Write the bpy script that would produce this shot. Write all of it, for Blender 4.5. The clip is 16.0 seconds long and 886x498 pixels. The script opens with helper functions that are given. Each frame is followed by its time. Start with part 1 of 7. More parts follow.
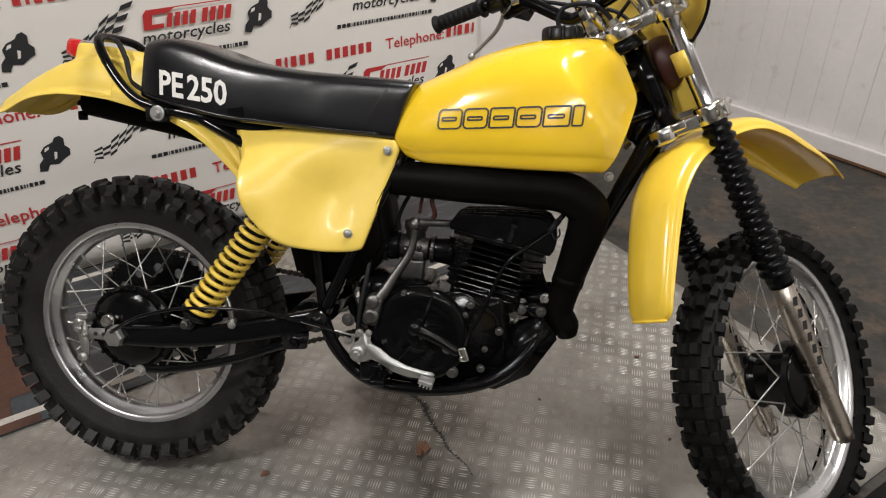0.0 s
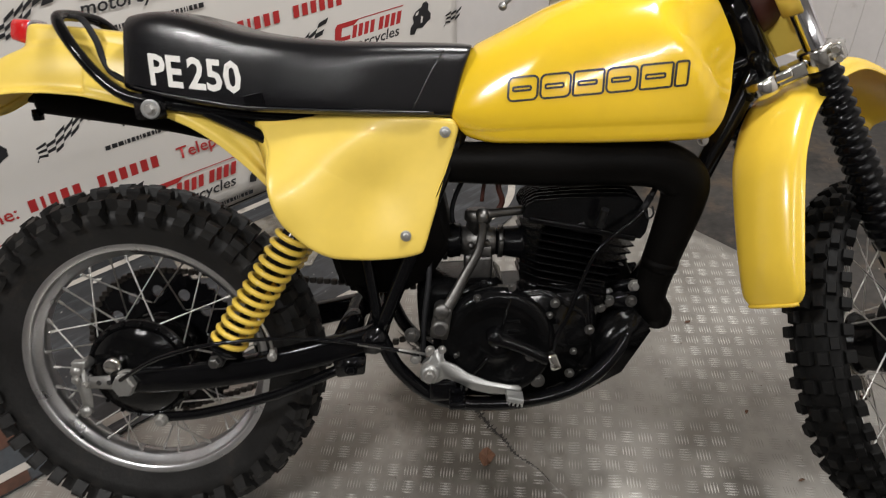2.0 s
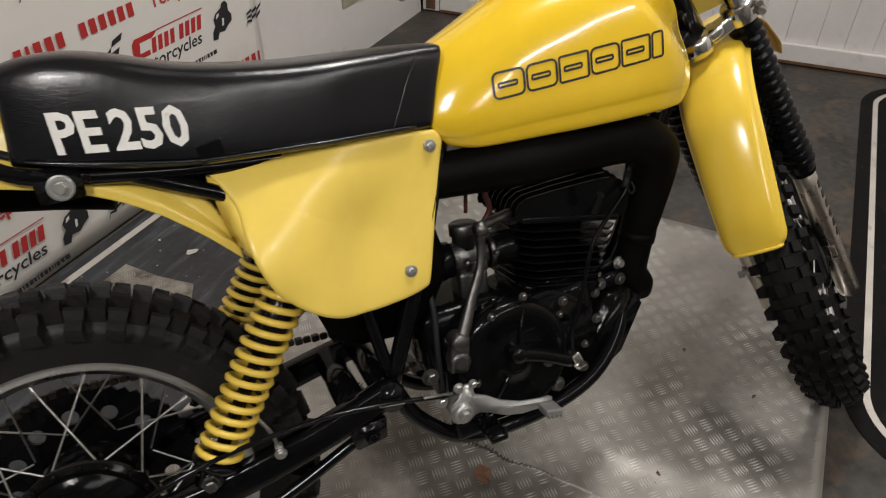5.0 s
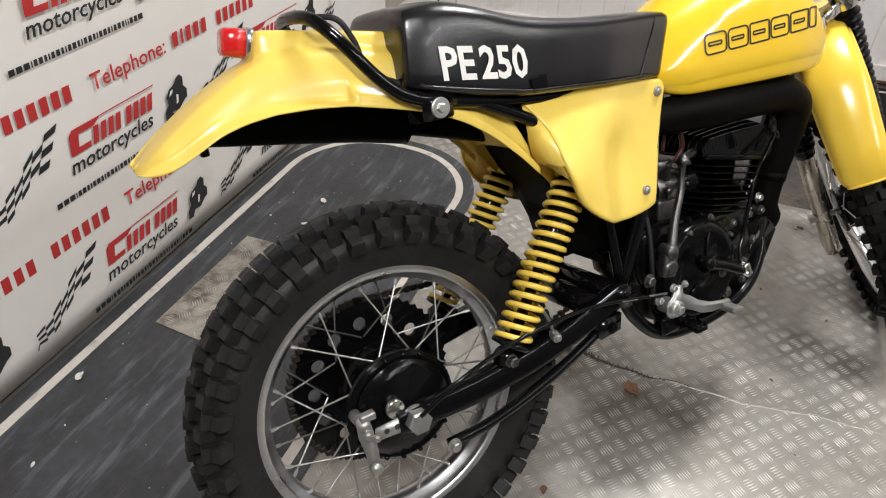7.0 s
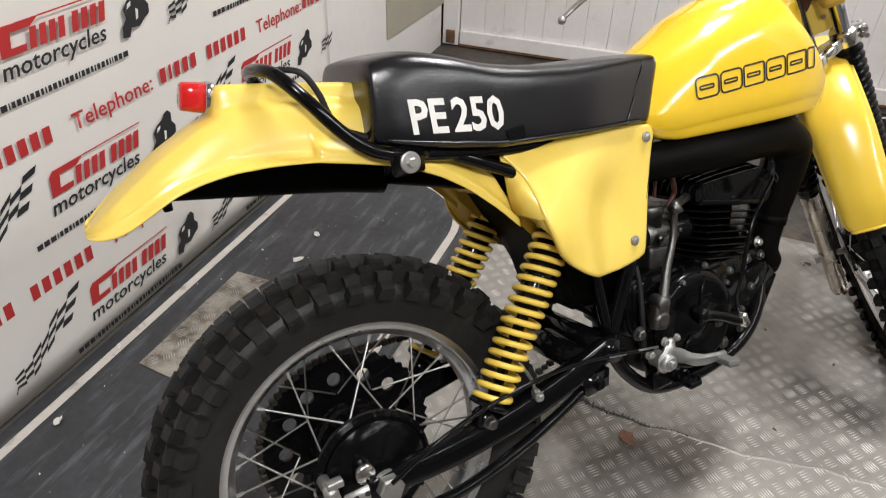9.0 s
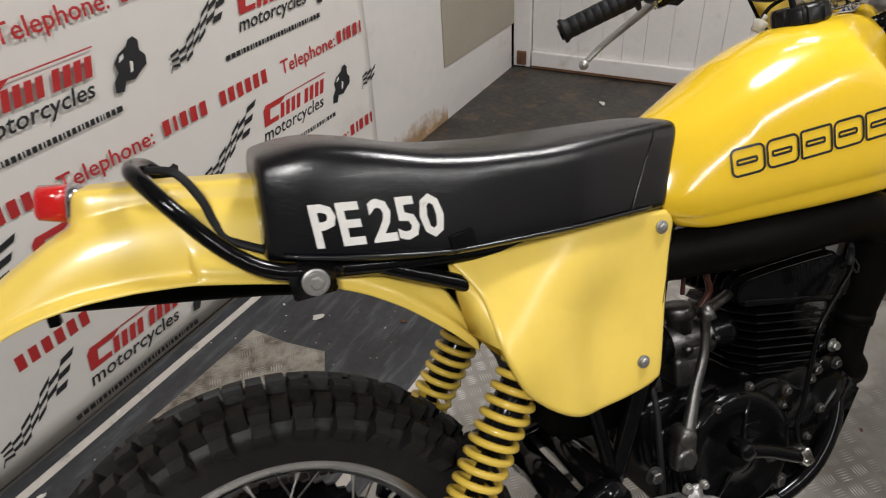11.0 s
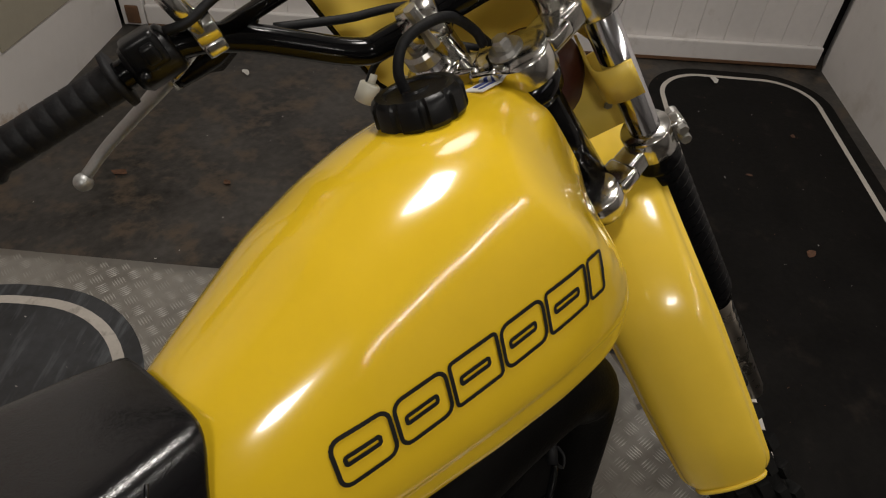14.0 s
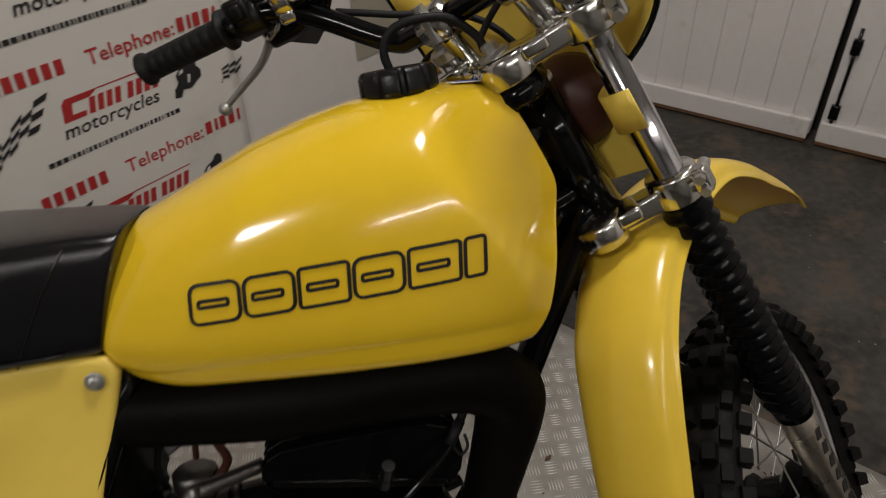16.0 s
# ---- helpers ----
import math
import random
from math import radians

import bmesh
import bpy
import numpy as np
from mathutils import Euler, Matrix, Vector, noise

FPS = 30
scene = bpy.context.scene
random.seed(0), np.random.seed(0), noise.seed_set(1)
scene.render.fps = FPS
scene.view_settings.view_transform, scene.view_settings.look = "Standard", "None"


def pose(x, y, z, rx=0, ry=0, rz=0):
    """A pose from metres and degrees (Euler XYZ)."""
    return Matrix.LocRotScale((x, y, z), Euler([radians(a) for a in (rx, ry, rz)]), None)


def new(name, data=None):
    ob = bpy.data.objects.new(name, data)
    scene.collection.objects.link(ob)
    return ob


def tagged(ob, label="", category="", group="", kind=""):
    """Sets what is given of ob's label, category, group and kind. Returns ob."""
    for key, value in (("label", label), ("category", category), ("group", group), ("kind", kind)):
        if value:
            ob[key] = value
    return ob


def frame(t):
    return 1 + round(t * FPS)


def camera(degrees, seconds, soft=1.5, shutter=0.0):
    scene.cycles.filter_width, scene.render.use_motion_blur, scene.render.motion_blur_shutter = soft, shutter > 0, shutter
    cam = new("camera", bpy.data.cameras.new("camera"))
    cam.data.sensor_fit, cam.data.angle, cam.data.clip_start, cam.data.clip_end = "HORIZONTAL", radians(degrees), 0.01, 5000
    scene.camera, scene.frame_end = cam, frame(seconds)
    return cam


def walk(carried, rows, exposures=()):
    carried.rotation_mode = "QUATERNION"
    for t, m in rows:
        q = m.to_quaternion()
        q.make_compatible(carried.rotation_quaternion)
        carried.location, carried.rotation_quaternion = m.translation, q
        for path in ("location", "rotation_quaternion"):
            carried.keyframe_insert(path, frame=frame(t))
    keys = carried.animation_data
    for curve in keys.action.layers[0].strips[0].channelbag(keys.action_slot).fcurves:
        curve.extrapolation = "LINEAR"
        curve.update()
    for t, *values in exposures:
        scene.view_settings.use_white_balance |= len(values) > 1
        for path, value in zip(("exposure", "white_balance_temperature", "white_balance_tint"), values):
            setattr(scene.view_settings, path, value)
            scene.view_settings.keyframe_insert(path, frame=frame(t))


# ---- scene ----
cam = camera(66.32, 16.0, soft=1.1, shutter=0.3)
PATH = [
    (0, 0.9013, -1.0213, 1.3104, 57.66, 1.70, 8.22),
    (0.5, 0.8896, -1.0012, 1.2875, 56.97, 2.51, 9.38),
    (1, 0.7993, -0.9682, 1.3240, 55.46, 1.91, 6.96),
    (1.5, 0.6863, -0.9232, 1.3239, 54.83, 2.94, 3.04),
    (2, 0.6257, -0.8120, 1.2806, 52.68, 3.09, 0.21),
    (2.5, 0.6477, -0.6660, 1.3035, 55.05, 2.69, -0.55),
    (3, 0.6233, -0.5966, 1.2816, 51.99, 3.07, -4.62),
    (3.2, 0.6105, -0.5692, 1.2738, 50.10, 2.32, -7.43),
    (5.3, 0.1652, -0.6136, 1.2659, 50.69, 1.95, -27.56),
    (5.5, 0.0792, -0.6299, 1.2651, 51.97, 2.40, -29.57),
    (6, -0.1393, -0.6079, 1.2621, 52.43, -0.44, -30.09),
    (6.5, -0.2825, -0.6040, 1.2553, 52.49, -0.55, -31.66),
    (7, -0.3503, -0.5990, 1.2686, 52.50, -2.13, -30.43),
    (7.5, -0.3464, -0.5867, 1.2829, 52.68, -2.05, -31.12),
    (8, -0.3380, -0.5919, 1.2605, 52.34, -1.14, -32.12),
    (8.2, -0.3258, -0.5967, 1.2673, 52.27, -1.91, -31.60),
    (10.3, -0.0694, -0.4569, 1.3076, 55.90, 2.94, -24.98),
    (10.5, -0.0316, -0.4471, 1.3091, 55.20, 3.23, -23.52),
    (11, 0.0685, -0.4194, 1.2843, 54.29, 3.18, -21.30),
    (11.5, 0.2114, -0.3230, 1.2731, 52.30, 1.54, -22.45),
    (12, 0.3648, -0.2218, 1.2646, 50.94, -0.88, -27.36),
    (12.5, 0.4548, -0.1824, 1.2508, 49.89, 0.57, -28.00),
    (13, 0.5403, -0.1339, 1.2519, 48.32, 0.27, -32.88),
    (13.5, 0.5605, -0.0437, 1.2577, 47.70, -2.08, -41.47),
    (14, 0.5714, 0.0017, 1.2542, 46.40, -2.69, -45.95),
    (14.5, 0.6189, -0.0092, 1.2451, 45.37, -1.69, -44.94),
    (15, 0.7454, -0.0564, 1.2238, 48.22, 0.48, -30.46),
    (15.5, 0.8086, -0.1236, 1.2215, 50.20, 1.74, -21.00),
    (16, 0.8435, -0.2979, 1.2352, 52.14, 2.16, -12.52),
]
walk(cam, [(t, pose(x, y, z, rx, ry, rz)) for t, x, y, z, rx, ry, rz in PATH],
     [(0, 0.15, 6400, 10), (2, 0.1, 6350, 10), (3.2, -0.1, 6400, 10), (5.5, -0.15, 6500, 10), (6.2, 0.15, 6400, 10), (7, 0.48, 6250, 10), (8.2, 0.48, 6250, 10), (10.4, 0.35, 6200, 10), (11, 0.05, 6300, 10), (11.5, -0.2, 6450, 10), (12.5, -0.28, 6550, 10), (13, -0.32, 6600, 10), (13.5, -0.6, 6650, 10), (14, -0.85, 6750, 10), (14.7, -0.98, 6850, 10), (15.5, -0.85, 6750, 10), (16, -0.86, 6700, 10)])

# ---------------------------------------------------------------- light
world = bpy.data.worlds.new("world")
scene.world = world
world.use_nodes = True
world.node_tree.nodes["Background"].inputs[0].default_value = (0.9, 0.95, 1.0, 1)
world.node_tree.nodes["Background"].inputs[1].default_value = 0.05

AX, AY = 0.7732, 0.6342          # direction of the long walls


def uv(u, v, z=0.0):
    """A place from its run along the long walls, its way across them and its height."""
    return Vector((u * AX - v * AY, u * AY + v * AX, z))


WALL_TURN = math.degrees(math.atan2(AY, AX))
# The first lamp is added, out of view, to brighten doors and far wall.
LAMPS = [(2.30, -0.35, 0.42, 0.32, 6.5), (1.35, -0.45, 0.42, 0.32, 34), (-1.1, -0.5, 0.42, 0.32, 38), (-0.2, -2.2, 2.6, 0.07, 34)]
CEIL = 2.62
for u, v, long, wide, watts in LAMPS:
    data = bpy.data.lights.new("panel_light", "AREA")
    data.shape, data.size, data.size_y, data.energy = "RECTANGLE", long, wide, watts
    data.color = (1.0, 0.972, 0.935)
    lamp = new("panel_light", data)
    lamp.matrix_world = Matrix.Translation(uv(u, v, CEIL - 0.062)) @ pose(0, 0, 0, 0, 0, WALL_TURN)

# ---------------------------------------------------------------- materials


def surf(name, col, rough=0.5, metal=0.0, var=0.12, scale=6.0, bump=0.0, bscale=80.0, coat=0.0, rvar=0.1, detail=6.0, dirt=None, dscale=3.0, dlo=0.55, dhi=0.7, spec=0.5, stretch=(1, 1, 1)):
    """A surface with two scales of variation in tone and gloss, fine relief, and patches of a second tone."""
    m = bpy.data.materials.new(name)
    m.use_nodes = True
    nt = m.node_tree
    bs = nt.nodes["Principled BSDF"]
    co = nt.nodes.new("ShaderNodeTexCoord")
    n1 = nt.nodes.new("ShaderNodeTexNoise")
    n1.inputs["Scale"].default_value, n1.inputs["Detail"].default_value = scale, detail
    n2 = nt.nodes.new("ShaderNodeTexNoise")
    n2.inputs["Scale"].default_value, n2.inputs["Detail"].default_value = scale * 9, 3
    for n in (n1, n2):
        nt.links.new(co.outputs["Object"], n.inputs["Vector"])
    mix = nt.nodes.new("ShaderNodeMix")
    mix.data_type = "FLOAT"
    mix.inputs[0].default_value = 0.35
    nt.links.new(n1.outputs["Fac"], mix.inputs[2])
    nt.links.new(n2.outputs["Fac"], mix.inputs[3])
    ramp = nt.nodes.new("ShaderNodeValToRGB")
    lo = [max(0.0, c * (1 - var)) for c in col]
    hi = [min(1.0, c * (1 + var)) for c in col]
    ramp.color_ramp.elements[0].position, ramp.color_ramp.elements[1].position = 0.3, 0.7
    ramp.color_ramp.elements[0].color, ramp.color_ramp.elements[1].color = (*lo, 1), (*hi, 1)
    nt.links.new(mix.outputs[0], ramp.inputs[0])
    colour = ramp.outputs[0]
    if dirt:
        n3 = nt.nodes.new("ShaderNodeTexNoise")
        n3.inputs["Scale"].default_value, n3.inputs["Detail"].default_value = dscale, 8
        n3.inputs["Roughness"].default_value = 0.65
        st = nt.nodes.new("ShaderNodeVectorMath")
        st.operation = "MULTIPLY"
        st.inputs[1].default_value = stretch
        nt.links.new(co.outputs["Object"], st.inputs[0])
        nt.links.new(st.outputs[0], n3.inputs["Vector"])
        r3 = nt.nodes.new("ShaderNodeMapRange")
        r3.inputs[1].default_value, r3.inputs[2].default_value = dlo, dhi
        nt.links.new(n3.outputs["Fac"], r3.inputs[0])
        mc = nt.nodes.new("ShaderNodeMix")
        mc.data_type = "RGBA"
        nt.links.new(r3.outputs[0], mc.inputs[0])
        nt.links.new(colour, mc.inputs[6])
        mc.inputs[7].default_value = (*dirt, 1)
        colour = mc.outputs[2]
    nt.links.new(colour, bs.inputs["Base Color"])
    mr = nt.nodes.new("ShaderNodeMapRange")
    mr.inputs[3].default_value, mr.inputs[4].default_value = max(0.02, rough - rvar), min(1.0, rough + rvar)
    nt.links.new(n1.outputs["Fac"], mr.inputs[0])
    nt.links.new(mr.outputs[0], bs.inputs["Roughness"])
    bs.inputs["Metallic"].default_value = metal
    bs.inputs["Coat Weight"].default_value = coat
    bs.inputs["Specular IOR Level"].default_value = spec
    bs.inputs["Coat Roughness"].default_value = 0.05
    if bump:
        nb = nt.nodes.new("ShaderNodeTexNoise")
        nb.inputs["Scale"].default_value, nb.inputs["Detail"].default_value = bscale, 4
        nt.links.new(co.outputs["Object"], nb.inputs["Vector"])
        bp = nt.nodes.new("ShaderNodeBump")
        bp.inputs["Strength"].default_value, bp.inputs["Distance"].default_value = bump, 0.002
        nt.links.new(nb.outputs["Fac"], bp.inputs["Height"])
        nt.links.new(bp.outputs[0], bs.inputs["Normal"])
    return m


YELLOW = surf("yellow_plastic", (0.78, 0.565, 0.10), 0.32, var=0.05, scale=5, coat=0.2, rvar=0.07, bump=0.02, bscale=40)
YELLOW_IN = surf("yellow_plastic_inside", (0.58, 0.36, 0.03), 0.5, var=0.12, scale=9, bump=0.1)
TANK = surf("yellow_tank_paint", (0.80, 0.525, 0.022), 0.17, var=0.04, scale=4, coat=0.7, rvar=0.06, bump=0.015, bscale=18)
VINYL = surf("black_seat_vinyl", (0.0028, 0.0028, 0.0042), 0.22, var=0.25, scale=8, bump=0.06, bscale=420, rvar=0.09, spec=0.62, coat=0.08)


def crackled(m, scale, depth):
    """Creased leathery relief on top of a surface's own bump."""
    nt = m.node_tree
    bs = nt.nodes["Principled BSDF"]
    old = bs.inputs["Normal"].links[0].from_socket
    co = nt.nodes.new("ShaderNodeTexCoord")
    nz = nt.nodes.new("ShaderNodeTexNoise")
    nz.inputs["Scale"].default_value = scale * 0.4
    nt.links.new(co.outputs["Object"], nz.inputs["Vector"])
    ad = nt.nodes.new("ShaderNodeVectorMath")
    ad.operation = "MULTIPLY_ADD"
    nt.links.new(nz.outputs["Color"], ad.inputs[0])
    ad.inputs[1].default_value = (0.016, 0.016, 0.016)
    nt.links.new(co.outputs["Object"], ad.inputs[2])
    vo = nt.nodes.new("ShaderNodeTexVoronoi")
    vo.feature = "DISTANCE_TO_EDGE"
    vo.inputs["Scale"].default_value = scale
    nt.links.new(ad.outputs[0], vo.inputs["Vector"])
    mr = nt.nodes.new("ShaderNodeMapRange")
    mr.inputs[1].default_value, mr.inputs[2].default_value = 0.0, 0.16
    nt.links.new(vo.outputs["Distance"], mr.inputs[0])
    bp = nt.nodes.new("ShaderNodeBump")
    bp.inputs["Strength"].default_value, bp.inputs["Distance"].default_value = depth, 0.001
    nt.links.new(mr.outputs[0], bp.inputs["Height"])
    nt.links.new(old, bp.inputs["Normal"])
    nt.links.new(bp.outputs[0], bs.inputs["Normal"])


crackled(VINYL, 260, 0.10)
BLACK = surf("black_gloss_enamel", (0.003, 0.003, 0.0035), 0.10, var=0.3, scale=12, bump=0.06, bscale=120, rvar=0.1, coat=0.0, spec=0.22)
SATIN = surf("black_satin_heat_paint", (0.0035, 0.0031, 0.0028), 0.5, var=0.25, scale=10, bump=0.25, bscale=260, spec=0.05)
ENGINE = surf("black_engine_enamel", (0.003, 0.003, 0.0032), 0.12, var=0.3, scale=20, bump=0.25, bscale=140, coat=0.0, spec=0.15)
RUBBER = surf("tyre_rubber", (0.0062, 0.006, 0.0058), 0.62, var=0.35, scale=14, bump=0.3, bscale=160, dirt=(0.024, 0.018, 0.0135), dscale=16, dlo=0.60, dhi=0.86, spec=0.14)
# Rear rubber: dust, and a lighter tone for the stronger light on it.
DUSTY_LIT = surf("dusty_lit_tyre_rubber", (0.012, 0.0114, 0.011), 0.52, var=0.4, scale=14, bump=0.3, bscale=160, rvar=0.18, dirt=(0.042, 0.033, 0.026), dscale=13, dlo=0.54, dhi=0.80, spec=0.3)
GAITER = surf("gaiter_rubber", (0.003, 0.003, 0.0035), 0.2, var=0.2, scale=20, bump=0.1, spec=0.16)
PLASTIC = surf("black_moulded_plastic", (0.0045, 0.0045, 0.005), 0.33, var=0.2, scale=30, bump=0.1, bscale=200, spec=0.28)
GRIP = surf("grip_rubber", (0.008, 0.008, 0.009), 0.6, var=0.2, scale=30, bump=0.3, bscale=240, spec=0.25)
CHROME = surf("polished_chrome", (0.62, 0.62, 0.65), 0.12, 1.0, var=0.06, scale=30, rvar=0.06)
ALLOY = surf("polished_alloy", (0.62, 0.61, 0.58), 0.17, 1.0, var=0.12, scale=24, rvar=0.1, bump=0.12, bscale=60)
RIMM = surf("rim_alloy", (0.70, 0.70, 0.71), 0.30, 1.0, var=0.1, scale=20, rvar=0.1)
YELLOW_F = surf("front_mudguard_plastic", (0.82, 0.565, 0.055), 0.22, var=0.05, scale=5, coat=0.4, rvar=0.06, bump=0.02, bscale=40)
nt = YELLOW_F.node_tree      # thin plastic that lets some light through
glow = nt.nodes.new("ShaderNodeBsdfTranslucent")
glow.inputs["Color"].default_value = (0.85, 0.42, 0.02, 1)
both = nt.nodes.new("ShaderNodeMixShader")
both.inputs[0].default_value = 0.12
nt.links.new(nt.nodes["Principled BSDF"].outputs[0], both.inputs[1])
nt.links.new(glow.outputs[0], both.inputs[2])
nt.links.new(both.outputs[0], nt.nodes["Material Output"].inputs["Surface"])
FORKM = surf("fork_slider_alloy", (0.50, 0.455, 0.395), 0.28, 1.0, var=0.14, scale=18, rvar=0.1)
CAST = surf("cast_alloy_dull", (0.15, 0.146, 0.14), 0.42, 1.0, var=0.2, scale=40, bump=0.3, bscale=200)
ZINC = surf("zinc_bolt", (0.46, 0.45, 0.43), 0.34, 0.85, var=0.15, scale=60)
DULL = surf("dull_grey_alloy", (0.36, 0.355, 0.34), 0.42, 0.8, var=0.18, scale=40, bump=0.2, bscale=160)
PEDAL = surf("satin_alloy", (0.40, 0.40, 0.39), 0.46, 0.85, var=0.12, scale=40, bump=0.1, bscale=120)
STEEL = surf("spoke_steel", (0.45, 0.44, 0.42), 0.35, 1.0, var=0.2, scale=40)
CHAIN = surf("oily_chain", (0.035, 0.03, 0.025), 0.5, 0.6, var=0.3, scale=60)
SPRING = surf("yellow_spring_paint", (0.80, 0.56, 0.08), 0.32, var=0.08, scale=30, coat=0.3, dirt=(0.35, 0.22, 0.03), dscale=40, dlo=0.66, dhi=0.8)
RED = surf("red_lens", (0.55, 0.012, 0.012), 0.12, var=0.1, scale=30, coat=0.6)
WHITEPRINT = surf("white_seat_print", (0.72, 0.70, 0.66), 0.5, var=0.08, scale=30, dirt=(0.2, 0.16, 0.1), dscale=35, dlo=0.66, dhi=0.76)
INK = surf("black_decal", (0.012, 0.012, 0.012), 0.35, var=0.2, scale=30)
ORANGE = surf("brown_loom_tape", (0.055, 0.013, 0.007), 0.5, var=0.3, scale=20)
OLIVE = surf("olive_rubber", (0.045, 0.048, 0.022), 0.6, var=0.2, scale=40)
TIE = surf("white_nylon_tie", (0.6, 0.58, 0.5), 0.4)

# ---------------------------------------------------------------- mesh tools


def part(name, bm, material, parent, label="", smooth=True, bake=None, matrix=None):
    """Links a bmesh as one mesh object under a thing or a part."""
    if bake is not None:
        bm.transform(bake)
    bmesh.ops.recalc_face_normals(bm, faces=bm.faces)
    me = bpy.data.meshes.new(name)
    bm.to_mesh(me)
    bm.free()
    me.materials.append(material)
    if smooth:
        me.shade_smooth()
    ob = new(name, me)
    ob.parent = parent
    if matrix is not None:
        ob.matrix_local = matrix
    if label:
        ob["label"] = label
    return ob


def sharp(ob, angle=35):
    """Keeps edges steeper than the angle crisp under smooth shading."""
    me = ob.data
    bm = bmesh.new()
    bm.from_mesh(me)
    for e in bm.edges:
        e.smooth = not (len(e.link_faces) == 2 and e.calc_face_angle(0) > radians(angle))
    bm.to_mesh(me)
    bm.free()
    return ob


def loft(rings, closed=True, caps=True):
    """A skin over rings of equal numbers of points."""
    bm = bmesh.new()
    vs = [[bm.verts.new(p) for p in r] for r in rings]
    n = len(rings[0])
    for a, b in zip(vs, vs[1:]):
        for i in range(n if closed else n - 1):
            j = (i + 1) % n
            bm.faces.new((a[i], a[j], b[j], b[i]))
    if closed and caps:
        bm.faces.new(vs[0][::-1])
        bm.faces.new(vs[-1])
    return bm


def smooth_line(pts, steps=6):
    """Catmull-Rom through the points."""
    p = [Vector(q) for q in pts]
    p = [2 * p[0] - p[1]] + p + [2 * p[-1] - p[-2]]
    out = []
    for i in range(1, len(p) - 2):
        a, b, c, d = p[i - 1:i + 3]
        for k in range(steps):
            t = k / steps
            out.append(0.5 * ((2 * b) + (c - a) * t + (2 * a - 5 * b + 4 * c - d) * t * t + (3 * b - 3 * c + d - a) * t ** 3))
    return out + [p[-2]]


def tube(pts, r, segs=12, steps=6, curve=True, flat=1.0):
    """A round bar along a line; r may be a list along the given points."""
    line = smooth_line(pts, steps) if curve and len(pts) > 2 else [Vector(q) for q in pts]
    n = len(line)
    rr = r if isinstance(r, (list, tuple)) else [r] * len(pts)
    rad = [float(np.interp(i / (n - 1), np.linspace(0, 1, len(rr)), rr)) for i in range(n)]
    rings, side = [], None
    for i in range(n):
        d = (line[min(i + 1, n - 1)] - line[max(i - 1, 0)]).normalized()
        if side is None:
            side = d.orthogonal().normalized()
        side = (side - d * side.dot(d)).normalized()
        up = d.cross(side)
        rings.append([line[i] + rad[i] * (math.cos(a) * side + flat * math.sin(a) * up) for a in [2 * math.pi * k / segs for k in range(segs)]])
    return loft(rings)


def turned(profile, segs=32, axis="y", at=(0, 0, 0)):
    """A turned form: profile of (along, radius) round an axis."""
    rings = []
    for h, r in profile:
        ring = []
        for k in range(segs):
            a = 2 * math.pi * k / segs
            c, s = r * math.cos(a), r * math.sin(a)
            ring.append(Vector(at) + Vector({"x": (h, c, s), "y": (c, h, s), "z": (c, s, h)}[axis]))
        rings.append(ring)
    return loft(rings)


def join(*bms):
    out = bms[0]
    for b in bms[1:]:
        me = bpy.data.meshes.new("tmp")
        b.to_mesh(me)
        b.free()
        out.from_mesh(me)
        bpy.data.meshes.remove(me)
    return out


def block(sx, sy, sz, at=(0, 0, 0), bevel=0.003, turn=(0, 0, 0), segs=2):
    bm = bmesh.new()
    bmesh.ops.create_cube(bm, size=1)
    bmesh.ops.scale(bm, vec=(sx, sy, sz), verts=bm.verts)
    if bevel:
        bmesh.ops.bevel(bm, geom=bm.edges[:], offset=bevel, segments=segs, affect="EDGES", profile=0.6)
    bm.transform(pose(*at, *turn))
    return bm


def prism(outline, depth, bevel=0.002, m=None, segs=2):
    """A plate from an outline in x, z, with thickness along y from 0 to depth."""
    bm = bmesh.new()
    f = bm.faces.new([bm.verts.new((x, 0, z)) for x, z in outline])
    ext = bmesh.ops.extrude_face_region(bm, geom=[f])
    bmesh.ops.translate(bm, vec=(0, depth, 0), verts=[v for v in ext["geom"] if isinstance(v, bmesh.types.BMVert)])
    bmesh.ops.recalc_face_normals(bm, faces=bm.faces)
    if bevel:
        bmesh.ops.bevel(bm, geom=[e for e in bm.edges if e.calc_face_angle(0) > 0.6], offset=bevel, segments=segs, affect="EDGES")
    if m is not None:
        bm.transform(m)
    return bm


def bolt(at, r=0.008, h=0.008, axis="y", sign=-1):
    """A hexagon head on a washer."""
    a, b = sorted((0, sign * 0.002))
    w = turned([(0, r * 1.45), (sign * 0.002, r * 1.45)], 20, axis, at)
    hx = turned([(sign * 0.002, r), (sign * (0.002 + h * 0.8), r), (sign * (0.002 + h), r * 0.8)], 6, axis, at)
    return join(w, hx)


def rod(a, b, r, segs=8):
    return tube([a, b], r, segs, curve=False)


def thing(name, label, category, m=None, group="", kind=""):
    e = new(name)
    if m is not None:
        e.matrix_world = m
    return tagged(e, label, category, group, kind)


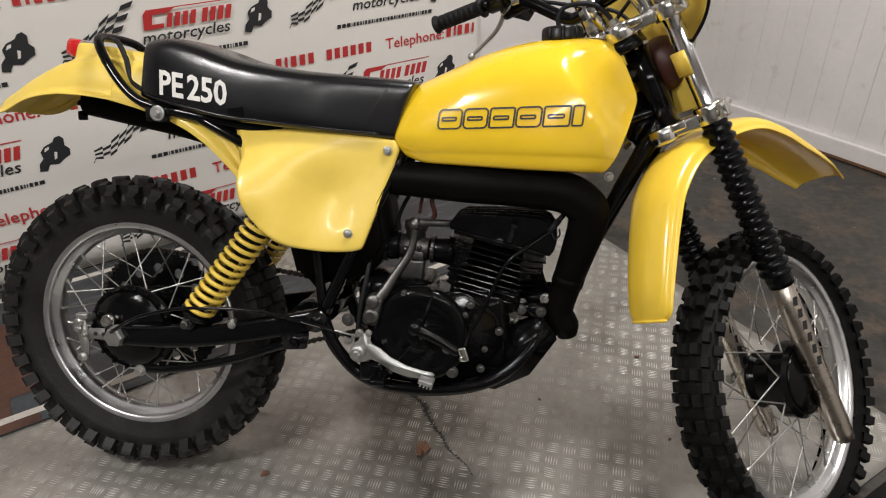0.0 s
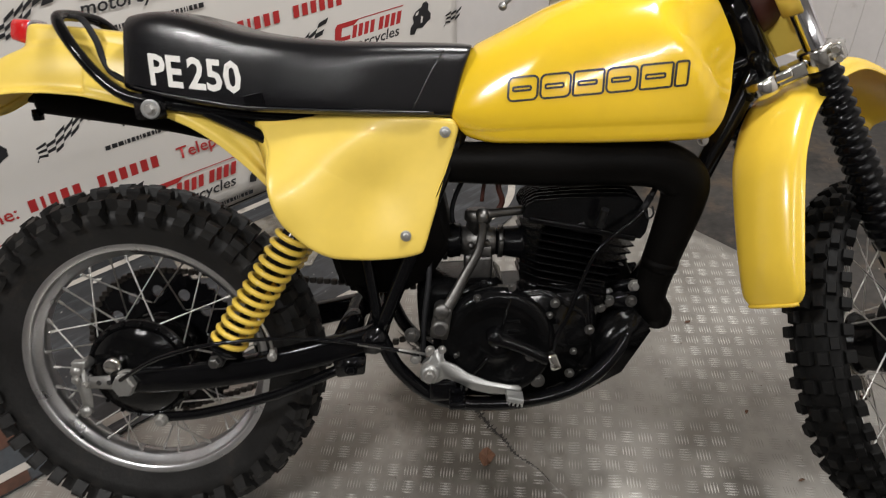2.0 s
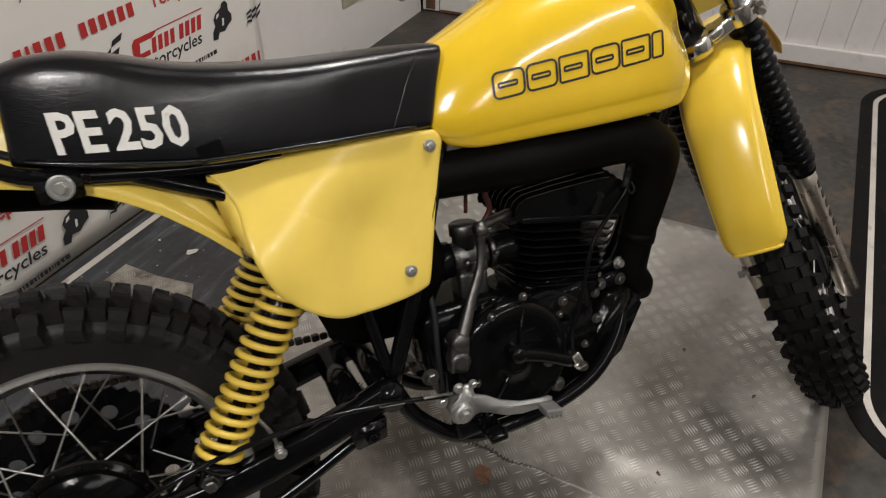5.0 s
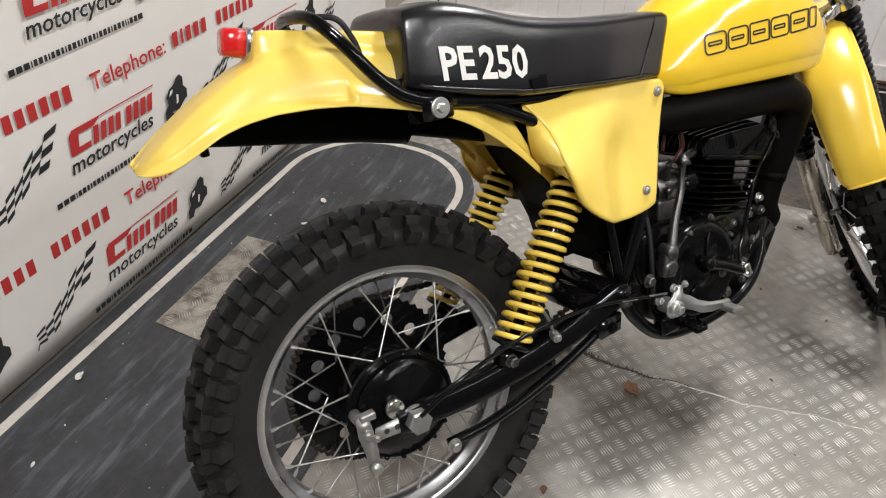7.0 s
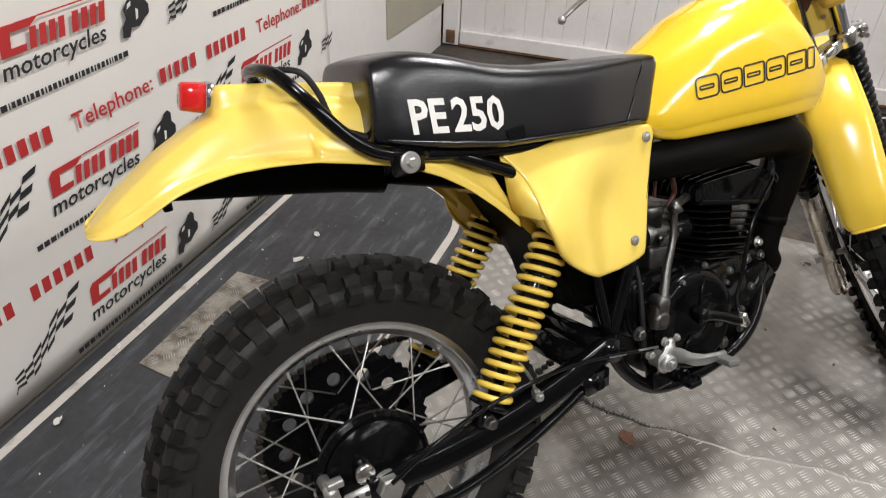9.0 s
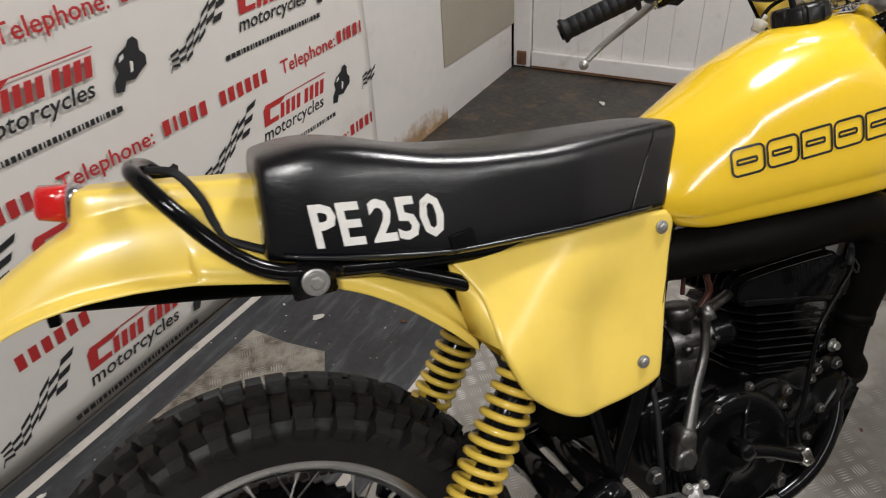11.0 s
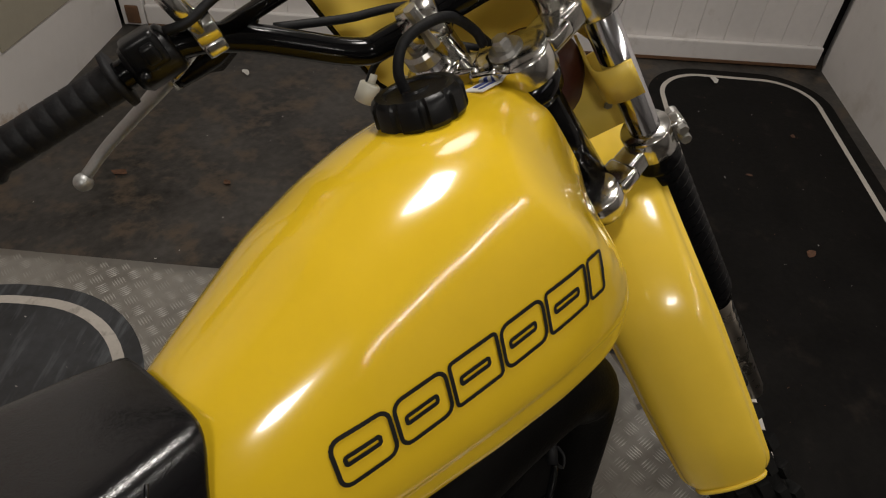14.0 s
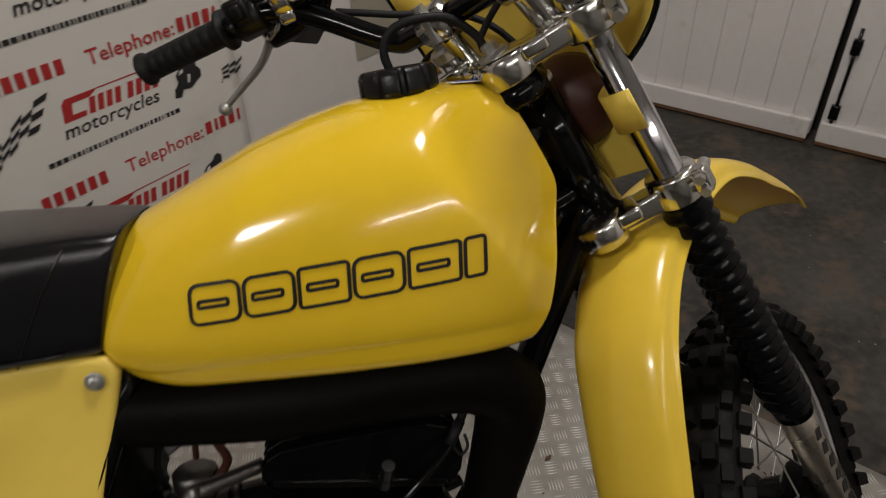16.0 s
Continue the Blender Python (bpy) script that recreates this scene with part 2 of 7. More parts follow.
def slab(name, corners, z0, z1, material, label="", category="", kind="structure", bevel=0.0, parent=None):
    """An upright block over a flat outline."""
    bm = bmesh.new()
    f = bm.faces.new([bm.verts.new((p[0], p[1], z0)) for p in corners])
    ext = bmesh.ops.extrude_face_region(bm, geom=[f])
    bmesh.ops.translate(bm, vec=(0, 0, z1 - z0), verts=[v for v in ext["geom"] if isinstance(v, bmesh.types.BMVert)])
    bmesh.ops.recalc_face_normals(bm, faces=bm.faces)
    if bevel:
        bmesh.ops.bevel(bm, geom=bm.edges[:], offset=bevel, segments=2, affect="EDGES")
    ob = part(name, bm, material, parent, smooth=False)
    return tagged(ob, label, category, "", kind)


# ---------------------------------------------------------------- the room
CONCRETE = surf("dark_painted_concrete", (0.045, 0.041, 0.037), 0.42, var=0.8, scale=4, bump=0.4, bscale=60, rvar=0.25, dirt=(0.094, 0.069, 0.048), dscale=9, dlo=0.50, dhi=0.66, spec=0.32)
WHITEWALL = surf("white_painted_wall", (0.70, 0.67, 0.65), 0.55, var=0.05, scale=2.5, bump=0.2, bscale=25, dirt=(0.52, 0.48, 0.43), dscale=4, dlo=0.56, dhi=0.8)
DARKWALL = surf("unseen_wall_grey", (0.22, 0.21, 0.20), 0.7, var=0.1, scale=3)
DOORPAINT = surf("white_painted_boards", (0.73, 0.70, 0.685), 0.5, var=0.06, scale=4, bump=0.25, bscale=40, dirt=(0.45, 0.41, 0.37), dscale=6, dlo=0.6, dhi=0.8)
RUST = surf("rust_stain", (0.13, 0.065, 0.032), 0.8, var=0.4, scale=30, bump=0.4)
# Black that stands in for the shade in gaps and holes.
GAPSHADE = surf("gap_shade_black", (0.02, 0.018, 0.017), 0.9)
ROOFM = surf("ceiling_bounce_tone", (0.62, 0.61, 0.59), 0.8, var=0.05)
PLATE = surf("worn_tread_plate", (0.365, 0.347, 0.316), 0.40, 0.6, var=0.10, scale=2.2, bump=0.25, bscale=30, rvar=0.14, dirt=(0.17, 0.155, 0.135), dscale=2.3, dlo=0.50, dhi=0.72)

BARM = surf("worn_tread_bars", (0.54, 0.525, 0.49), 0.46, 0.4, var=0.22, scale=3, rvar=0.12, dirt=(0.30, 0.28, 0.25), dscale=2.6, dlo=0.45, dhi=0.6)


def stained(m, spots, tone):
    """Oily stains, and shade put into the colour, of uneven outline at places given as (x, y, radius, depth)."""
    nt = m.node_tree
    bs = nt.nodes["Principled BSDF"]
    src = bs.inputs["Base Color"].links[0].from_socket
    geo = nt.nodes.new("ShaderNodeTexCoord")
    nz = nt.nodes.new("ShaderNodeTexNoise")
    nz.inputs["Scale"].default_value, nz.inputs["Detail"].default_value = 9, 6
    nt.links.new(geo.outputs["Object"], nz.inputs["Vector"])
    for x, y, r, d in spots:
        ds = nt.nodes.new("ShaderNodeVectorMath")
        ds.operation = "DISTANCE"
        ds.inputs[1].default_value = (x, y, 0.0)
        nt.links.new(geo.outputs["Object"], ds.inputs[0])
        ad = nt.nodes.new("ShaderNodeMath")
        ad.operation = "MULTIPLY_ADD"
        nt.links.new(nz.outputs["Fac"], ad.inputs[0])
        ad.inputs[1].default_value = r * 1.6
        nt.links.new(ds.outputs["Value"], ad.inputs[2])
        mr = nt.nodes.new("ShaderNodeMapRange")
        mr.interpolation_type = "SMOOTHSTEP"
        mr.inputs[1].default_value, mr.inputs[2].default_value = r * 1.0, r * 1.9
        mr.inputs[3].default_value, mr.inputs[4].default_value = d, 0.0
        nt.links.new(ad.outputs[0], mr.inputs[0])
        mx = nt.nodes.new("ShaderNodeMix")
        mx.data_type = "RGBA"
        nt.links.new(mr.outputs[0], mx.inputs[0])
        nt.links.new(src, mx.inputs[6])
        mx.inputs[7].default_value = (*tone, 1)
        src = mx.outputs[2]
    nt.links.new(src, bs.inputs["Base Color"])
    return m


# The last three also put shade near the front wheel into the plate.
stained(PLATE, [(0.60, -0.27, 0.20, 0.75), (0.58, -0.13, 0.13, 0.75), (0.59, -0.46, 0.12, 0.55), (0.46, -0.36, 0.18, 0.4), (0.33, -0.10, 0.12, 0.4), (0.10, -0.35, 0.16, 0.3), (0.86, -0.85, 0.10, 0.6), (0.90, -0.73, 0.09, 0.5), (0.98, -0.62, 0.10, 0.4)], (0.085, 0.075, 0.06))
stained(BARM, [(0.60, -0.27, 0.20, 0.3), (0.58, -0.13, 0.13, 0.4), (0.59, -0.46, 0.12, 0.2), (0.46, -0.36, 0.18, 0.12)], (0.12, 0.11, 0.095))
# The rear mat is bluer by print; its paler tone also stands for sheen.
MATBLACK = surf("slate_mat_sheen_toned", (0.036, 0.038, 0.042), 0.40, var=0.5, scale=5, bump=0.2, bscale=90, rvar=0.15, dirt=(0.15, 0.165, 0.18), dscale=14, dlo=0.52, dhi=0.82, spec=0.5, stretch=(0.35, 2.2, 1))
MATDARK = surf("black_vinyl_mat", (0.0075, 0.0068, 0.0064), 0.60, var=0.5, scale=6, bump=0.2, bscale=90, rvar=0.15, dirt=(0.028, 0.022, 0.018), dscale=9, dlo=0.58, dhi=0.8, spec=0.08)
MATLINE = surf("worn_white_stripe", (0.55, 0.51, 0.46), 0.6, var=0.12, scale=14, dirt=(0.25, 0.22, 0.19), dscale=18, dlo=0.56, dhi=0.72)
MATBROWN = surf("brown_wood_print", (0.085, 0.035, 0.020), 0.38, var=0.6, scale=7, rvar=0.1)
MATBLUE = surf("slate_print", (0.045, 0.055, 0.065), 0.4, var=0.4, scale=10)
BANNER = surf("white_pvc_banner", (0.70, 0.67, 0.63), 0.5, var=0.03, scale=1.8, bump=0.12, bscale=6, rvar=0.08, dirt=(0.56, 0.53, 0.48), dscale=2.2, dlo=0.58, dhi=0.8)
REDINK = surf("red_banner_print", (0.42, 0.025, 0.025), 0.5, var=0.1, scale=12)
BLACKINK = surf("black_banner_print", (0.018, 0.018, 0.02), 0.5, var=0.15, scale=12)
BOARD = surf("beige_notice_board", (0.36, 0.33, 0.26), 0.6, var=0.06, scale=5)
PALEINK = surf("pale_notice_print", (0.55, 0.52, 0.46), 0.6)
LEAF = surf("dry_leaf", (0.11, 0.05, 0.025), 0.7, var=0.4, scale=60)
PAPER = surf("white_paper_scrap", (0.62, 0.60, 0.56), 0.7)
TUBEW = surf("lamp_white_enamel", (0.75, 0.75, 0.73), 0.4)

slab("floor", [(-6, -6), (8, -6), (8, 8), (-6, 8)], -0.1, 0.0, CONCRETE, "dark worn concrete floor with brown stains", "floor")
BW = 1.034       # face of the long wall across
DOOR_A, DOOR_B = (2.85, 1.034), (2.96, -1.70)


def quad(*ps):
    return [uv(*p) for p in ps]


slab("wall_north", quad((-3.2, BW), (2.85, BW), (3.0, BW + 0.15), (-3.2, BW + 0.15)), 0, CEIL, WHITEWALL, "white painted wall with rust-stained foot", "wall")
# South and west walls are unseen, greyed to cut bounced light.
slab("wall_south", quad((-3.2, -3.3), (1.0, -3.3), (1.0, -3.15), (-3.2, -3.15)), 0, CEIL, DARKWALL, "unseen wall, grey to cut bounced light", "wall")
slab("wall_return", quad((1.0, -3.3), (1.15, -3.3), (1.15, -1.70), (1.0, -1.70)), 0, CEIL, WHITEWALL, "plain white painted wall", "wall")
slab("wall_side", quad((1.0, -1.70), (1.0, -1.56 - 0.28), (3.3, -1.56 - 0.28), (2.96, -1.70)), 0, CEIL, WHITEWALL, "white painted wall beside the doors", "wall")
slab("wall_west", quad((-3.35, -3.3), (-3.2, -3.3), (-3.2, BW + 0.15), (-3.35, BW + 0.15)), 0, CEIL, DARKWALL, "unseen wall, grey to cut bounced light", "wall")
# The ceiling is unseen; its pale tone is set to bounce light.
slab("ceiling", quad((-3.35, -3.35), (3.4, -3.35), (3.4, 1.25), (-3.35, 1.25)), CEIL, CEIL + 0.1, ROOFM, "plain unseen ceiling, pale to bounce light", "ceiling")


def ceiling_lamp(u, v, long, wide):
    t = thing("ceiling_light", "flat white ceiling light with a pale diffuser, out of view", "ceiling light", pose(*uv(u, v, CEIL), 0, 0, WALL_TURN), "lights on the ceiling")
    part("body", block(long + 0.06, wide + 0.06, 0.045, (0, 0, -0.0235), 0.006), TUBEW, t)
    part("diffuser", block(long, wide, 0.010, (0, 0, -0.051), 0.003), TUBEW, t, "pale diffuser")


for u, v, long, wide, w in LAMPS:
    ceiling_lamp(u, v, long, wide)

# door leaves of upright boards with a bottom rail
da, db = uv(*DOOR_A), uv(*DOOR_B)
dd = (db - da)
dlen = dd.length
dd.normalize()
dturn = math.degrees(math.atan2(dd.y, dd.x))
DOORM = pose(da.x, da.y, 0, 0, 0, dturn)     # x runs along the doors, y away into the yard
slab("wall_east", [DOORM @ Vector(p) for p in ((-0.3, 0.13, 0), (dlen + 0.4, 0.13, 0), (dlen + 0.4, 0.28, 0), (-0.3, 0.28, 0))], 0, CEIL, GAPSHADE, "dark backing behind the doors", "wall")


def door_leaf(x0, x1, seams):
    t = thing("door", "white painted board door with a bottom rail", "door", DOORM, "workshop doors", "structure")
    xs = [x0] + [s for s in seams if x0 + 0.03 < s < x1 - 0.03] + [x1]
    for a, b in zip(xs, xs[1:]):
        part("board", block(b - a - 0.0010, 0.03, CEIL - 0.03, ((a + b) / 2, 0.045, CEIL / 2 + 0.012), 0.0015, segs=1), DOORPAINT, t, smooth=False)
    part("bottom_rail", block(x1 - x0 - 0.006, 0.022, 0.075, ((x0 + x1) / 2, 0.018, 0.052), 0.006), DOORPAINT, t, smooth=False)
    part("rust_edge", block(x1 - x0 - 0.01, 0.004, 0.012, ((x0 + x1) / 2, 0.0065, 0.012), 0.001), RUST, t, "rusty lower edge", smooth=False)
    return t


GAPX = 1.47      # the black slit between the leaves
rnd = random.Random(4)
door_leaf(0.10, GAPX - 0.012, [0.24 + 0.105 * i + rnd.uniform(-0.012, 0.012) for i in range(13)])
door_leaf(GAPX + 0.012, dlen - 0.02, [GAPX + 0.13 + 0.105 * i + rnd.uniform(-0.012, 0.012) for i in range(14)])
post = thing("door_post", "white painted door post with a rusted foot", "door post", DOORM, kind="structure")
part("post", block(0.09, 0.09, CEIL - 0.01, (0.05, 0.06, CEIL / 2), 0.004), DOORPAINT, post, smooth=False)
part("rust_patch", block(0.05, 0.012, 0.07, (0.05, 0.012, 0.05), 0.005), RUST, post, "flaking brown rust")
bolt_bar = thing("door_bolt", "black iron drop bolt beside the door slit", "door bolt", DOORM)
part("bar", rod((GAPX + 0.045, 0.022, 0.02), (GAPX + 0.045, 0.022, 0.42), 0.006), BLACK, bolt_bar)
part("bracket", block(0.03, 0.02, 0.05, (GAPX + 0.045, 0.022, 0.13), 0.003), BLACK, bolt_bar)
part("bracket", block(0.03, 0.02, 0.05, (GAPX + 0.045, 0.022, 0.36), 0.003), BLACK, bolt_bar)

def flat_sheet(w, h):
    bm = bmesh.new()
    bm.faces.new([bm.verts.new(p) for p in ((-w / 2, 0, 0.001), (w / 2, 0, 0.001), (w / 2, 0, h), (-w / 2, 0, h))])
    return bm


# rust-stained plaster at the foot of the long wall, thinning out upwards
STAINM = surf("rust_bleed", (0.36, 0.235, 0.125), 0.7, var=0.5, scale=12)
nt = STAINM.node_tree
bs = nt.nodes["Principled BSDF"]
src = bs.inputs["Base Color"].links[0].from_socket
co = nt.nodes.new("ShaderNodeTexCoord")
sp = nt.nodes.new("ShaderNodeSeparateXYZ")
nz = nt.nodes.new("ShaderNodeTexNoise")
nz.inputs["Scale"].default_value, nz.inputs["Detail"].default_value, nz.inputs["Roughness"].default_value = 16, 8, 0.68
nt.links.new(co.outputs["Object"], sp.inputs[0])
nt.links.new(co.outputs["Object"], nz.inputs["Vector"])
up = nt.nodes.new("ShaderNodeMath")
up.operation = "MULTIPLY_ADD"
up.inputs[1].default_value = 5.2
nt.links.new(sp.outputs["Z"], up.inputs[0])
nt.links.new(nz.outputs["Fac"], up.inputs[2])
ends = nt.nodes.new("ShaderNodeMath")
ends.operation = "MULTIPLY_ADD"
ends.inputs[1].default_value = 0.55
away = nt.nodes.new("ShaderNodeMath")
away.operation = "ABSOLUTE"
nt.links.new(sp.outputs["X"], away.inputs[0])
nt.links.new(away.outputs[0], ends.inputs[0])
nt.links.new(up.outputs[0], ends.inputs[2])
mr = nt.nodes.new("ShaderNodeMapRange")
mr.inputs[1].default_value, mr.inputs[2].default_value = 0.72, 1.06
nt.links.new(ends.outputs[0], mr.inputs[0])
mx = nt.nodes.new("ShaderNodeMix")
mx.data_type = "RGBA"
nt.links.new(mr.outputs[0], mx.inputs[0])
nt.links.new(src, mx.inputs[6])
mx.inputs[7].default_value = (0.70, 0.67, 0.65, 1)
nt.links.new(mx.outputs[2], bs.inputs["Base Color"])
tagged(part("wall_stain", flat_sheet(0.56, 0.17), STAINM, None, smooth=False, matrix=pose(*uv(1.90, BW - 0.0012, 0), 0, 0, WALL_TURN)), "brown damp stain along the foot of the wall", "stain", kind="structure")

# notice board
nb = thing("notice_board", "beige board with a pale worn number", "notice board", pose(*uv(2.17, BW, 0.24), 0, 0, WALL_TURN))
part("panel", prism([(0, 0), (0.70, -0.02), (0.70, 0.85), (0.0, 0.85)], -0.006, 0.001), BOARD, nb, smooth=False)


def words(text, height, width, material, parent, name, m, label="", slant=0.0, heavy=0.0):
    """Flat lettering fitted to a width and a cap height, lying in x, z and facing -y."""
    cu = bpy.data.curves.new(name, "FONT")
    cu.body, cu.shear, cu.offset, cu.resolution_u = text, slant, heavy, 2
    tmp = new(name, cu)
    me = bpy.data.meshes.new_from_object(tmp)
    bpy.data.objects.remove(tmp)
    co = np.zeros(len(me.vertices) * 3)
    me.vertices.foreach_get("co", co)
    co = co.reshape(-1, 3)
    lo, hi = co.min(0), co.max(0)
    cap = 0.70
    out = np.zeros_like(co)
    out[:, 0] = (co[:, 0] - lo[0]) / (hi[0] - lo[0]) * width
    out[:, 2] = co[:, 1] / cap * height
    me.vertices.foreach_set("co", out.ravel())
    me.update()
    me.name = name
    me.materials.clear()
    me.materials.append(material)
    ob = new(name, me)
    ob.parent = parent
    ob.matrix_local = m
    if label:
        ob["label"] = label
    return ob


words("1950", 0.06, 0.20, PALEINK, nb, "number", pose(0.38, -0.0075, 0.27, 0, -4, 0))

# banner
bn = thing("banner", "white vinyl banner printed in red and black on the wall", "banner", pose(*uv(0, BW - 0.012, 0), 0, 0, WALL_TURN))
B0, B1, BTOP = -1.75, 1.645, 2.2
bm = bmesh.new()
nx, nz = 90, 30
rows = []
for j in range(nz + 1):
    z = 0.008 + (BTOP - 0.008) * j / nz
    rows.append([bm.verts.new((B0 + (B1 - 0.05 * max(0, 0.5 - z) - B0) * i / nx, 0.003 * math.sin(3.1 * i / nx * 6 + z * 2) - 0.002 * math.sin(z * 5), z)) for i in range(nx + 1)])
for a, b in zip(rows, rows[1:]):
    for i in range(nx):
        bm.faces.new((a[i], a[i + 1], b[i + 1], b[i]))
sheet = part("sheet", bm, BANNER, bn)
md = sheet.modifiers.new("thick", "SOLIDIFY")
md.thickness, md.offset = 0.002, 1


def flat_shape(polys):
    bm = bmesh.new()
    for poly in polys:
        bm.faces.new([bm.verts.new((x, 0, z)) for x, z in poly])
    return bm


def mesh_of(bm, name, material):
    bmesh.ops.recalc_face_normals(bm, faces=bm.faces)
    me = bpy.data.meshes.new(name)
    bm.to_mesh(me)
    bm.free()
    me.materials.append(material)
    return me


def bars(widths, h, gap, slant=0.0):
    polys, x = [], 0.0
    for w in widths:
        polys.append([(x, 0), (x + w, 0), (x + w + slant * h, h), (x + slant * h, h)])
        x += w + gap
    return polys


# the maker's mark: a hooked block, a long rule and slanted bars
mark = [[(0, 0), (0.062, 0), (0.066, 0.014), (0.028, 0.014), (0.036, 0.044), (0.085, 0.044), (0.112, 0.060), (0.02, 0.060), (0.008, 0.048)],
        [(0.11, 0.0572), (0.30, 0.0572), (0.30, 0.0605), (0.11, 0.0605)]]
for k in range(4):
    x = 0.070 + 0.025 * k
    mark.append([(x, 0.0), (x + 0.017, 0.0), (x + 0.029, 0.042), (x + 0.012, 0.042)])
for k in range(4):
    x = 0.182 + 0.026 * k
    mark.append([(x, 0.0), (x + 0.018, 0.0), (x + 0.031, 0.043), (x + 0.013, 0.043)])
me_mark = mesh_of(flat_shape(mark), "mark", REDINK)
me_site = mesh_of(flat_shape(bars([0.0150] * 3 + [0.003] + [0.0088, 0.0105, 0.007, 0.004] * 6 + [0.003] + [0.0105] * 2 + [0.016], 0.0135, 0.0042, 0.1)), "web_line", BLACKINK)
me_wide = mesh_of(flat_shape(bars([0.021], 0.038, 0, 0.08)), "number_bar", REDINK)
me_slim = mesh_of(flat_shape(bars([0.010], 0.038, 0, 0.08)), "number_bar", REDINK)
NUMBER = [(me_wide, 0.0), (me_slim, 0.0335), (me_wide, 0.056), (me_wide, 0.0895), (me_wide, 0.123)] + [(me_wide, 0.195 + 0.0325 * k) for k in range(6)]
# a leaning racing shape, plain
blob = [(0.0, 0.0), (0.022, -0.004), (0.034, 0.016), (0.06, 0.012), (0.085, 0.028), (0.100, 0.034), (0.104, 0.055), (0.092, 0.070), (0.096, 0.092), (0.085, 0.104), (0.070, 0.100), (0.062, 0.088), (0.035, 0.078), (0.020, 0.062), (0.022, 0.040), (0.006, 0.024)]
me_blob = mesh_of(flat_shape([blob]), "emblem", BLACKINK)
pale = [[(0.030, 0.060), (0.045, 0.066), (0.048, 0.076), (0.036, 0.072)], [(0.052, 0.030), (0.060, 0.032), (0.066, 0.052), (0.058, 0.056)]]
me_blobp = mesh_of(flat_shape(pale), "emblem_gap", BANNER)
# a waving chequered flag: squares in a leaning, curling field
chk = []


def flagpt(i, j):
    s, t = i / 7, j / 5
    x = 0.012 + 0.185 * s + 0.055 * s * t - 0.012 * math.sin(3 * s)
    z = -0.040 + 0.055 * s ** 1.2 + t * (0.030 + 0.055 * s ** 0.7) - 0.014 * math.sin(s * 5.6)
    return x, z


for i in range(7):
    for j in range(5):
        if (i + j) % 2 == 0:
            chk.append([flagpt(i, j), flagpt(i + 1, j), flagpt(i + 1, j + 1), flagpt(i, j + 1)])
chk.append([flagpt(0, 0), (flagpt(0, 0)[0] - 0.012, flagpt(0, 0)[1] - 0.012), (flagpt(0, 0)[0] - 0.008, flagpt(0, 0)[1] - 0.012), flagpt(0, 1)])
me_flag = mesh_of(flat_shape(chk), "flag", BLACKINK)

PX, PZ = 0.735, 0.325
word_moto = words("motorcycles", 0.037, 0.285, BLACKINK, bn, "word", pose(0, -5, 0), slant=0.25, heavy=0.012)
word_tel = words("Telephone:", 0.040, 0.262, REDINK, bn, "word", pose(0, -5, 0), slant=0.04, heavy=0.010)


def put(me, x, z, name):
    ob = new(name, me)
    ob.parent = bn
    ob.matrix_local = pose(x, -0.0075, z)
    return ob


for r in range(-1, 7):
    for c in range(-3, 3):
        x, z = 0.355 + PX * c, 0.122 + PZ * r
        for me, ox, oz, wd, name in ((me_mark, 0.0, 0.0, 0.31, "mark"), (word_moto.data, -0.012, -0.042, 0.29, "word"), (me_site, -0.08, -0.098, 0.43, "web_line"),
                                     (me_blob, 0.318, -0.055, 0.11, "emblem"), (me_blobp, 0.318, -0.055, 0.11, "emblem_gap"), (me_flag, -0.26, -0.015, 0.24, "flag"),
                                     (word_tel.data, 0.112, -0.205, 0.265, "word"), (None, 0.405, -0.203, 0.40, "number_bar")):
            if B0 < x + ox and x + ox + wd < B1 + (0.012 if r > 0 else -0.01) and 0.02 < z + oz < BTOP - 0.1:
                if me is None:
                    for bar, dx in NUMBER:
                        put(bar, x + ox + dx, z + oz, name)
                    continue
                ob = put(me, x + ox, z + oz, name)
                if name == "web_line":
                    ob["kind"] = "stuff"
                if name == "emblem_gap":
                    ob.matrix_local = pose(x + ox, -0.0085, z + oz)
bpy.data.objects.remove(word_moto)
bpy.data.objects.remove(word_tel)
# the prints cut off by the banner's edge
for r in range(0, 6):
    z = 0.122 + PZ * r
    for k in range(5):
        put(me_slim if k in (1, 4) else me_wide, 0.355 + PX + 0.385 + (0.0, 0.034, 0.053, 0.087, 0.121)[k], z - 0.203 + PZ, "number_bar")
    half = [[(x, zz) for x, zz in p] for p in chk if max(q[0] for q in p) < 0.095]
    put(mesh_of(flat_shape(half), "flag", BLACKINK), 0.355 + 2 * PX - 0.255, z - 0.015, "flag")

# tread plate sheets with raised bars
PU1, PV0, PV1 = 1.611, -0.965, 1.02
plate = thing("floor_plate", "worn aluminium tread plate laid on the floor", "floor plate", pose(0, 0, 0, 0, 0, WALL_TURN), kind="structure")


def seam(v):
    """The crooked joint between the two sheets."""
    return float(np.interp(v, [-0.97, -0.82, -0.55, -0.38, -0.16, 0.1, 1.02], [0.655, 0.647, 0.621, 0.623, 0.636, 0.65, 0.69])) + 0.004 * math.sin(v * 23) + 0.0025 * math.sin(v * 57 + 1)


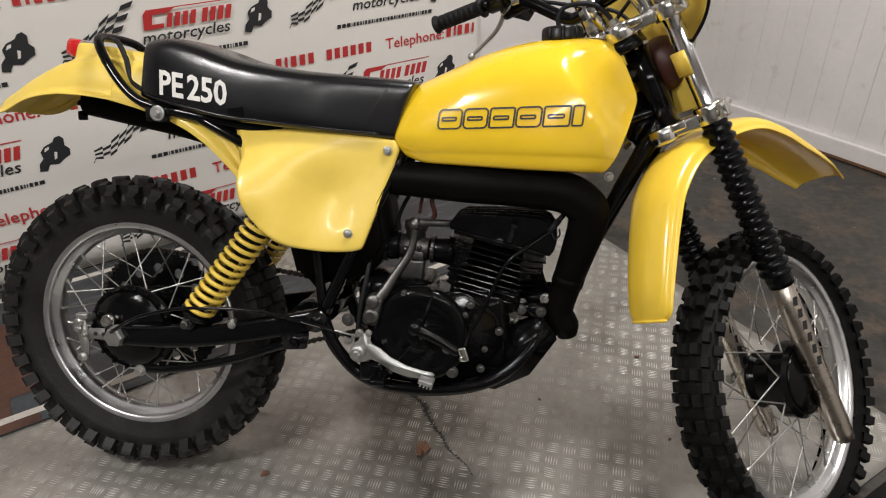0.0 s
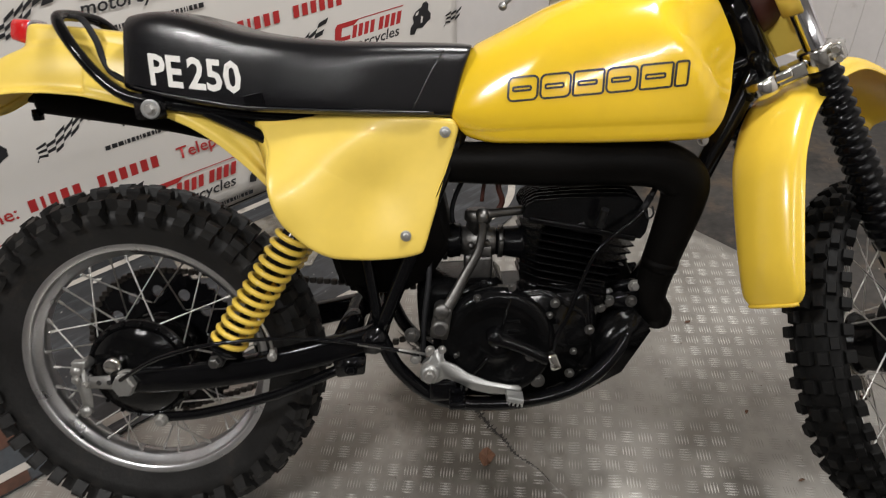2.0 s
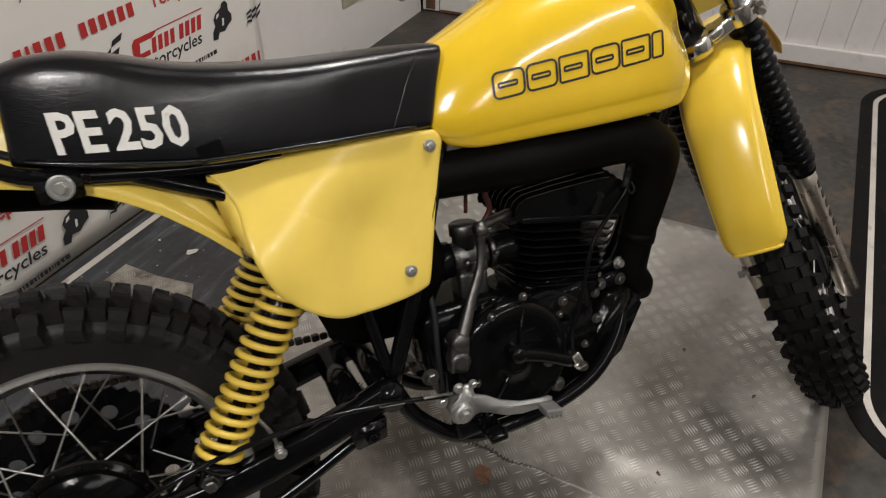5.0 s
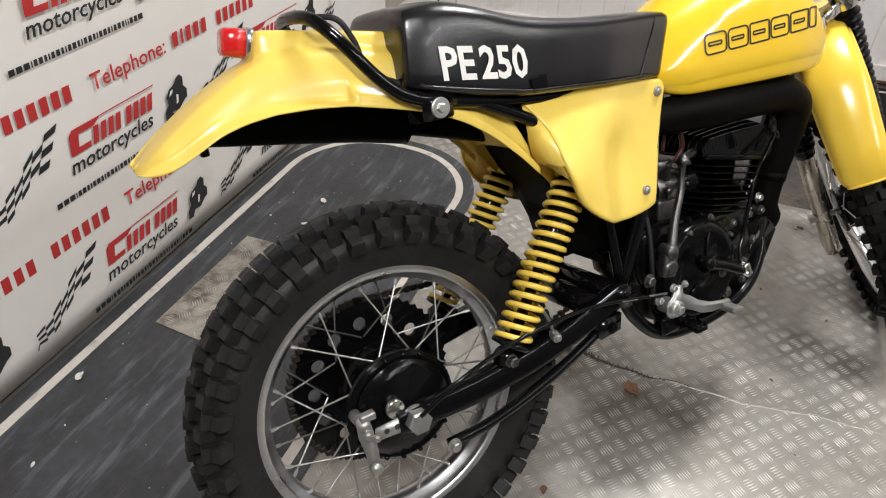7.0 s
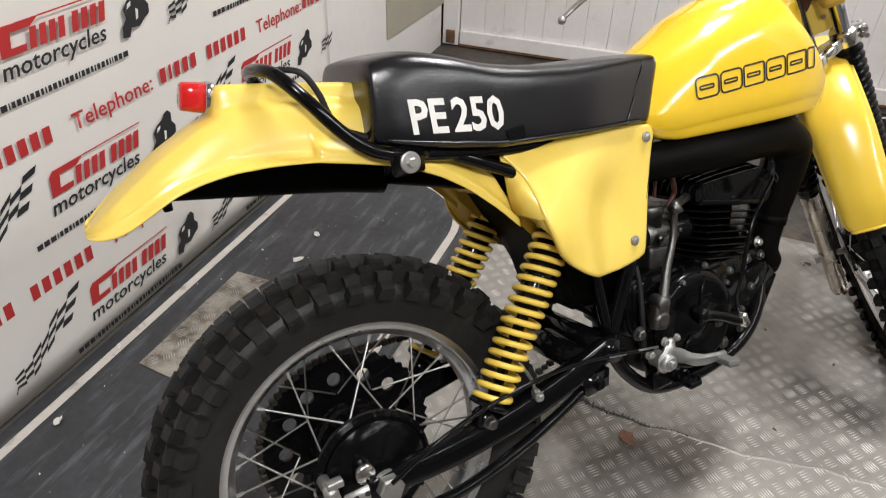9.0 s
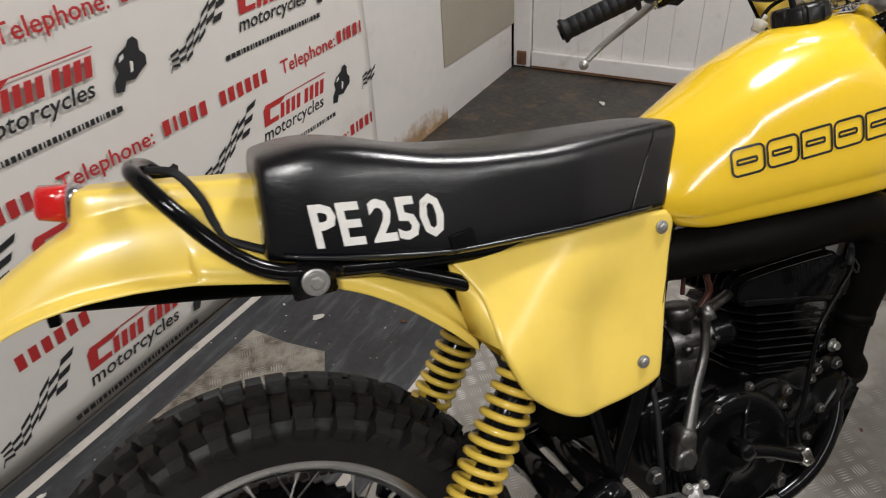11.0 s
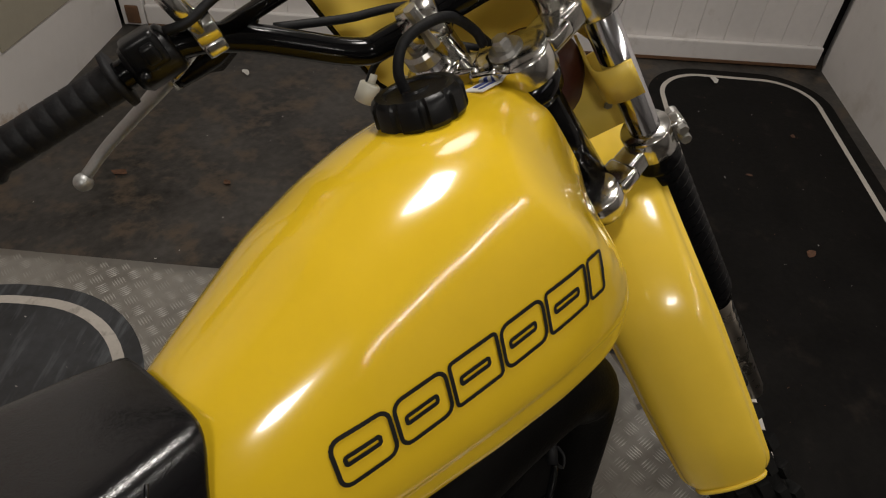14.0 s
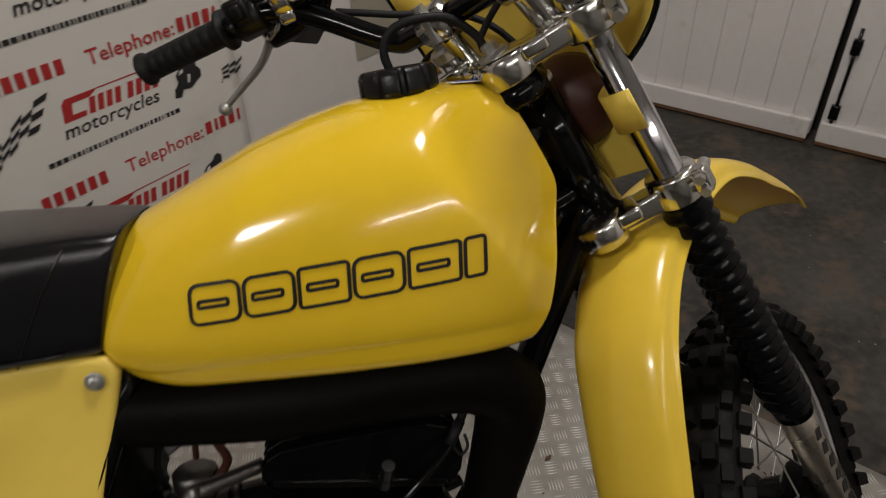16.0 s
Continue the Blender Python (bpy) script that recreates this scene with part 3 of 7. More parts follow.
def lay(u, v):
    """Height of the sheet: nearly flat, buckled along the joint."""
    d = u - seam(v)
    run = max(0.0, min(1.0, (v + 0.90) / 0.10)) * max(0.0, min(1.0, (-0.28 - v) / 0.20))
    z = 0.004 + 0.0006 * noise.noise(Vector((u * 4, v * 4, 1)))
    if d > 0:
        z += 0.0045 * run * math.exp(-d / 0.035)
    z += 0.0055 * run * math.exp(-((d - 0.125) / 0.035) ** 2)
    return z


def plate_sheet(side):
    bm = bmesh.new()
    g = []
    ts = [k / 44 for k in range(45)]
    for t in ts:
        row = []
        for j in range(81):
            v = PV0 + (PV1 - PV0) * j / 80
            s = seam(v)
            u = s + 0.0001 + (PU1 - s - 0.0001) * t ** 1.8 if side else s + 0.0004 - (2.4 + s) * t ** 2.2
            row.append(bm.verts.new((u, v, lay(u, v))))
        g.append(row)
    for a, b in zip(g, g[1:]):
        for j in range(80):
            bm.faces.new((a[j], b[j], b[j + 1], a[j + 1]))
    ob = part("sheet", bm, PLATE, plate)
    md = ob.modifiers.new("thick", "SOLIDIFY")
    md.thickness, md.offset = 0.0025, -1
    return ob


plate_sheet(0)
plate_sheet(1)
# black grime caught along the joint, ragged on both sides
SEAMDIRT = surf("black_joint_grime", (0.035, 0.031, 0.027), 0.8, var=0.5, scale=60, bump=0.3)
rnd = random.Random(21)
bm = bmesh.new()
ga, gb = [], []
for k in range(260):
    v = -0.47 + 0.59 * k / 259
    fade = max(0.05, min(1.0, (v + 0.47) / 0.20)) * min(1.0, max(0.2, (0.12 - v) / 0.1))
    a, b = fade * rnd.choice((0.0012, 0.002, 0.004, 0.009)), fade * rnd.choice((0.0012, 0.002, 0.005, 0.012))
    u = seam(v)
    ga.append(bm.verts.new((u - a, v, max(lay(u - a, v), lay(u, v)) + 0.0016)))
    gb.append(bm.verts.new((u + b, v, max(lay(u + b, v), lay(u + 0.001, v)) + 0.0016)))
for i in range(259):
    bm.faces.new((ga[i], gb[i], gb[i + 1], ga[i + 1]))
part("joint_grime", bm, SEAMDIRT, plate, "black grime along the joint", smooth=False)


def tread_at(ok, height, u0, u1, v0, v1, name_parent, pitch=0.0395):
    """Raised bars in groups of five, woven: the grid lies aslant, and each group is turned from the next."""
    vs, fs = [], []
    r = random.Random(6)
    ci, si = math.cos(radians(45)), math.sin(radians(45))
    n = int(3.2 / pitch)
    for i in range(-n, n):
        for j in range(-n, n):
            a, b = i * pitch, j * pitch
            cu_, cv_ = a * ci - b * si, a * si + b * ci
            if not (u0 < cu_ < u1 and v0 < cv_ < v1):
                continue
            t = radians(45 if (i + j) % 2 else -45)
            ex, ey = Vector((math.cos(t), math.sin(t), 0)), Vector((-math.sin(t), math.cos(t), 0))
            for k in range(5):
                ln = (0.0165 if k in (1, 2, 3) else 0.0145) * r.uniform(0.93, 1.03)
                c = Vector((cu_, cv_, 0)) + ey * (k - 2) * 0.0064
                p, q = c - ex * ln, c + ex * ln
                if not (ok(p.x, p.y) and ok(q.x, q.y)):
                    continue
                w = 0.00185
                o = len(vs)
                up = Vector((0, 0, 0.0013 * r.uniform(0.75, 1.1)))
                zp, zq, zc = (Vector((0, 0, height(m.x, m.y) - 0.0002)) for m in (p, q, c))
                vs += [p + zp, c - ey * w + zc, q + zq, c + ey * w + zc, c - ex * ln * 0.72 + zc * 0.3 + zp * 0.7 + up, c + ex * ln * 0.72 + zc * 0.3 + zq * 0.7 + up]
                fs += [(o, o + 1, o + 4), (o + 1, o + 5, o + 4), (o + 1, o + 2, o + 5), (o + 2, o + 3, o + 5), (o + 3, o + 4, o + 5), (o + 3, o, o + 4)]
    me = bpy.data.meshes.new("tread_bars")
    me.from_pydata([tuple(v) for v in vs], [], fs)
    me.materials.append(BARM)
    me.shade_smooth()
    ob = new("tread_bars", me)
    ob.parent = name_parent
    ob["kind"] = "stuff"
    return ob


tread_at(lambda u, v: PV0 + 0.006 < v < PV1 - 0.01 and u < PU1 - 0.006 and abs(u - seam(v)) > 0.004 and not (v > 0.36 and -0.7 < u < 1.2), lay, -1.0, PU1, PV0, PV1, plate)

# mats with a white border line and rounded ends


def stadium(u0, u1, v0, v1, rad, n=14):
    out = []
    for cu_, cv_, a0 in ((u1 - rad, v1 - rad, 0), (u0 + rad, v1 - rad, 90), (u0 + rad, v0 + rad, 180), (u1 - rad, v0 + rad, 270)):
        for k in range(n + 1):
            a = radians(a0 + 90 * k / n)
            out.append((cu_ + rad * math.cos(a), cv_ + rad * math.sin(a)))
    return out


def ribbon(outer, inner, z):
    bm = bmesh.new()
    a = [bm.verts.new((x, y, z)) for x, y in outer]
    b = [bm.verts.new((x, y, z)) for x, y in inner]
    n = len(a)
    for i in range(n):
        j = (i + 1) % n
        bm.faces.new((a[i], a[j], b[j], b[i]))
    return bm


def mat_runner(u0, u1, v0, v1, rad, z0, label, material, h=0.0125):
    t = thing("floor_mat", label, "floor mat", pose(0, 0, z0, 0, 0, WALL_TURN), "printed runner mats")
    base = stadium(u0 - 0.05, u1 + 0.05, v0 - 0.05, v1 + 0.05, rad + 0.05)
    bm = bmesh.new()
    f = bm.faces.new([bm.verts.new((x, y, 0)) for x, y in base])
    ext = bmesh.ops.extrude_face_region(bm, geom=[f])
    bmesh.ops.translate(bm, vec=(0, 0, 0.003), verts=[v for v in ext["geom"] if isinstance(v, bmesh.types.BMVert)])
    part("sheet", bm, material, t, smooth=False)
    ln = part("border_line", ribbon(stadium(u0 - h, u1 + h, v0 - h, v1 + h, rad + h), stadium(u0 + h, u1 - h, v0 + h, v1 - h, rad - h), 0.0042), MATLINE, t, "worn off-white line", smooth=False)
    return t


m1 = mat_runner(-0.75, 1.445, 0.333, 0.952, 0.285, 0.0075, "slate vinyl runner mat, paled for sheen, with a worn white border line", MATBLACK)
part("print", flat_shape([[(-0.70, 0.285), (-0.235, 0.285), (-0.235, 0.325), (-0.70, 0.325)], [(-0.70, 0.342), (-0.30, 0.342), (-0.30, 0.42), (-0.235, 0.42), (-0.235, 0.80), (-0.72, 0.80)]]), MATBROWN, m1, "brown wood-grain print", smooth=False, bake=Matrix(((1, 0, 0, 0), (0, 0, 1, 0), (0, 1, 0, 0.0041), (0, 0, 0, 1))))
part("print", flat_shape([[(-0.297, 0.342), (-0.20, 0.342), (-0.20, 0.418), (-0.297, 0.418)], [(-0.232, 0.285), (-0.13, 0.285), (-0.13, 0.325), (-0.232, 0.325)]]), MATBLUE, m1, "slate-blue print", smooth=False, bake=Matrix(((1, 0, 0, 0), (0, 0, 1, 0), (0, 1, 0, 0.0041), (0, 0, 0, 1))))
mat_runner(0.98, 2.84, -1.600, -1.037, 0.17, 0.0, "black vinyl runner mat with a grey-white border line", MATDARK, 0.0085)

# offcut of tread plate on the mat
OFFCUT = surf("grimy_tread_plate", (0.36, 0.335, 0.285), 0.42, 0.4, var=0.3, scale=16, rvar=0.15, dirt=(0.13, 0.115, 0.09), dscale=15, dlo=0.46, dhi=0.66)
oc = thing("plate_offcut", "pointed offcut of aluminium tread plate lying on the mat", "metal sheet", pose(0, 0, 0.011, 0, 0, WALL_TURN))


def to_uv(x, y):
    return x * AX + y * AY, -x * AY + y * AX


oc_pts = [to_uv(*p) for p in ((-0.305, 0.868), (0.02, 1.125), (0.10, 1.03), (0.185, 0.955), (0.15, 0.80), (-0.225, 0.75))]
bm = bmesh.new()
f = bm.faces.new([bm.verts.new((x, y, 0)) for x, y in oc_pts])
ext = bmesh.ops.extrude_face_region(bm, geom=[f])
bmesh.ops.translate(bm, vec=(0, 0, 0.003), verts=[v for v in ext["geom"] if isinstance(v, bmesh.types.BMVert)])
part("sheet", bm, OFFCUT, oc, smooth=False)


def inside(p, poly):
    c = False
    for (x1, y1), (x2, y2) in zip(poly, poly[1:] + poly[:1]):
        if (y1 > p[1]) != (y2 > p[1]) and p[0] < (x2 - x1) * (p[1] - y1) / (y2 - y1) + x1:
            c = not c
    return c


tread_at(lambda u, v: inside((u, v), oc_pts), lambda u, v: 0.003, -1.0, PU1, PV0, PV1, oc)


# leaves, paper scraps and grit
def leaf(x, y, z, size, seed, name="leaf", label="crumpled dry brown leaf on the floor", material=None):
    r = random.Random(seed)
    bm = bmesh.new()
    n = 9
    c = bm.verts.new((0, 0, 0.003))
    ring = [bm.verts.new((size * r.uniform(0.6, 1.1) * math.cos(6.283 * k / n), size * 0.6 * r.uniform(0.6, 1.1) * math.sin(6.283 * k / n), r.uniform(0.0005, size * 0.35))) for k in range(n)]
    for k in range(n):
        bm.faces.new((c, ring[k], ring[(k + 1) % n]))
    ob = part(name, bm, material or LEAF, None, smooth=False)
    ob.matrix_world = pose(x, y, z, 0, 0, r.uniform(0, 360))
    md = ob.modifiers.new("thick", "SOLIDIFY")
    md.thickness = 0.0006
    return tagged(ob, label, "leaf" if name == "leaf" else "paper scrap", "dry leaves" if name == "leaf" else "paper scraps")


for k, (x, y, z, s) in enumerate(((0.29, -0.02, 0.006, 0.013), (0.65, 0.10, 0.0055, 0.030), (1.20, 0.50, 0.006, 0.009), (2.283, 0.165, 0.003, 0.02), (0.48, 0.30, 0.006, 0.010), (1.62, 0.35, 0.001, 0.02),
                                  (1.02, 0.62, 0.006, 0.010), (0.93, 0.30, 0.006, 0.007), (1.25, 0.20, 0.006, 0.008), (0.98, -0.05, 0.006, 0.008), (1.30, 0.02, 0.006, 0.007), (0.15, -0.12, 0.006, 0.008),
                                  (2.82, 0.446, 0.003, 0.014), (2.5, 0.45, 0.003, 0.012), (1.3, 1.5, 0.001, 0.02), (1.1, 1.75, 0.001, 0.025), (1.75, 1.2, 0.001, 0.02), (0.42, 0.98, 0.0115, 0.012))):
    leaf(x, y, z, s, k)
for k, (x, y, z, s) in enumerate(((1.70, 2.0, 0.001, 0.022), (-0.34, 0.955, 0.0115, 0.012), (-0.50, 0.765, 0.0115, 0.016), (2.96, 0.81, 0.003, 0.03), (0.20, 1.10, 0.0115, 0.02), (0.30, 1.20, 0.0115, 0.018), (-0.62, 0.55, 0.0115, 0.008), (0.12, 1.2, 0.0115, 0.006))):
    leaf(x, y, z, s, 50 + k, "paper_scrap", "small torn scrap of white paper on the floor", PAPER)
bm = bmesh.new()
rnd = random.Random(9)
for k in range(420):
    u, v = rnd.uniform(-0.9, 2.9), rnd.uniform(-1.5, 1.0)
    s = rnd.uniform(0.0012, 0.0032)
    p = uv(u, v, 0.0078 if -0.8 < u < 1.5 and v > 0.28 else 0.0065 if u < 1.6 and v > -0.95 else 0.003)
    v4 = [bm.verts.new(p + Vector((rnd.uniform(-s, s), rnd.uniform(-s, s), q))) for q in (0, 0, 0, s)]
    for f3 in ((0, 1, 2), (0, 1, 3), (1, 2, 3), (2, 0, 3)):
        bm.faces.new([v4[q] for q in f3])
bm2 = bmesh.new()
for k in range(260):
    u, v = (rnd.uniform(-0.75, 1.4), rnd.uniform(0.30, 0.98)) if k < 190 else (rnd.uniform(1.62, 2.75), rnd.uniform(-1.6, 0.9))
    s = rnd.uniform(0.0012, 0.0036) * (1.6 if k % 23 == 0 else 1)
    p = uv(u, v, 0.0107 if k < 190 else 0.0032 if v < -1.0 else 0.0004)
    v4 = [bm2.verts.new(p + Vector((rnd.uniform(-s, s), rnd.uniform(-s, s), q))) for q in (0, 0, 0, s * 0.6)]
    for f3 in ((0, 1, 2), (0, 1, 3), (1, 2, 3), (2, 0, 3)):
        bm2.faces.new([v4[q] for q in f3])
tagged(part("crumbs", bm2, PAPER, None, smooth=False), "white crumbs of plaster and paint scattered over the mat", "crumbs", kind="stuff")
tagged(part("grit", bm, LEAF, None, smooth=False), "dark grit and leaf crumbs scattered over the floor", "grit", kind="stuff")

# ---------------------------------------------------------------- the motorcycle
LEAN = 21.5
BIKE = thing("motorcycle", "yellow vintage enduro motorcycle with black seat, on its side stand", "motorcycle", pose(0, 0, 0.0213, -LEAN, 0, 0))


def tyre(R, rim_r, half, kh):
    """The carcass of a tyre round the y axis, with side walls."""
    prof = []
    Rb = R - kh
    for k in range(17):
        a = math.pi * k / 16
        y = -half * math.cos(a)
        s = math.sin(a)
        r = rim_r - 0.004 + (Rb - rim_r + 0.004) * (s ** 0.62)
        yy = -half * math.copysign(abs(math.cos(a)) ** 0.8, math.cos(a)) if s > 0.35 else y * (0.62 + 0.38 * s / 0.35)
        prof.append((yy, r))
    segs = 96
    rings = [[Vector((r * math.cos(2 * math.pi * k / segs), y, r * math.sin(2 * math.pi * k / segs))) for k in range(segs)] for y, r in prof]
    bm = loft(rings, caps=False)
    return bm


def tread_blocks(tyre_ob, M, R, half, rows, count, kw, kl, kh):
    """Tread blocks in staggered rows round the y axis, alike along each row."""
    Rb = R - kh
    for lat, shift, w, l in rows:
        y0 = half * lat
        r0 = Rb - (abs(lat) ** 2.4) * 0.030 - 0.006
        bm = bmesh.new()
        vs = []
        for sy, sl, sh in ((-1, -1, 0), (1, -1, 0), (1, 1, 0), (-1, 1, 0), (-1, -1, 0.82), (1, -1, 0.82), (1, 1, 0.82), (-1, 1, 0.82), (-1, -1, 1), (1, -1, 1), (1, 1, 1), (-1, 1, 1)):
            f = {0: 1.12, 0.82: 0.98, 1: 0.88}[sh]
            p = pose(0, 0, 0, -lat * 40, 0, 0) @ Vector((sl * l * kl / 2 * f, sy * w * kw / 2 * f, (kh + 0.006) * sh))
            a = p.x / R
            vs.append(bm.verts.new(((r0 + p.z) * math.cos(a), y0 + p.y, (r0 + p.z) * math.sin(a))))
        for q in ((8, 9, 10, 11), (0, 1, 5, 4), (1, 2, 6, 5), (2, 3, 7, 6), (3, 0, 4, 7), (4, 5, 9, 8), (5, 6, 10, 9), (6, 7, 11, 10), (7, 4, 8, 11)):
            bm.faces.new([vs[i] for i in q])
        bmesh.ops.recalc_face_normals(bm, faces=bm.faces)
        me = bpy.data.meshes.new("tread_block")
        bm.to_mesh(me)
        bm.free()
        me.materials.append(tyre_ob.data.materials[0])
        for k in range(count):
            ob = new("tread_block", me)
            ob.parent = tyre_ob
            ob.matrix_local = M @ pose(0, 0, 0, 0, 360 * (k + shift) / count, 0)


def buttresses(tyre_ob, M, R, half, count, shift):
    """Wedges that carry each outer tread block down the side wall."""
    for s in (-1, 1):
        bm = bmesh.new()
        vs = []
        for r, l, y0, y1 in ((R - 0.016, 0.0125, 0.80, 1.05), (R - 0.034, 0.0105, 0.85, 1.07), (R - 0.050, 0.0075, 0.90, 1.00)):
            for sl, yy in ((-1, y0), (1, y0), (1, y1), (-1, y1)):
                a = sl * l / r
                vs.append(bm.verts.new((r * math.cos(a), s * half * yy, r * math.sin(a))))
        for k in (0, 4):
            for i in range(4):
                j = (i + 1) % 4
                bm.faces.new((vs[k + i], vs[k + j], vs[k + 4 + j], vs[k + 4 + i]))
        bm.faces.new(vs[:4])
        bm.faces.new(vs[8:])
        bmesh.ops.recalc_face_normals(bm, faces=bm.faces)
        me = bpy.data.meshes.new("buttress")
        bm.to_mesh(me)
        bm.free()
        me.materials.append(tyre_ob.data.materials[0])
        for k in range(count):
            ob = new("buttress", me)
            ob.parent = tyre_ob
            ob.matrix_local = M @ pose(0, 0, 0, 0, 360 * (k + (shift if s < 0 else shift + 0.5)) / count, 0)


def rim(r_out, half):
    """A shouldered alloy rim round the y axis."""
    prof = [(-half - 0.001, r_out), (-half - 0.0025, r_out - 0.0155), (-half + 0.003, r_out - 0.0185), (-half * 0.62, r_out - 0.020), (-half * 0.45, r_out - 0.030), (-half * 0.2, r_out - 0.033),
            (half * 0.2, r_out - 0.033), (half * 0.45, r_out - 0.030), (half * 0.62, r_out - 0.020), (half - 0.003, r_out - 0.0185), (half + 0.0025, r_out - 0.0155), (half + 0.001, r_out),
            (half * 0.8, r_out - 0.010), (-half * 0.8, r_out - 0.010)]
    segs = 96
    rings = [[Vector((r * math.cos(2 * math.pi * k / segs), y, r * math.sin(2 * math.pi * k / segs))) for k in range(segs)] for y, r in prof + prof[:1]]
    return loft(rings, caps=False)


_bm = turned([(0, 1.0), (1, 1.0)], 7, "z")
ROD_ME = bpy.data.meshes.new("spoke")
_bm.to_mesh(ROD_ME)
_bm.free()
ROD_ME.materials.append(STEEL)
ROD_ME.shade_smooth()
_bm = join(turned([(0, 0.0034), (0.012, 0.003), (0.016, 0.0024)], 8, "z"))
NIP_ME = bpy.data.meshes.new("nipple")
_bm.to_mesh(NIP_ME)
_bm.free()
NIP_ME.materials.append(ZINC)


def spokes(hub, M, n, r_hub, y_hub, r_rim, y_rim, lead, rad=0.0016):
    for k in range(n):
        side = -1 if k % 2 else 1
        a1 = 2 * math.pi * (k + 0.5) / n
        a0 = a1 + lead * (1 if (k // 2) % 2 else -1)
        p = M @ Vector((r_hub * math.cos(a0), side * y_hub, r_hub * math.sin(a0)))
        q = M @ Vector((r_rim * math.cos(a1), side * y_rim, r_rim * math.sin(a1)))
        turn = (q - p).to_track_quat("Z", "Y").to_matrix().to_4x4()
        ob = new("spoke", ROD_ME)
        ob.parent = hub
        ob.matrix_local = Matrix.Translation(p) @ turn @ Matrix.Diagonal((rad, rad, (q - p).length, 1))
        ob = new("nipple", NIP_ME)
        ob.parent = hub
        turn = (p - q).to_track_quat("Z", "Y").to_matrix().to_4x4()
        ob.matrix_local = Matrix.Translation(q) @ turn


# rear wheel
RM = Matrix.Translation((0, 0, 0.335))
rear = part("rear_wheel", turned([(-0.062, 0.05), (-0.064, 0.092), (-0.058, 0.099), (-0.050, 0.099), (-0.044, 0.088), (0.02, 0.070), (0.036, 0.078), (0.044, 0.078), (0.050, 0.04)], 48), ENGINE, BIKE, "black drum hub laced to an alloy rim", bake=RM)
sharp(rear)
ROWS_R = [(-0.96, 0.0, 0.85, 1.0), (-0.60, 0.5, 1.0, 0.9), (-0.20, 0.0, 0.95, 1.0), (0.20, 0.5, 0.95, 1.0), (0.60, 0.0, 1.0, 0.9), (0.96, 0.5, 0.85, 1.0)]
rt = part("rear_tyre", tyre(0.342, 0.2435, 0.058, 0.020), DUSTY_LIT, BIKE, "black knobbly tyre with brown dust, toned lighter for its light", bake=RM)
tread_blocks(rt, RM, 0.342, 0.058, ROWS_R, 38, 0.0205, 0.026, 0.020)
buttresses(rt, RM, 0.342, 0.058, 38, 0.0)
part("rim", rim(0.2435, 0.034), RIMM, rear, "polished alloy rim", bake=RM)
spokes(rear, RM, 36, 0.094, 0.050, 0.214, 0.006, 0.50)
part("brake_plate", turned([(-0.064, 0.088), (-0.069, 0.085), (-0.073, 0.060), (-0.084, 0.036), (-0.088, 0.020), (-0.088, 0.0)], 40), ENGINE, rear, bake=RM)
bmS = bmesh.new()
SPR, HOLES = 0.153, 13
loops = [[((SPR + (0.004 if k % 2 else -0.002)) * math.cos(2 * math.pi * k / 104), (SPR + (0.004 if k % 2 else -0.002)) * math.sin(2 * math.pi * k / 104)) for k in range(104)]]
for k in range(HOLES):
    a = radians(91.8 + 360 * k / HOLES)
    loops.append([(0.1125 * math.cos(a) + 0.0125 * math.cos(2 * math.pi * j / 16), 0.1125 * math.sin(a) + 0.0125 * math.sin(2 * math.pi * j / 16)) for j in range(16)])
for lp in loops:
    vs = [bmS.verts.new((x, 0, z)) for x, z in lp]
    for a, b in zip(vs, vs[1:] + vs[:1]):
        bmS.edges.new((a, b))
bmesh.ops.triangle_fill(bmS, use_beauty=True, edges=bmS.edges[:])
ext = bmesh.ops.extrude_face_region(bmS, geom=bmS.faces[:])
bmesh.ops.translate(bmS, vec=(0, 0.006, 0), verts=[v for v in ext["geom"] if isinstance(v, bmesh.types.BMVert)])
part("sprocket", bmS, BLACK, rear, "black drilled steel sprocket", smooth=False, bake=RM @ Matrix.Translation((0, 0.066, 0)))
for k in range(18):
    a = 2 * math.pi * k / 18
    part("flange_rivet", turned([(-0.0575, 0.0042), (-0.066, 0.0042), (-0.0675, 0.003)], 8, "y", (0.0935 * math.cos(a), 0, 0.0935 * math.sin(a))), ENGINE, rear, bake=RM)
part("spacer", turned([(-0.086, 0.0165), (-0.104, 0.0165), (-0.106, 0.014)], 28), ALLOY, rear, "pale alloy spacer", bake=RM @ Matrix.Translation((-0.028, 0, 0.026)))
part("axle_nut", join(turned([(-0.112, 0.0215), (-0.130, 0.0215), (-0.134, 0.0185), (-0.134, 0.0)], 6), turned([(-0.108, 0.024), (-0.113, 0.024)], 28)), DULL, rear, "dull grey hexagon nut", smooth=False, bake=RM)
ARM = prism([(-0.098, 0.040), (-0.078, 0.042), (-0.074, 0.010), (-0.072, -0.030), (-0.076, -0.060), (-0.092, -0.062), (-0.094, -0.025), (-0.100, 0.008)], 0.007, 0.002, Matrix.Translation((0, -0.112, 0)))
part("brake_arm", join(ARM, turned([(-0.070, 0.010), (-0.120, 0.010)], 14, "y", (-0.088, 0, 0.026)), block(0.026, 0.016, 0.012, (-0.080, -0.112, 0.040), 0.003), turned([(-0.108, 0.010), (-0.122, 0.010)], 10, "y", (-0.084, 0, -0.054))), DULL, rear, "grey cast brake arm", bake=RM)
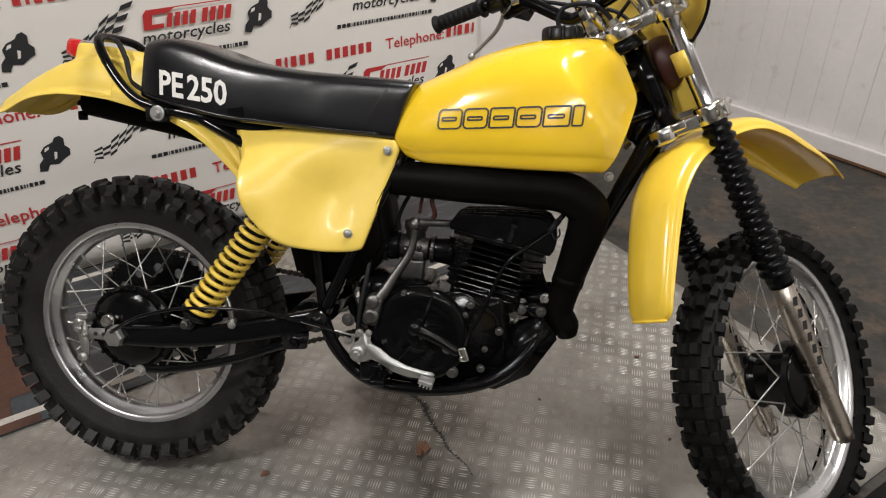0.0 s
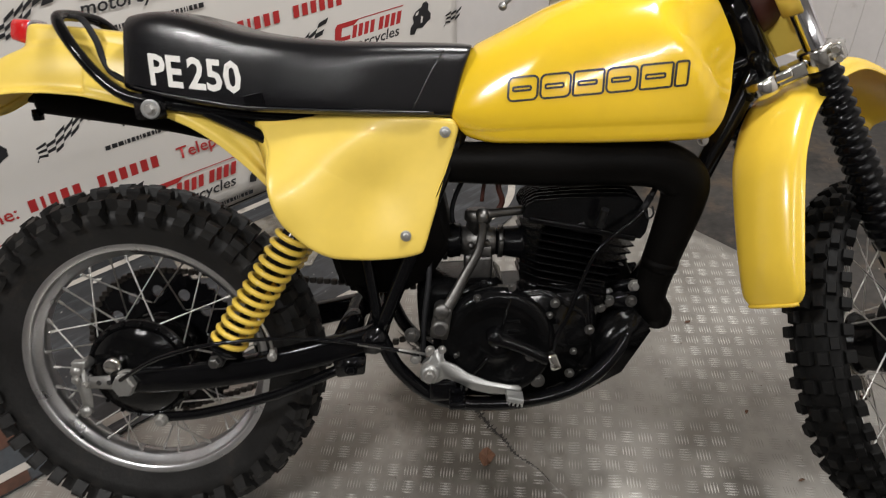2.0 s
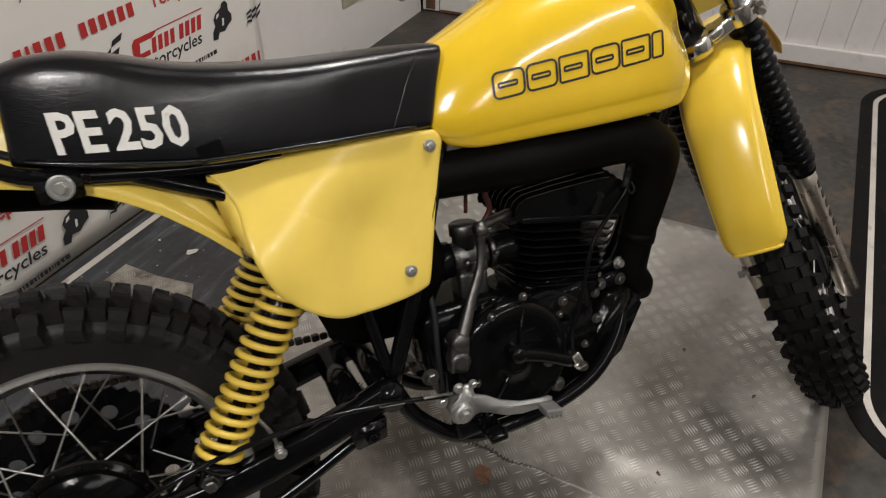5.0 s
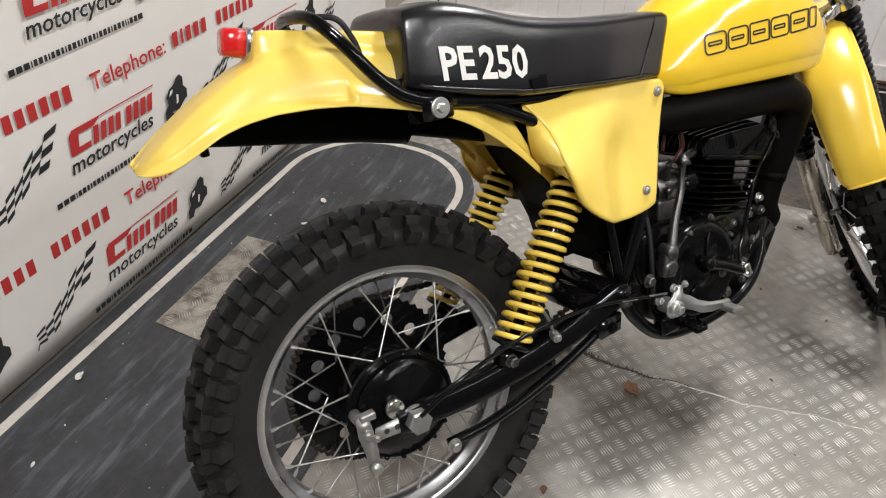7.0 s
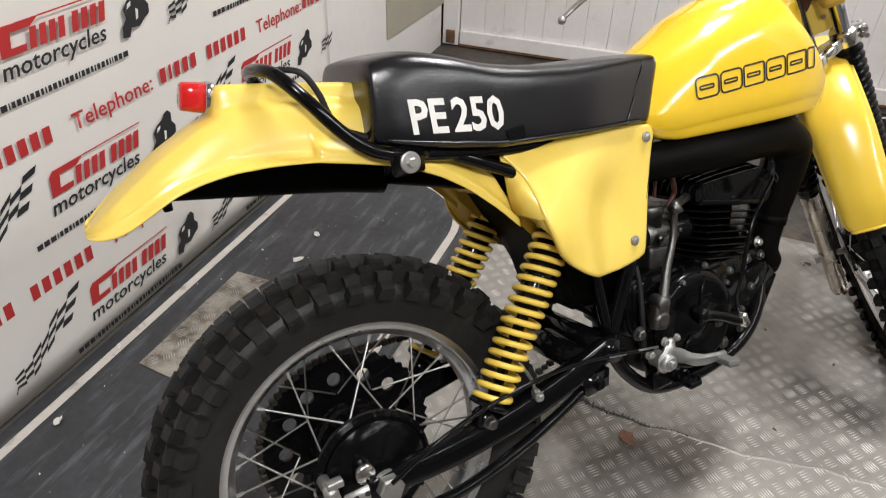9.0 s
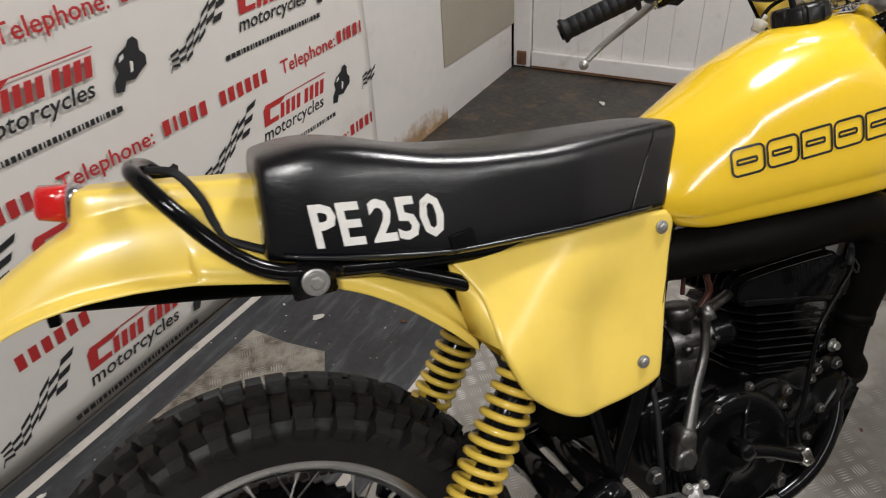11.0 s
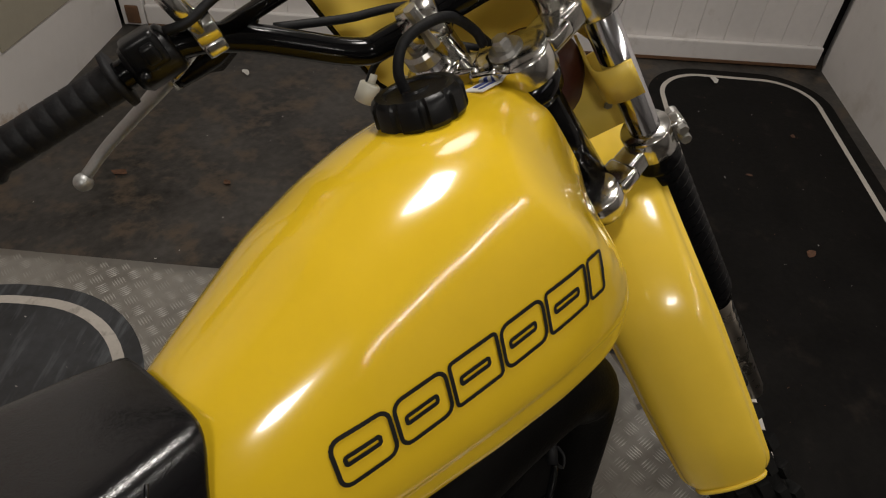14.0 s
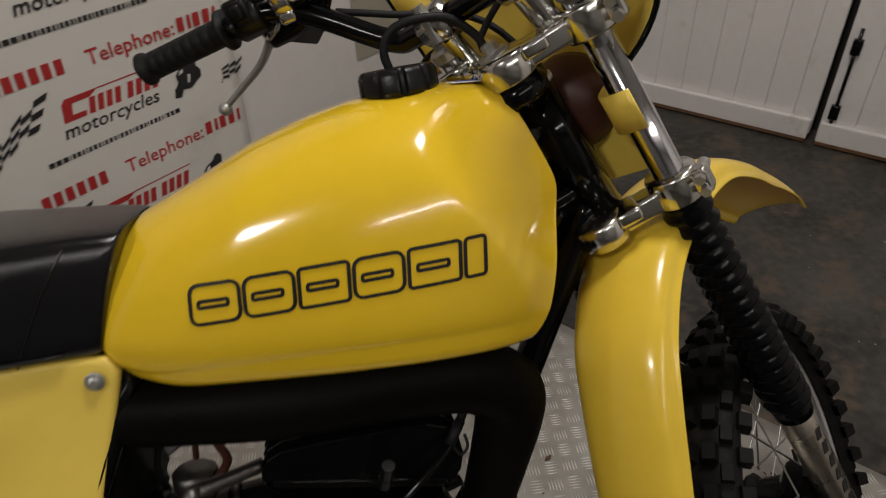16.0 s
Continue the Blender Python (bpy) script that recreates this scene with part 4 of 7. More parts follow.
part("arm_bolt", join(bolt((-0.088, -0.120, 0.012), 0.006, 0.006), bolt((-0.074, -0.118, 0.000), 0.005, 0.006)), ZINC, rear, smooth=False, bake=RM)
adj = part("chain_adjuster", prism([(-0.074, -0.010), (0.012, -0.016), (0.018, 0.0), (0.012, 0.016), (-0.070, 0.012)], 0.006, 0.0016, Matrix.Translation((0, -0.112, -0.001))), DULL, rear, "grey drilled chain adjuster plate", bake=RM)
for x in (-0.034, -0.053):
    part("hole_shade", turned([(-0.1119, 0.0048), (-0.1126, 0.0048)], 14, "y", (x, 0, 0.0)), GAPSHADE, adj, smooth=False, bake=RM)

# chain run
cl = []
for a, b in (((0.0, 0.492), (0.60, 0.425)), ((0.60, 0.355), (0.0, 0.178))):
    n = 42
    for k in range(n):
        cl.append((a[0] + (b[0] - a[0]) * k / n, a[1] + (b[1] - a[1]) * k / n))
for k in range(36):
    t = math.pi * (0.5 + k / 36)
    cl.append((0.157 * math.cos(t), 0.335 + 0.157 * math.sin(t)))
bmC = bmesh.new()
for k, (x, z) in enumerate(cl):
    b2 = block(0.013, 0.014 if k % 2 else 0.009, 0.011, (x, 0.069, z), 0.002, segs=1)
    bmC = join(bmC, b2)
part("chain", bmC, CHAIN, BIKE, "oily drive chain", smooth=False)

# swing arm, both legs, with pads and brackets
for s in (-1, 1):
    y = 0.105 * s
    arm = [(0.462, y * 0.95, 0.402), (0.36, y * 1.04, 0.380), (0.24, y * 1.08, 0.357), (0.12, y * 1.05, 0.342), (0.0, y, 0.335), (-0.03, y, 0.334)]
    line = smooth_line(arm, 5)
    sec = []
    for i, p in enumerate(line):
        t = i / (len(line) - 1)
        h = float(np.interp(t, [0, 0.25, 0.6, 0.85, 1], [0.023, 0.024, 0.024, 0.020, 0.016]))
        w = float(np.interp(t, [0, 0.6, 0.9, 1], [0.017, 0.017, 0.010, 0.008]))
        sec.append([p + Vector((0, w * math.copysign(abs(math.cos(a)) ** 0.45, math.cos(a)), h * math.copysign(abs(math.sin(a)) ** 0.45, math.sin(a)))) for a in [2 * math.pi * (k + 0.5) / 20 for k in range(20)]])
    part("swingarm_leg", loft(sec), BLACK, BIKE, "gloss black steel swing arm leg")
part("swingarm_cross", join(rod((0.40, -0.10, 0.39), (0.40, 0.10, 0.39), 0.024, 14), rod((0.455, -0.125, 0.400), (0.455, 0.125, 0.400), 0.022, 14)), BLACK, BIKE)
part("torque_arm", tube([(0.05, -0.112, 0.262), (0.14, -0.118, 0.272), (0.27, -0.115, 0.302), (0.40, -0.11, 0.350)], 0.0095, 10), BLACK, BIKE, "black brake torque rod")
part("torque_arm_bolt", bolt((0.055, -0.122, 0.262), 0.009, 0.010), ZINC, BIKE, smooth=False)
part("rod_bracket", prism([(0.385, 0.335), (0.435, 0.340), (0.44, 0.375), (0.38, 0.368)], 0.012, 0.002, Matrix.Translation((0, -0.125, 0))), BLACK, BIKE)
part("rod_bracket_bolt", bolt((0.412, -0.126, 0.352), 0.008, 0.006), BLACK, BIKE, smooth=False)
part("brake_cable", tube([(0.0, -0.135, 0.350), (0.08, -0.150, 0.395), (0.19, -0.150, 0.420), (0.33, -0.140, 0.420), (0.45, -0.135, 0.400), (0.535, -0.132, 0.378)], 0.0038, 8), BLACK, BIKE, "black brake cable")
part("cable_rod", rod((0.43, -0.137, 0.404), (0.548, -0.132, 0.378), 0.0026, 8), ZINC, BIKE)
part("cable_stop", join(block(0.012, 0.014, 0.018, (0.278, -0.128, 0.388), 0.003), bolt((0.278, -0.136, 0.386), 0.006, 0.006)), ZINC, BIKE, smooth=False)
part("cable_stay", tube([(0.255, -0.120, 0.455), (0.272, -0.126, 0.42), (0.278, -0.128, 0.388)], 0.003, 8), STEEL, BIKE)


# shock absorbers
def shock(y, s):
    lo, hi = Vector((0.178, y, 0.382)), Vector((0.402, y * 0.80, 0.686))
    d = (hi - lo).normalized()
    q = d.to_track_quat("Z", "Y").to_matrix().to_4x4()
    L = (hi - lo).length
    M = Matrix.Translation(lo) @ q
    top = part("shock_absorber", join(turned([(0.035, 0.010), (L - 0.02, 0.010)], 14, "z"), turned([(L * 0.5, 0.021), (L * 0.55, 0.023), (L - 0.02, 0.023)], 20, "z")), BLACK, BIKE, "shock absorber with a yellow coil spring", bake=M)
    pts = []
    turns, n = 16.5, 16.5 * 16
    for k in range(int(n) + 1):
        t = k / n
        e = min(1, t * 8, (1 - t) * 8)
        zz = 0.030 + (L - 0.075) * (t if 0.06 < t < 0.94 else t)
        pts.append((0.0290 * math.cos(2 * math.pi * turns * t), 0.0290 * math.sin(2 * math.pi * turns * t), zz))
    part("spring", tube(pts, 0.0052, 8, curve=False), SPRING, top, "yellow painted coil spring", bake=M)
    part("spring_seat", turned([(0.016, 0.014), (0.020, 0.034), (0.027, 0.034), (0.030, 0.018)], 24, "z"), BLACK, top, bake=M)
    part("bump_stop", turned([(L - 0.050, 0.0185), (L - 0.047, 0.0205), (L - 0.020, 0.0205), (L - 0.016, 0.017)], 20, "z"), OLIVE, top, "olive rubber stop", bake=M)
    part("damper_rod", turned([(0.0, 0.006), (L * 0.6, 0.006)], 12, "z"), CHROME, top, bake=M)
    part("lower_eye", join(turned([(-0.014, 0.017), (0.014, 0.017)], 20, "y", (0, 0, 0)), turned([(0.0, 0.010), (0.02, 0.010)], 12, "z")), BLACK, top, bake=M)
    part("lower_bolt", turned([(s * 0.014, 0.0125), (s * 0.018, 0.0125), (s * 0.0181, 0.0095), (s * 0.028, 0.0095), (s * 0.030, 0.007)], 6, "y", tuple(lo)), CAST, top, smooth=False)


shock(-0.122, -1)
shock(0.122, 1)

# frame
fr = part("frame", tube([(1.062, 0, 0.985), (1.152, 0, 0.812)], 0.025, 20, curve=False), BLACK, BIKE, "gloss black steel frame")
FT = [
    ([(1.135, 0, 0.835), (1.08, 0, 0.715), (0.985, 0, 0.52), (0.935, 0, 0.44)], 0.019),
    ([(1.09, 0, 0.925), (0.85, 0, 0.84), (0.64, 0, 0.80)], 0.019),
    ([(1.13, 0, 0.85), (0.98, 0, 0.80), (0.80, 0, 0.78)], 0.014),
]
for s in (-1, 1):
    FT += [
        ([(0.935, 0.02 * s, 0.44), (0.90, 0.07 * s, 0.36), (0.82, 0.093 * s, 0.290), (0.70, 0.098 * s, 0.262), (0.57, 0.098 * s, 0.272), (0.495, 0.098 * s, 0.335), (0.462, 0.098 * s, 0.41)], 0.0135),
        ([(0.622, 0.060 * s, 0.752), (0.545, 0.095 * s, 0.585), (0.462, 0.098 * s, 0.405)], 0.0135),
        ([(0.60, 0.055 * s, 0.790), (0.45, 0.088 * s, 0.785), (0.28, 0.096 * s, 0.800), (0.125, 0.105 * s, 0.828)], 0.0115),
        ([(0.430, 0.088 * s, 0.785), (0.445, 0.092 * s, 0.60), (0.465, 0.098 * s, 0.42)], 0.0105),
        ([(0.195, 0.098 * s, 0.815), (0.289, 0.103 * s, 0.768), (0.40, 0.10 * s, 0.705)], 0.0105),
    ]
for k, (pts, r) in enumerate(FT):
    part("frame_tube", tube(pts, r, 12), BLACK, fr)
part("gusset", prism([(1.085, 0.885), (1.130, 0.825), (1.105, 0.77), (1.07, 0.79), (1.06, 0.85)], 0.008, 0.002, Matrix.Translation((0, -0.004, 0))), BLACK, fr)
part("grab_hoop", tube([(0.16, -0.106, 0.822), (0.09, -0.110, 0.838), (0.045, -0.106, 0.872), (0.005, -0.098, 0.925), (-0.022, -0.075, 0.962), (-0.032, -0.035, 0.972), (-0.032, 0.035, 0.972), (-0.022, 0.075, 0.962), (0.005, 0.098, 0.925), (0.045, 0.106, 0.872), (0.09, 0.110, 0.838), (0.16, 0.106, 0.822)], 0.0095, 12), BLACK, BIKE, "gloss black grab rail")
part("seat_strap", tube([(0.088, -0.090, 0.858), (0.0520, -0.075, 0.877), (0.0394, -0.070, 0.900), (0.0320, -0.068, 0.929), (0.0139, -0.064, 0.961), (-0.016, -0.045, 0.970)], 0.0055, 8, flat=0.6), GRIP, BIKE)
part("rail_bracket", prism([(0.100, 0.800), (0.150, 0.800), (0.152, 0.842), (0.098, 0.842)], 0.006, 0.002, Matrix.Translation((0, -0.118, 0))), BLACK, BIKE)
part("rail_washer", turned([(-0.118, 0.0155), (-0.121, 0.0155), (-0.122, 0.0135)], 28, "y", (0.127, 0, 0.817)), PEDAL, BIKE, "large alloy washer and bolt", smooth=False)
part("rail_bush", turned([(-0.121, 0.0108), (-0.1226, 0.0108)], 24, "y", (0.127, 0, 0.817)), GRIP, BIKE, smooth=False)
part("rail_bolt", bolt((0.127, -0.121, 0.817), 0.0075, 0.006), ZINC, BIKE, smooth=False)


def curve_at(tab, q, soft):
    """A table read with its corners rounded off over the width soft."""
    xs, ys = [p[0] for p in tab], [p[1] for p in tab]
    a, b = (ys[1] - ys[0]) / (xs[1] - xs[0]), (ys[-1] - ys[-2]) / (xs[-1] - xs[-2])
    tot = 0.0
    for k in range(-4, 5):
        x = q + soft * k / 4
        y = ys[0] + a * (x - xs[0]) if x < xs[0] else ys[-1] + b * (x - xs[-1]) if x > xs[-1] else float(np.interp(x, xs, ys))
        tot += y * (5 - abs(k))
    return tot / 25


def remap(s, z, front, rear):
    """x between a rear and a front profile at height z."""
    xr = curve_at([(p[1], p[0]) for p in rear], z, 0.009)
    xf = curve_at([(p[1], p[0]) for p in front], z, 0.009)
    return xr + (xf - xr) * s


T_REAR = [(0.650, 0.728), (0.634, 0.742), (0.612, 0.768), (0.606, 0.785), (0.618, 0.820), (0.640, 0.872), (0.652, 0.893)]
T_FRONT = [(1.016, 0.726), (1.032, 0.745), (1.054, 0.80), (1.070, 0.842), (1.077, 0.868), (1.061, 0.905), (1.042, 0.945), (1.028, 0.975)]
T_TOP = [(0.0, 0.893), (0.10, 0.916), (0.24, 0.947), (0.40, 0.967), (0.57, 0.979), (0.78, 0.984), (0.92, 0.983), (1.0, 0.976)]
T_BOT = [(0.0, 0.742), (0.06, 0.731), (0.5, 0.727), (1.0, 0.725)]
T_W = [(0.0, 0.078), (0.05, 0.092), (0.15, 0.104), (0.3, 0.117), (0.5, 0.131), (0.7, 0.141), (0.85, 0.142), (0.94, 0.137), (1.0, 0.126)]


def itp(tab, s):
    return curve_at(tab, s, 0.055 * (tab[-1][0] - tab[0][0]) * (0.5 if tab[0][0] < -0.1 else 1.0))


T_SEC = [(0.0, 0.0), (0.60, 0.0), (0.90, 0.006), (0.955, 0.030), (0.965, 0.10), (0.962, 0.125), (0.99, 0.135), (1.0, 0.22), (0.995, 0.36), (0.98, 0.50), (0.945, 0.62), (0.87, 0.735), (0.73, 0.84), (0.53, 0.925), (0.29, 0.98), (0.0, 1.0)]
# finer steps over the shoulder
fine = T_SEC[:8]
for k in range(8, len(T_SEC)):
    a, b, c, d = T_SEC[k - 2], T_SEC[k - 1], T_SEC[k], T_SEC[k + 1] if k + 1 < len(T_SEC) else (-T_SEC[k - 1][0], T_SEC[k - 1][1])
    fine += [tuple((9 * (b[j] + c[j]) - a[j] - d[j]) / 16 for j in (0, 1)), c]
T_SEC = fine


def tank_ring(s, shrink=1.0, xs=None):
    zb, zt, w = itp(T_BOT, s), itp(T_TOP, s), itp(T_W, s)
    ring = []
    for k, (fy, fz) in enumerate(T_SEC):
        z = zb + (zt - zb) * fz
        f = fy
        if s < 0.25 and fz > 0.3:
            f *= 1 - 0.12 * (1 - s / 0.25) * min(1, (fz - 0.3) / 0.4)
        zm = (zb + zt) / 2
        z2 = zm + (z - zm) * shrink
        # the front corners are cut back to clear the fork
        run = (1 - s) * (curve_at([(p[1], p[0]) for p in T_FRONT], z, 0.009) - curve_at([(p[1], p[0]) for p in T_REAR], z, 0.009))
        lim = float(np.interp(z, [0.74, 0.76, 0.78, 0.80, 0.82, 0.84, 0.86, 0.94, 0.96, 0.98], [0.122, 0.121, 0.113, 0.100, 0.080, 0.060, 0.052, 0.052, 0.046, 0.034])) + run * float(np.interp(z, [0.74, 0.76, 0.80, 0.84, 0.86, 0.90, 0.94, 0.96, 0.98], [0.45, 0.62, 1.05, 1.05, 0.85, 0.66, 0.48, 0.38, 0.3]))
        y = f * w
        y = max(0.0, 0.5 * (y + lim - math.sqrt((y - lim) ** 2 + 0.0035 ** 2))) if f > 0 else 0.0
        ring.append((y * shrink, z2))
    out = []
    for y, z in ring:
        out.append(Vector((remap(xs if xs is not None else s, z, T_FRONT, T_REAR), -y, z)))
    for y, z in ring[-2:0:-1]:
        out.append(Vector((remap(xs if xs is not None else s, z, T_FRONT, T_REAR), y, z)))
    return out


rings = [tank_ring(0, 0.80, -0.004), tank_ring(0, 0.93, -0.002)] + [tank_ring(k / 48) for k in range(0, 36)] + [tank_ring(0.75 + 0.25 * k / 40) for k in range(0, 41)] + [tank_ring(1, 0.985, 1.004), tank_ring(1, 0.94, 1.008), tank_ring(1, 0.80, 1.010)]
tank = part("fuel_tank", loft(rings), TANK, BIKE, "glossy yellow fuel tank with black outlined decals")
md = tank.modifiers.new("sub", "SUBSURF")
md.levels = md.render_levels = 1


def tank_side(x, z):
    """Half width of the tank at a place on its flank."""
    s = (x - remap(0, z, T_FRONT, T_REAR)) / (remap(1, z, T_FRONT, T_REAR) - remap(0, z, T_FRONT, T_REAR))
    s = min(1, max(0, s))
    r = tank_ring(s)[:len(T_SEC)]
    zs = [p.z for p in r][2:]
    return float(np.interp(z, zs, [-p.y for p in r][2:]))


# outlined decal blocks along the flank
def decal(x0, z0, x1, z1, h, n, side=-1):
    bm = bmesh.new()
    wl = [1.0, 1.0, 1.0, 1.0, 1.05, 0.42]
    gap = 0.10
    tot = sum(wl) + gap * (len(wl) - 1)
    cur = 0.0

    def ps(a, b):
        x = x0 + (x1 - x0) * a
        z = z0 + (z1 - z0) * a + h * b
        return Vector((x, side * (tank_side(x, z) + 0.0012), z))

    def line(pts, w, bm):
        m = len(pts)
        va, vb = [], []
        for i, (a, b) in enumerate(pts):
            pa, pb = pts[i - 1], pts[(i + 1) % m]
            d = Vector(((pb[0] - pa[0]) * (x1 - x0), (pb[1] - pa[1]) * h))
            d.normalize()
            nx_, nz_ = -d.y, d.x
            va.append(bm.verts.new(ps(a + nx_ * w / (x1 - x0), b + nz_ * w / h)))
            vb.append(bm.verts.new(ps(a - nx_ * w / (x1 - x0), b - nz_ * w / h)))
        for i in range(m):
            j = (i + 1) % m
            bm.faces.new((va[i], va[j], vb[j], vb[i]))

    def oblong(a0, a1, b0, b1, rad, slant):
        out = []
        ra, rb = rad / (x1 - x0), rad / h
        for ca, cb, t0 in ((a1 - ra, b1 - rb, 0), (a0 + ra, b1 - rb, 90), (a0 + ra, b0 + rb, 180), (a1 - ra, b0 + rb, 270)):
            for k in range(5):
                t = radians(t0 + 90 * k / 4)
                out.append((ca + ra * math.cos(t) + slant * (cb + rb * math.sin(t)), cb + rb * math.sin(t)))
        # more points along the long sides, to lie on the curved flank
        full = []
        for i in range(len(out)):
            p, q = out[i], out[(i + 1) % len(out)]
            k = max(1, int(max(abs(q[0] - p[0]) * (x1 - x0), abs(q[1] - p[1]) * h) / 0.006))
            full += [(p[0] + (q[0] - p[0]) * j / k, p[1] + (q[1] - p[1]) * j / k) for j in range(k)]
        return full

    out_bms = []
    for i, w in enumerate(wl):
        bm = bmesh.new()
        a0, a1 = cur / tot, (cur + w) / tot
        line(oblong(a0, a1, 0, 1, 0.008 if i in (0, 1, 3) else 0.0035, 0.012), 0.0017, bm)
        if w > 0.6:
            c, d = (a0 + a1) / 2, (a1 - a0) * 0.30
            line(oblong(c - d - 0.006, c + d - 0.006, 0.42, 0.58, 0.0018, 0.012), 0.0017, bm)
        cur += w + gap
        out_bms.append(bm)
    return out_bms


for s in (-1, 1):
    for mark_bm in decal(0.700, 0.801, 0.972, 0.815, 0.036, 6, s):
        part("decal", mark_bm, INK, tank, "black outlined decal block", smooth=False)

# filler cap with ribs, breather hose, sticker
CAPM = pose(0.931, -0.006, 0.978, 0, -3, 0) @ Matrix.Scale(0.87, 4)
lobes = []
for h, r0, cut in ((-0.006, 0.036, 0), (0.0, 0.0455, 0.6), (0.004, 0.0475, 1), (0.022, 0.0470, 1), (0.027, 0.0445, 0.8), (0.0295, 0.041, 0.3), (0.0295, 0.034, 0), (0.0275, 0.031, 0), (0.0275, 0.014, 0), (0.030, 0.013, 0), (0.030, 0.0, 0)):
    lobes.append([Vector((r * math.cos(a), r * math.sin(a), h)) for a, r in [(2 * math.pi * k / 120, r0 - 0.0038 * cut * max(0.0, min(1.0, 1.9 - abs((k % 12) - 6)))) for k in range(120)]])
capp = part("filler_cap", loft(lobes), PLASTIC, BIKE, "black plastic filler cap with grip notches", bake=CAPM)
sharp(capp, 28)
part("cap_neck", turned([(-0.03, 0.040), (0.001, 0.040), (0.0015, 0.034)], 32, "z"), TANK, BIKE, bake=CAPM)
part("breather_hose", tube([(0.925, 0, 0.998), (0.920, -0.002, 1.020), (0.930, -0.004, 1.040), (0.956, -0.004, 1.048), (0.990, -0.002, 1.046), (1.018, 0.0, 1.026), (1.026, 0.0, 1.010)], 0.0048, 10), GRIP, BIKE, "black breather hose")
part("sticker", block(0.040, 0.022, 0.0012, (1.000, -0.018, 0.9815), 0.0005, (0, 3, 8)), WHITEPRINT, tank, "small white and blue oval sticker", smooth=False)
BLUEINK = surf("blue_print", (0.03, 0.05, 0.22), 0.4)
part("sticker_print", join(block(0.028, 0.003, 0.0012, (1.000, -0.022, 0.9822), 0, (0, 3, 8)), block(0.024, 0.004, 0.0012, (1.001, -0.014, 0.9822), 0, (0, 3, 8))), BLUEINK, tank, smooth=False)
part("plug", join(turned([(-0.012, 0.011), (-0.010, 0.0135), (0.012, 0.0135), (0.014, 0.011)], 20, "z"), turned([(0.010, 0.006), (0.026, 0.005)], 10, "z")), TIE, BIKE, "cream plastic cable connector", bake=pose(0.966, 0.116, 0.980, 20, 30, 0) @ Matrix.Scale(0.8, 4))
part("plug_lead", tube([(0.966, 0.116, 0.985), (0.985, 0.105, 1.01), (1.01, 0.07, 1.02), (1.05, 0.03, 1.00)], 0.0035, 8), GRIP, BIKE, "black cable lead")
part("tank_mount_bolt", bolt((1.036, -0.040, 0.716), 0.0065, 0.008), ZINC, BIKE, smooth=False)

# seat
S_TOP = [(0.0, 0.966), (0.05, 0.971), (0.12, 0.969), (0.22, 0.954), (0.33, 0.933), (0.45, 0.920), (0.6, 0.909), (0.8, 0.902), (0.95, 0.897), (1.0, 0.893)]
S_BOT = [(0.0, 0.846), (0.12, 0.830), (0.36, 0.804), (0.62, 0.792), (1.0, 0.775)]
S_W = [(0.0, 0.110), (0.06, 0.121), (0.2, 0.129), (0.45, 0.132), (0.7, 0.122), (0.9, 0.096), (1.0, 0.084)]
S_REAR = [(0.080, 0.83), (0.090, 0.87), (0.096, 0.93), (0.104, 0.98)]
S_FRONT = [(0.604, 0.77), (0.612, 0.80), (0.628, 0.85), (0.645, 0.888), (0.648, 0.9)]
S_SEC = [(0.0, 0.0), (0.7, 0.0), (0.97, 0.02), (1.0, 0.10), (0.99, 0.35), (0.972, 0.62), (0.955, 0.77), (0.928, 0.853), (0.882, 0.915), (0.81, 0.957), (0.69, 0.981), (0.4, 0.995), (0.0, 1.0)]


def seat_ring(s, shrink=1.0, xs=None):
    zb, zt, w = itp(S_BOT, s), itp(S_TOP, s), itp(S_W, s)
    ring = [(fy * w * shrink, (zb + zt) / 2 + ((zb + (zt - zb) * fz) - (zb + zt) / 2) * shrink) for fy, fz in S_SEC]
    p = s if xs is None else xs
    out = [Vector((remap(p, z, S_FRONT, S_REAR), -y, z)) for y, z in ring]
    out += [Vector((remap(p, z, S_FRONT, S_REAR), y, z)) for y, z in ring[-2:0:-1]]
    return out


rings = [seat_ring(0, 0.80, -0.012), seat_ring(0, 0.93, -0.008), seat_ring(0, 0.98, -0.003)] + [seat_ring(k / 36) for k in range(37)] + [seat_ring(1, 0.97, 1.004), seat_ring(1, 0.9, 1.006)]
seat = part("seat", loft(rings), VINYL, BIKE, "black vinyl dual seat with white worn lettering")
md = seat.modifiers.new("sub", "SUBSURF")
md.levels = md.render_levels = 1


def seat_side(x, z):
    x0, x1 = remap(0, z, S_FRONT, S_REAR), remap(1, z, S_FRONT, S_REAR)
    r = seat_ring(min(1, max(0, (x - x0) / (x1 - x0))))[:len(S_SEC)]
    return float(np.interp(z, [p.z for p in r][2:], [-p.y for p in r][2:]))


for word, x0, wd, dz in (("PE", 0.137, 0.0535, 0.0), ("250", 0.199, 0.084, -0.0085)):
    txt = words(word, 0.0465, wd, WHITEPRINT, seat, "lettering", pose(0, 0, 0), "white block lettering, worn at one edge", heavy=0.026)
    for v in txt.data.vertices:
        x, z = x0 + v.co.x, 0.856 + dz + v.co.z - 0.14 * v.co.x
        v.co = (x, -(seat_side(x, z) + 0.0022), z)
    txt.data.update()
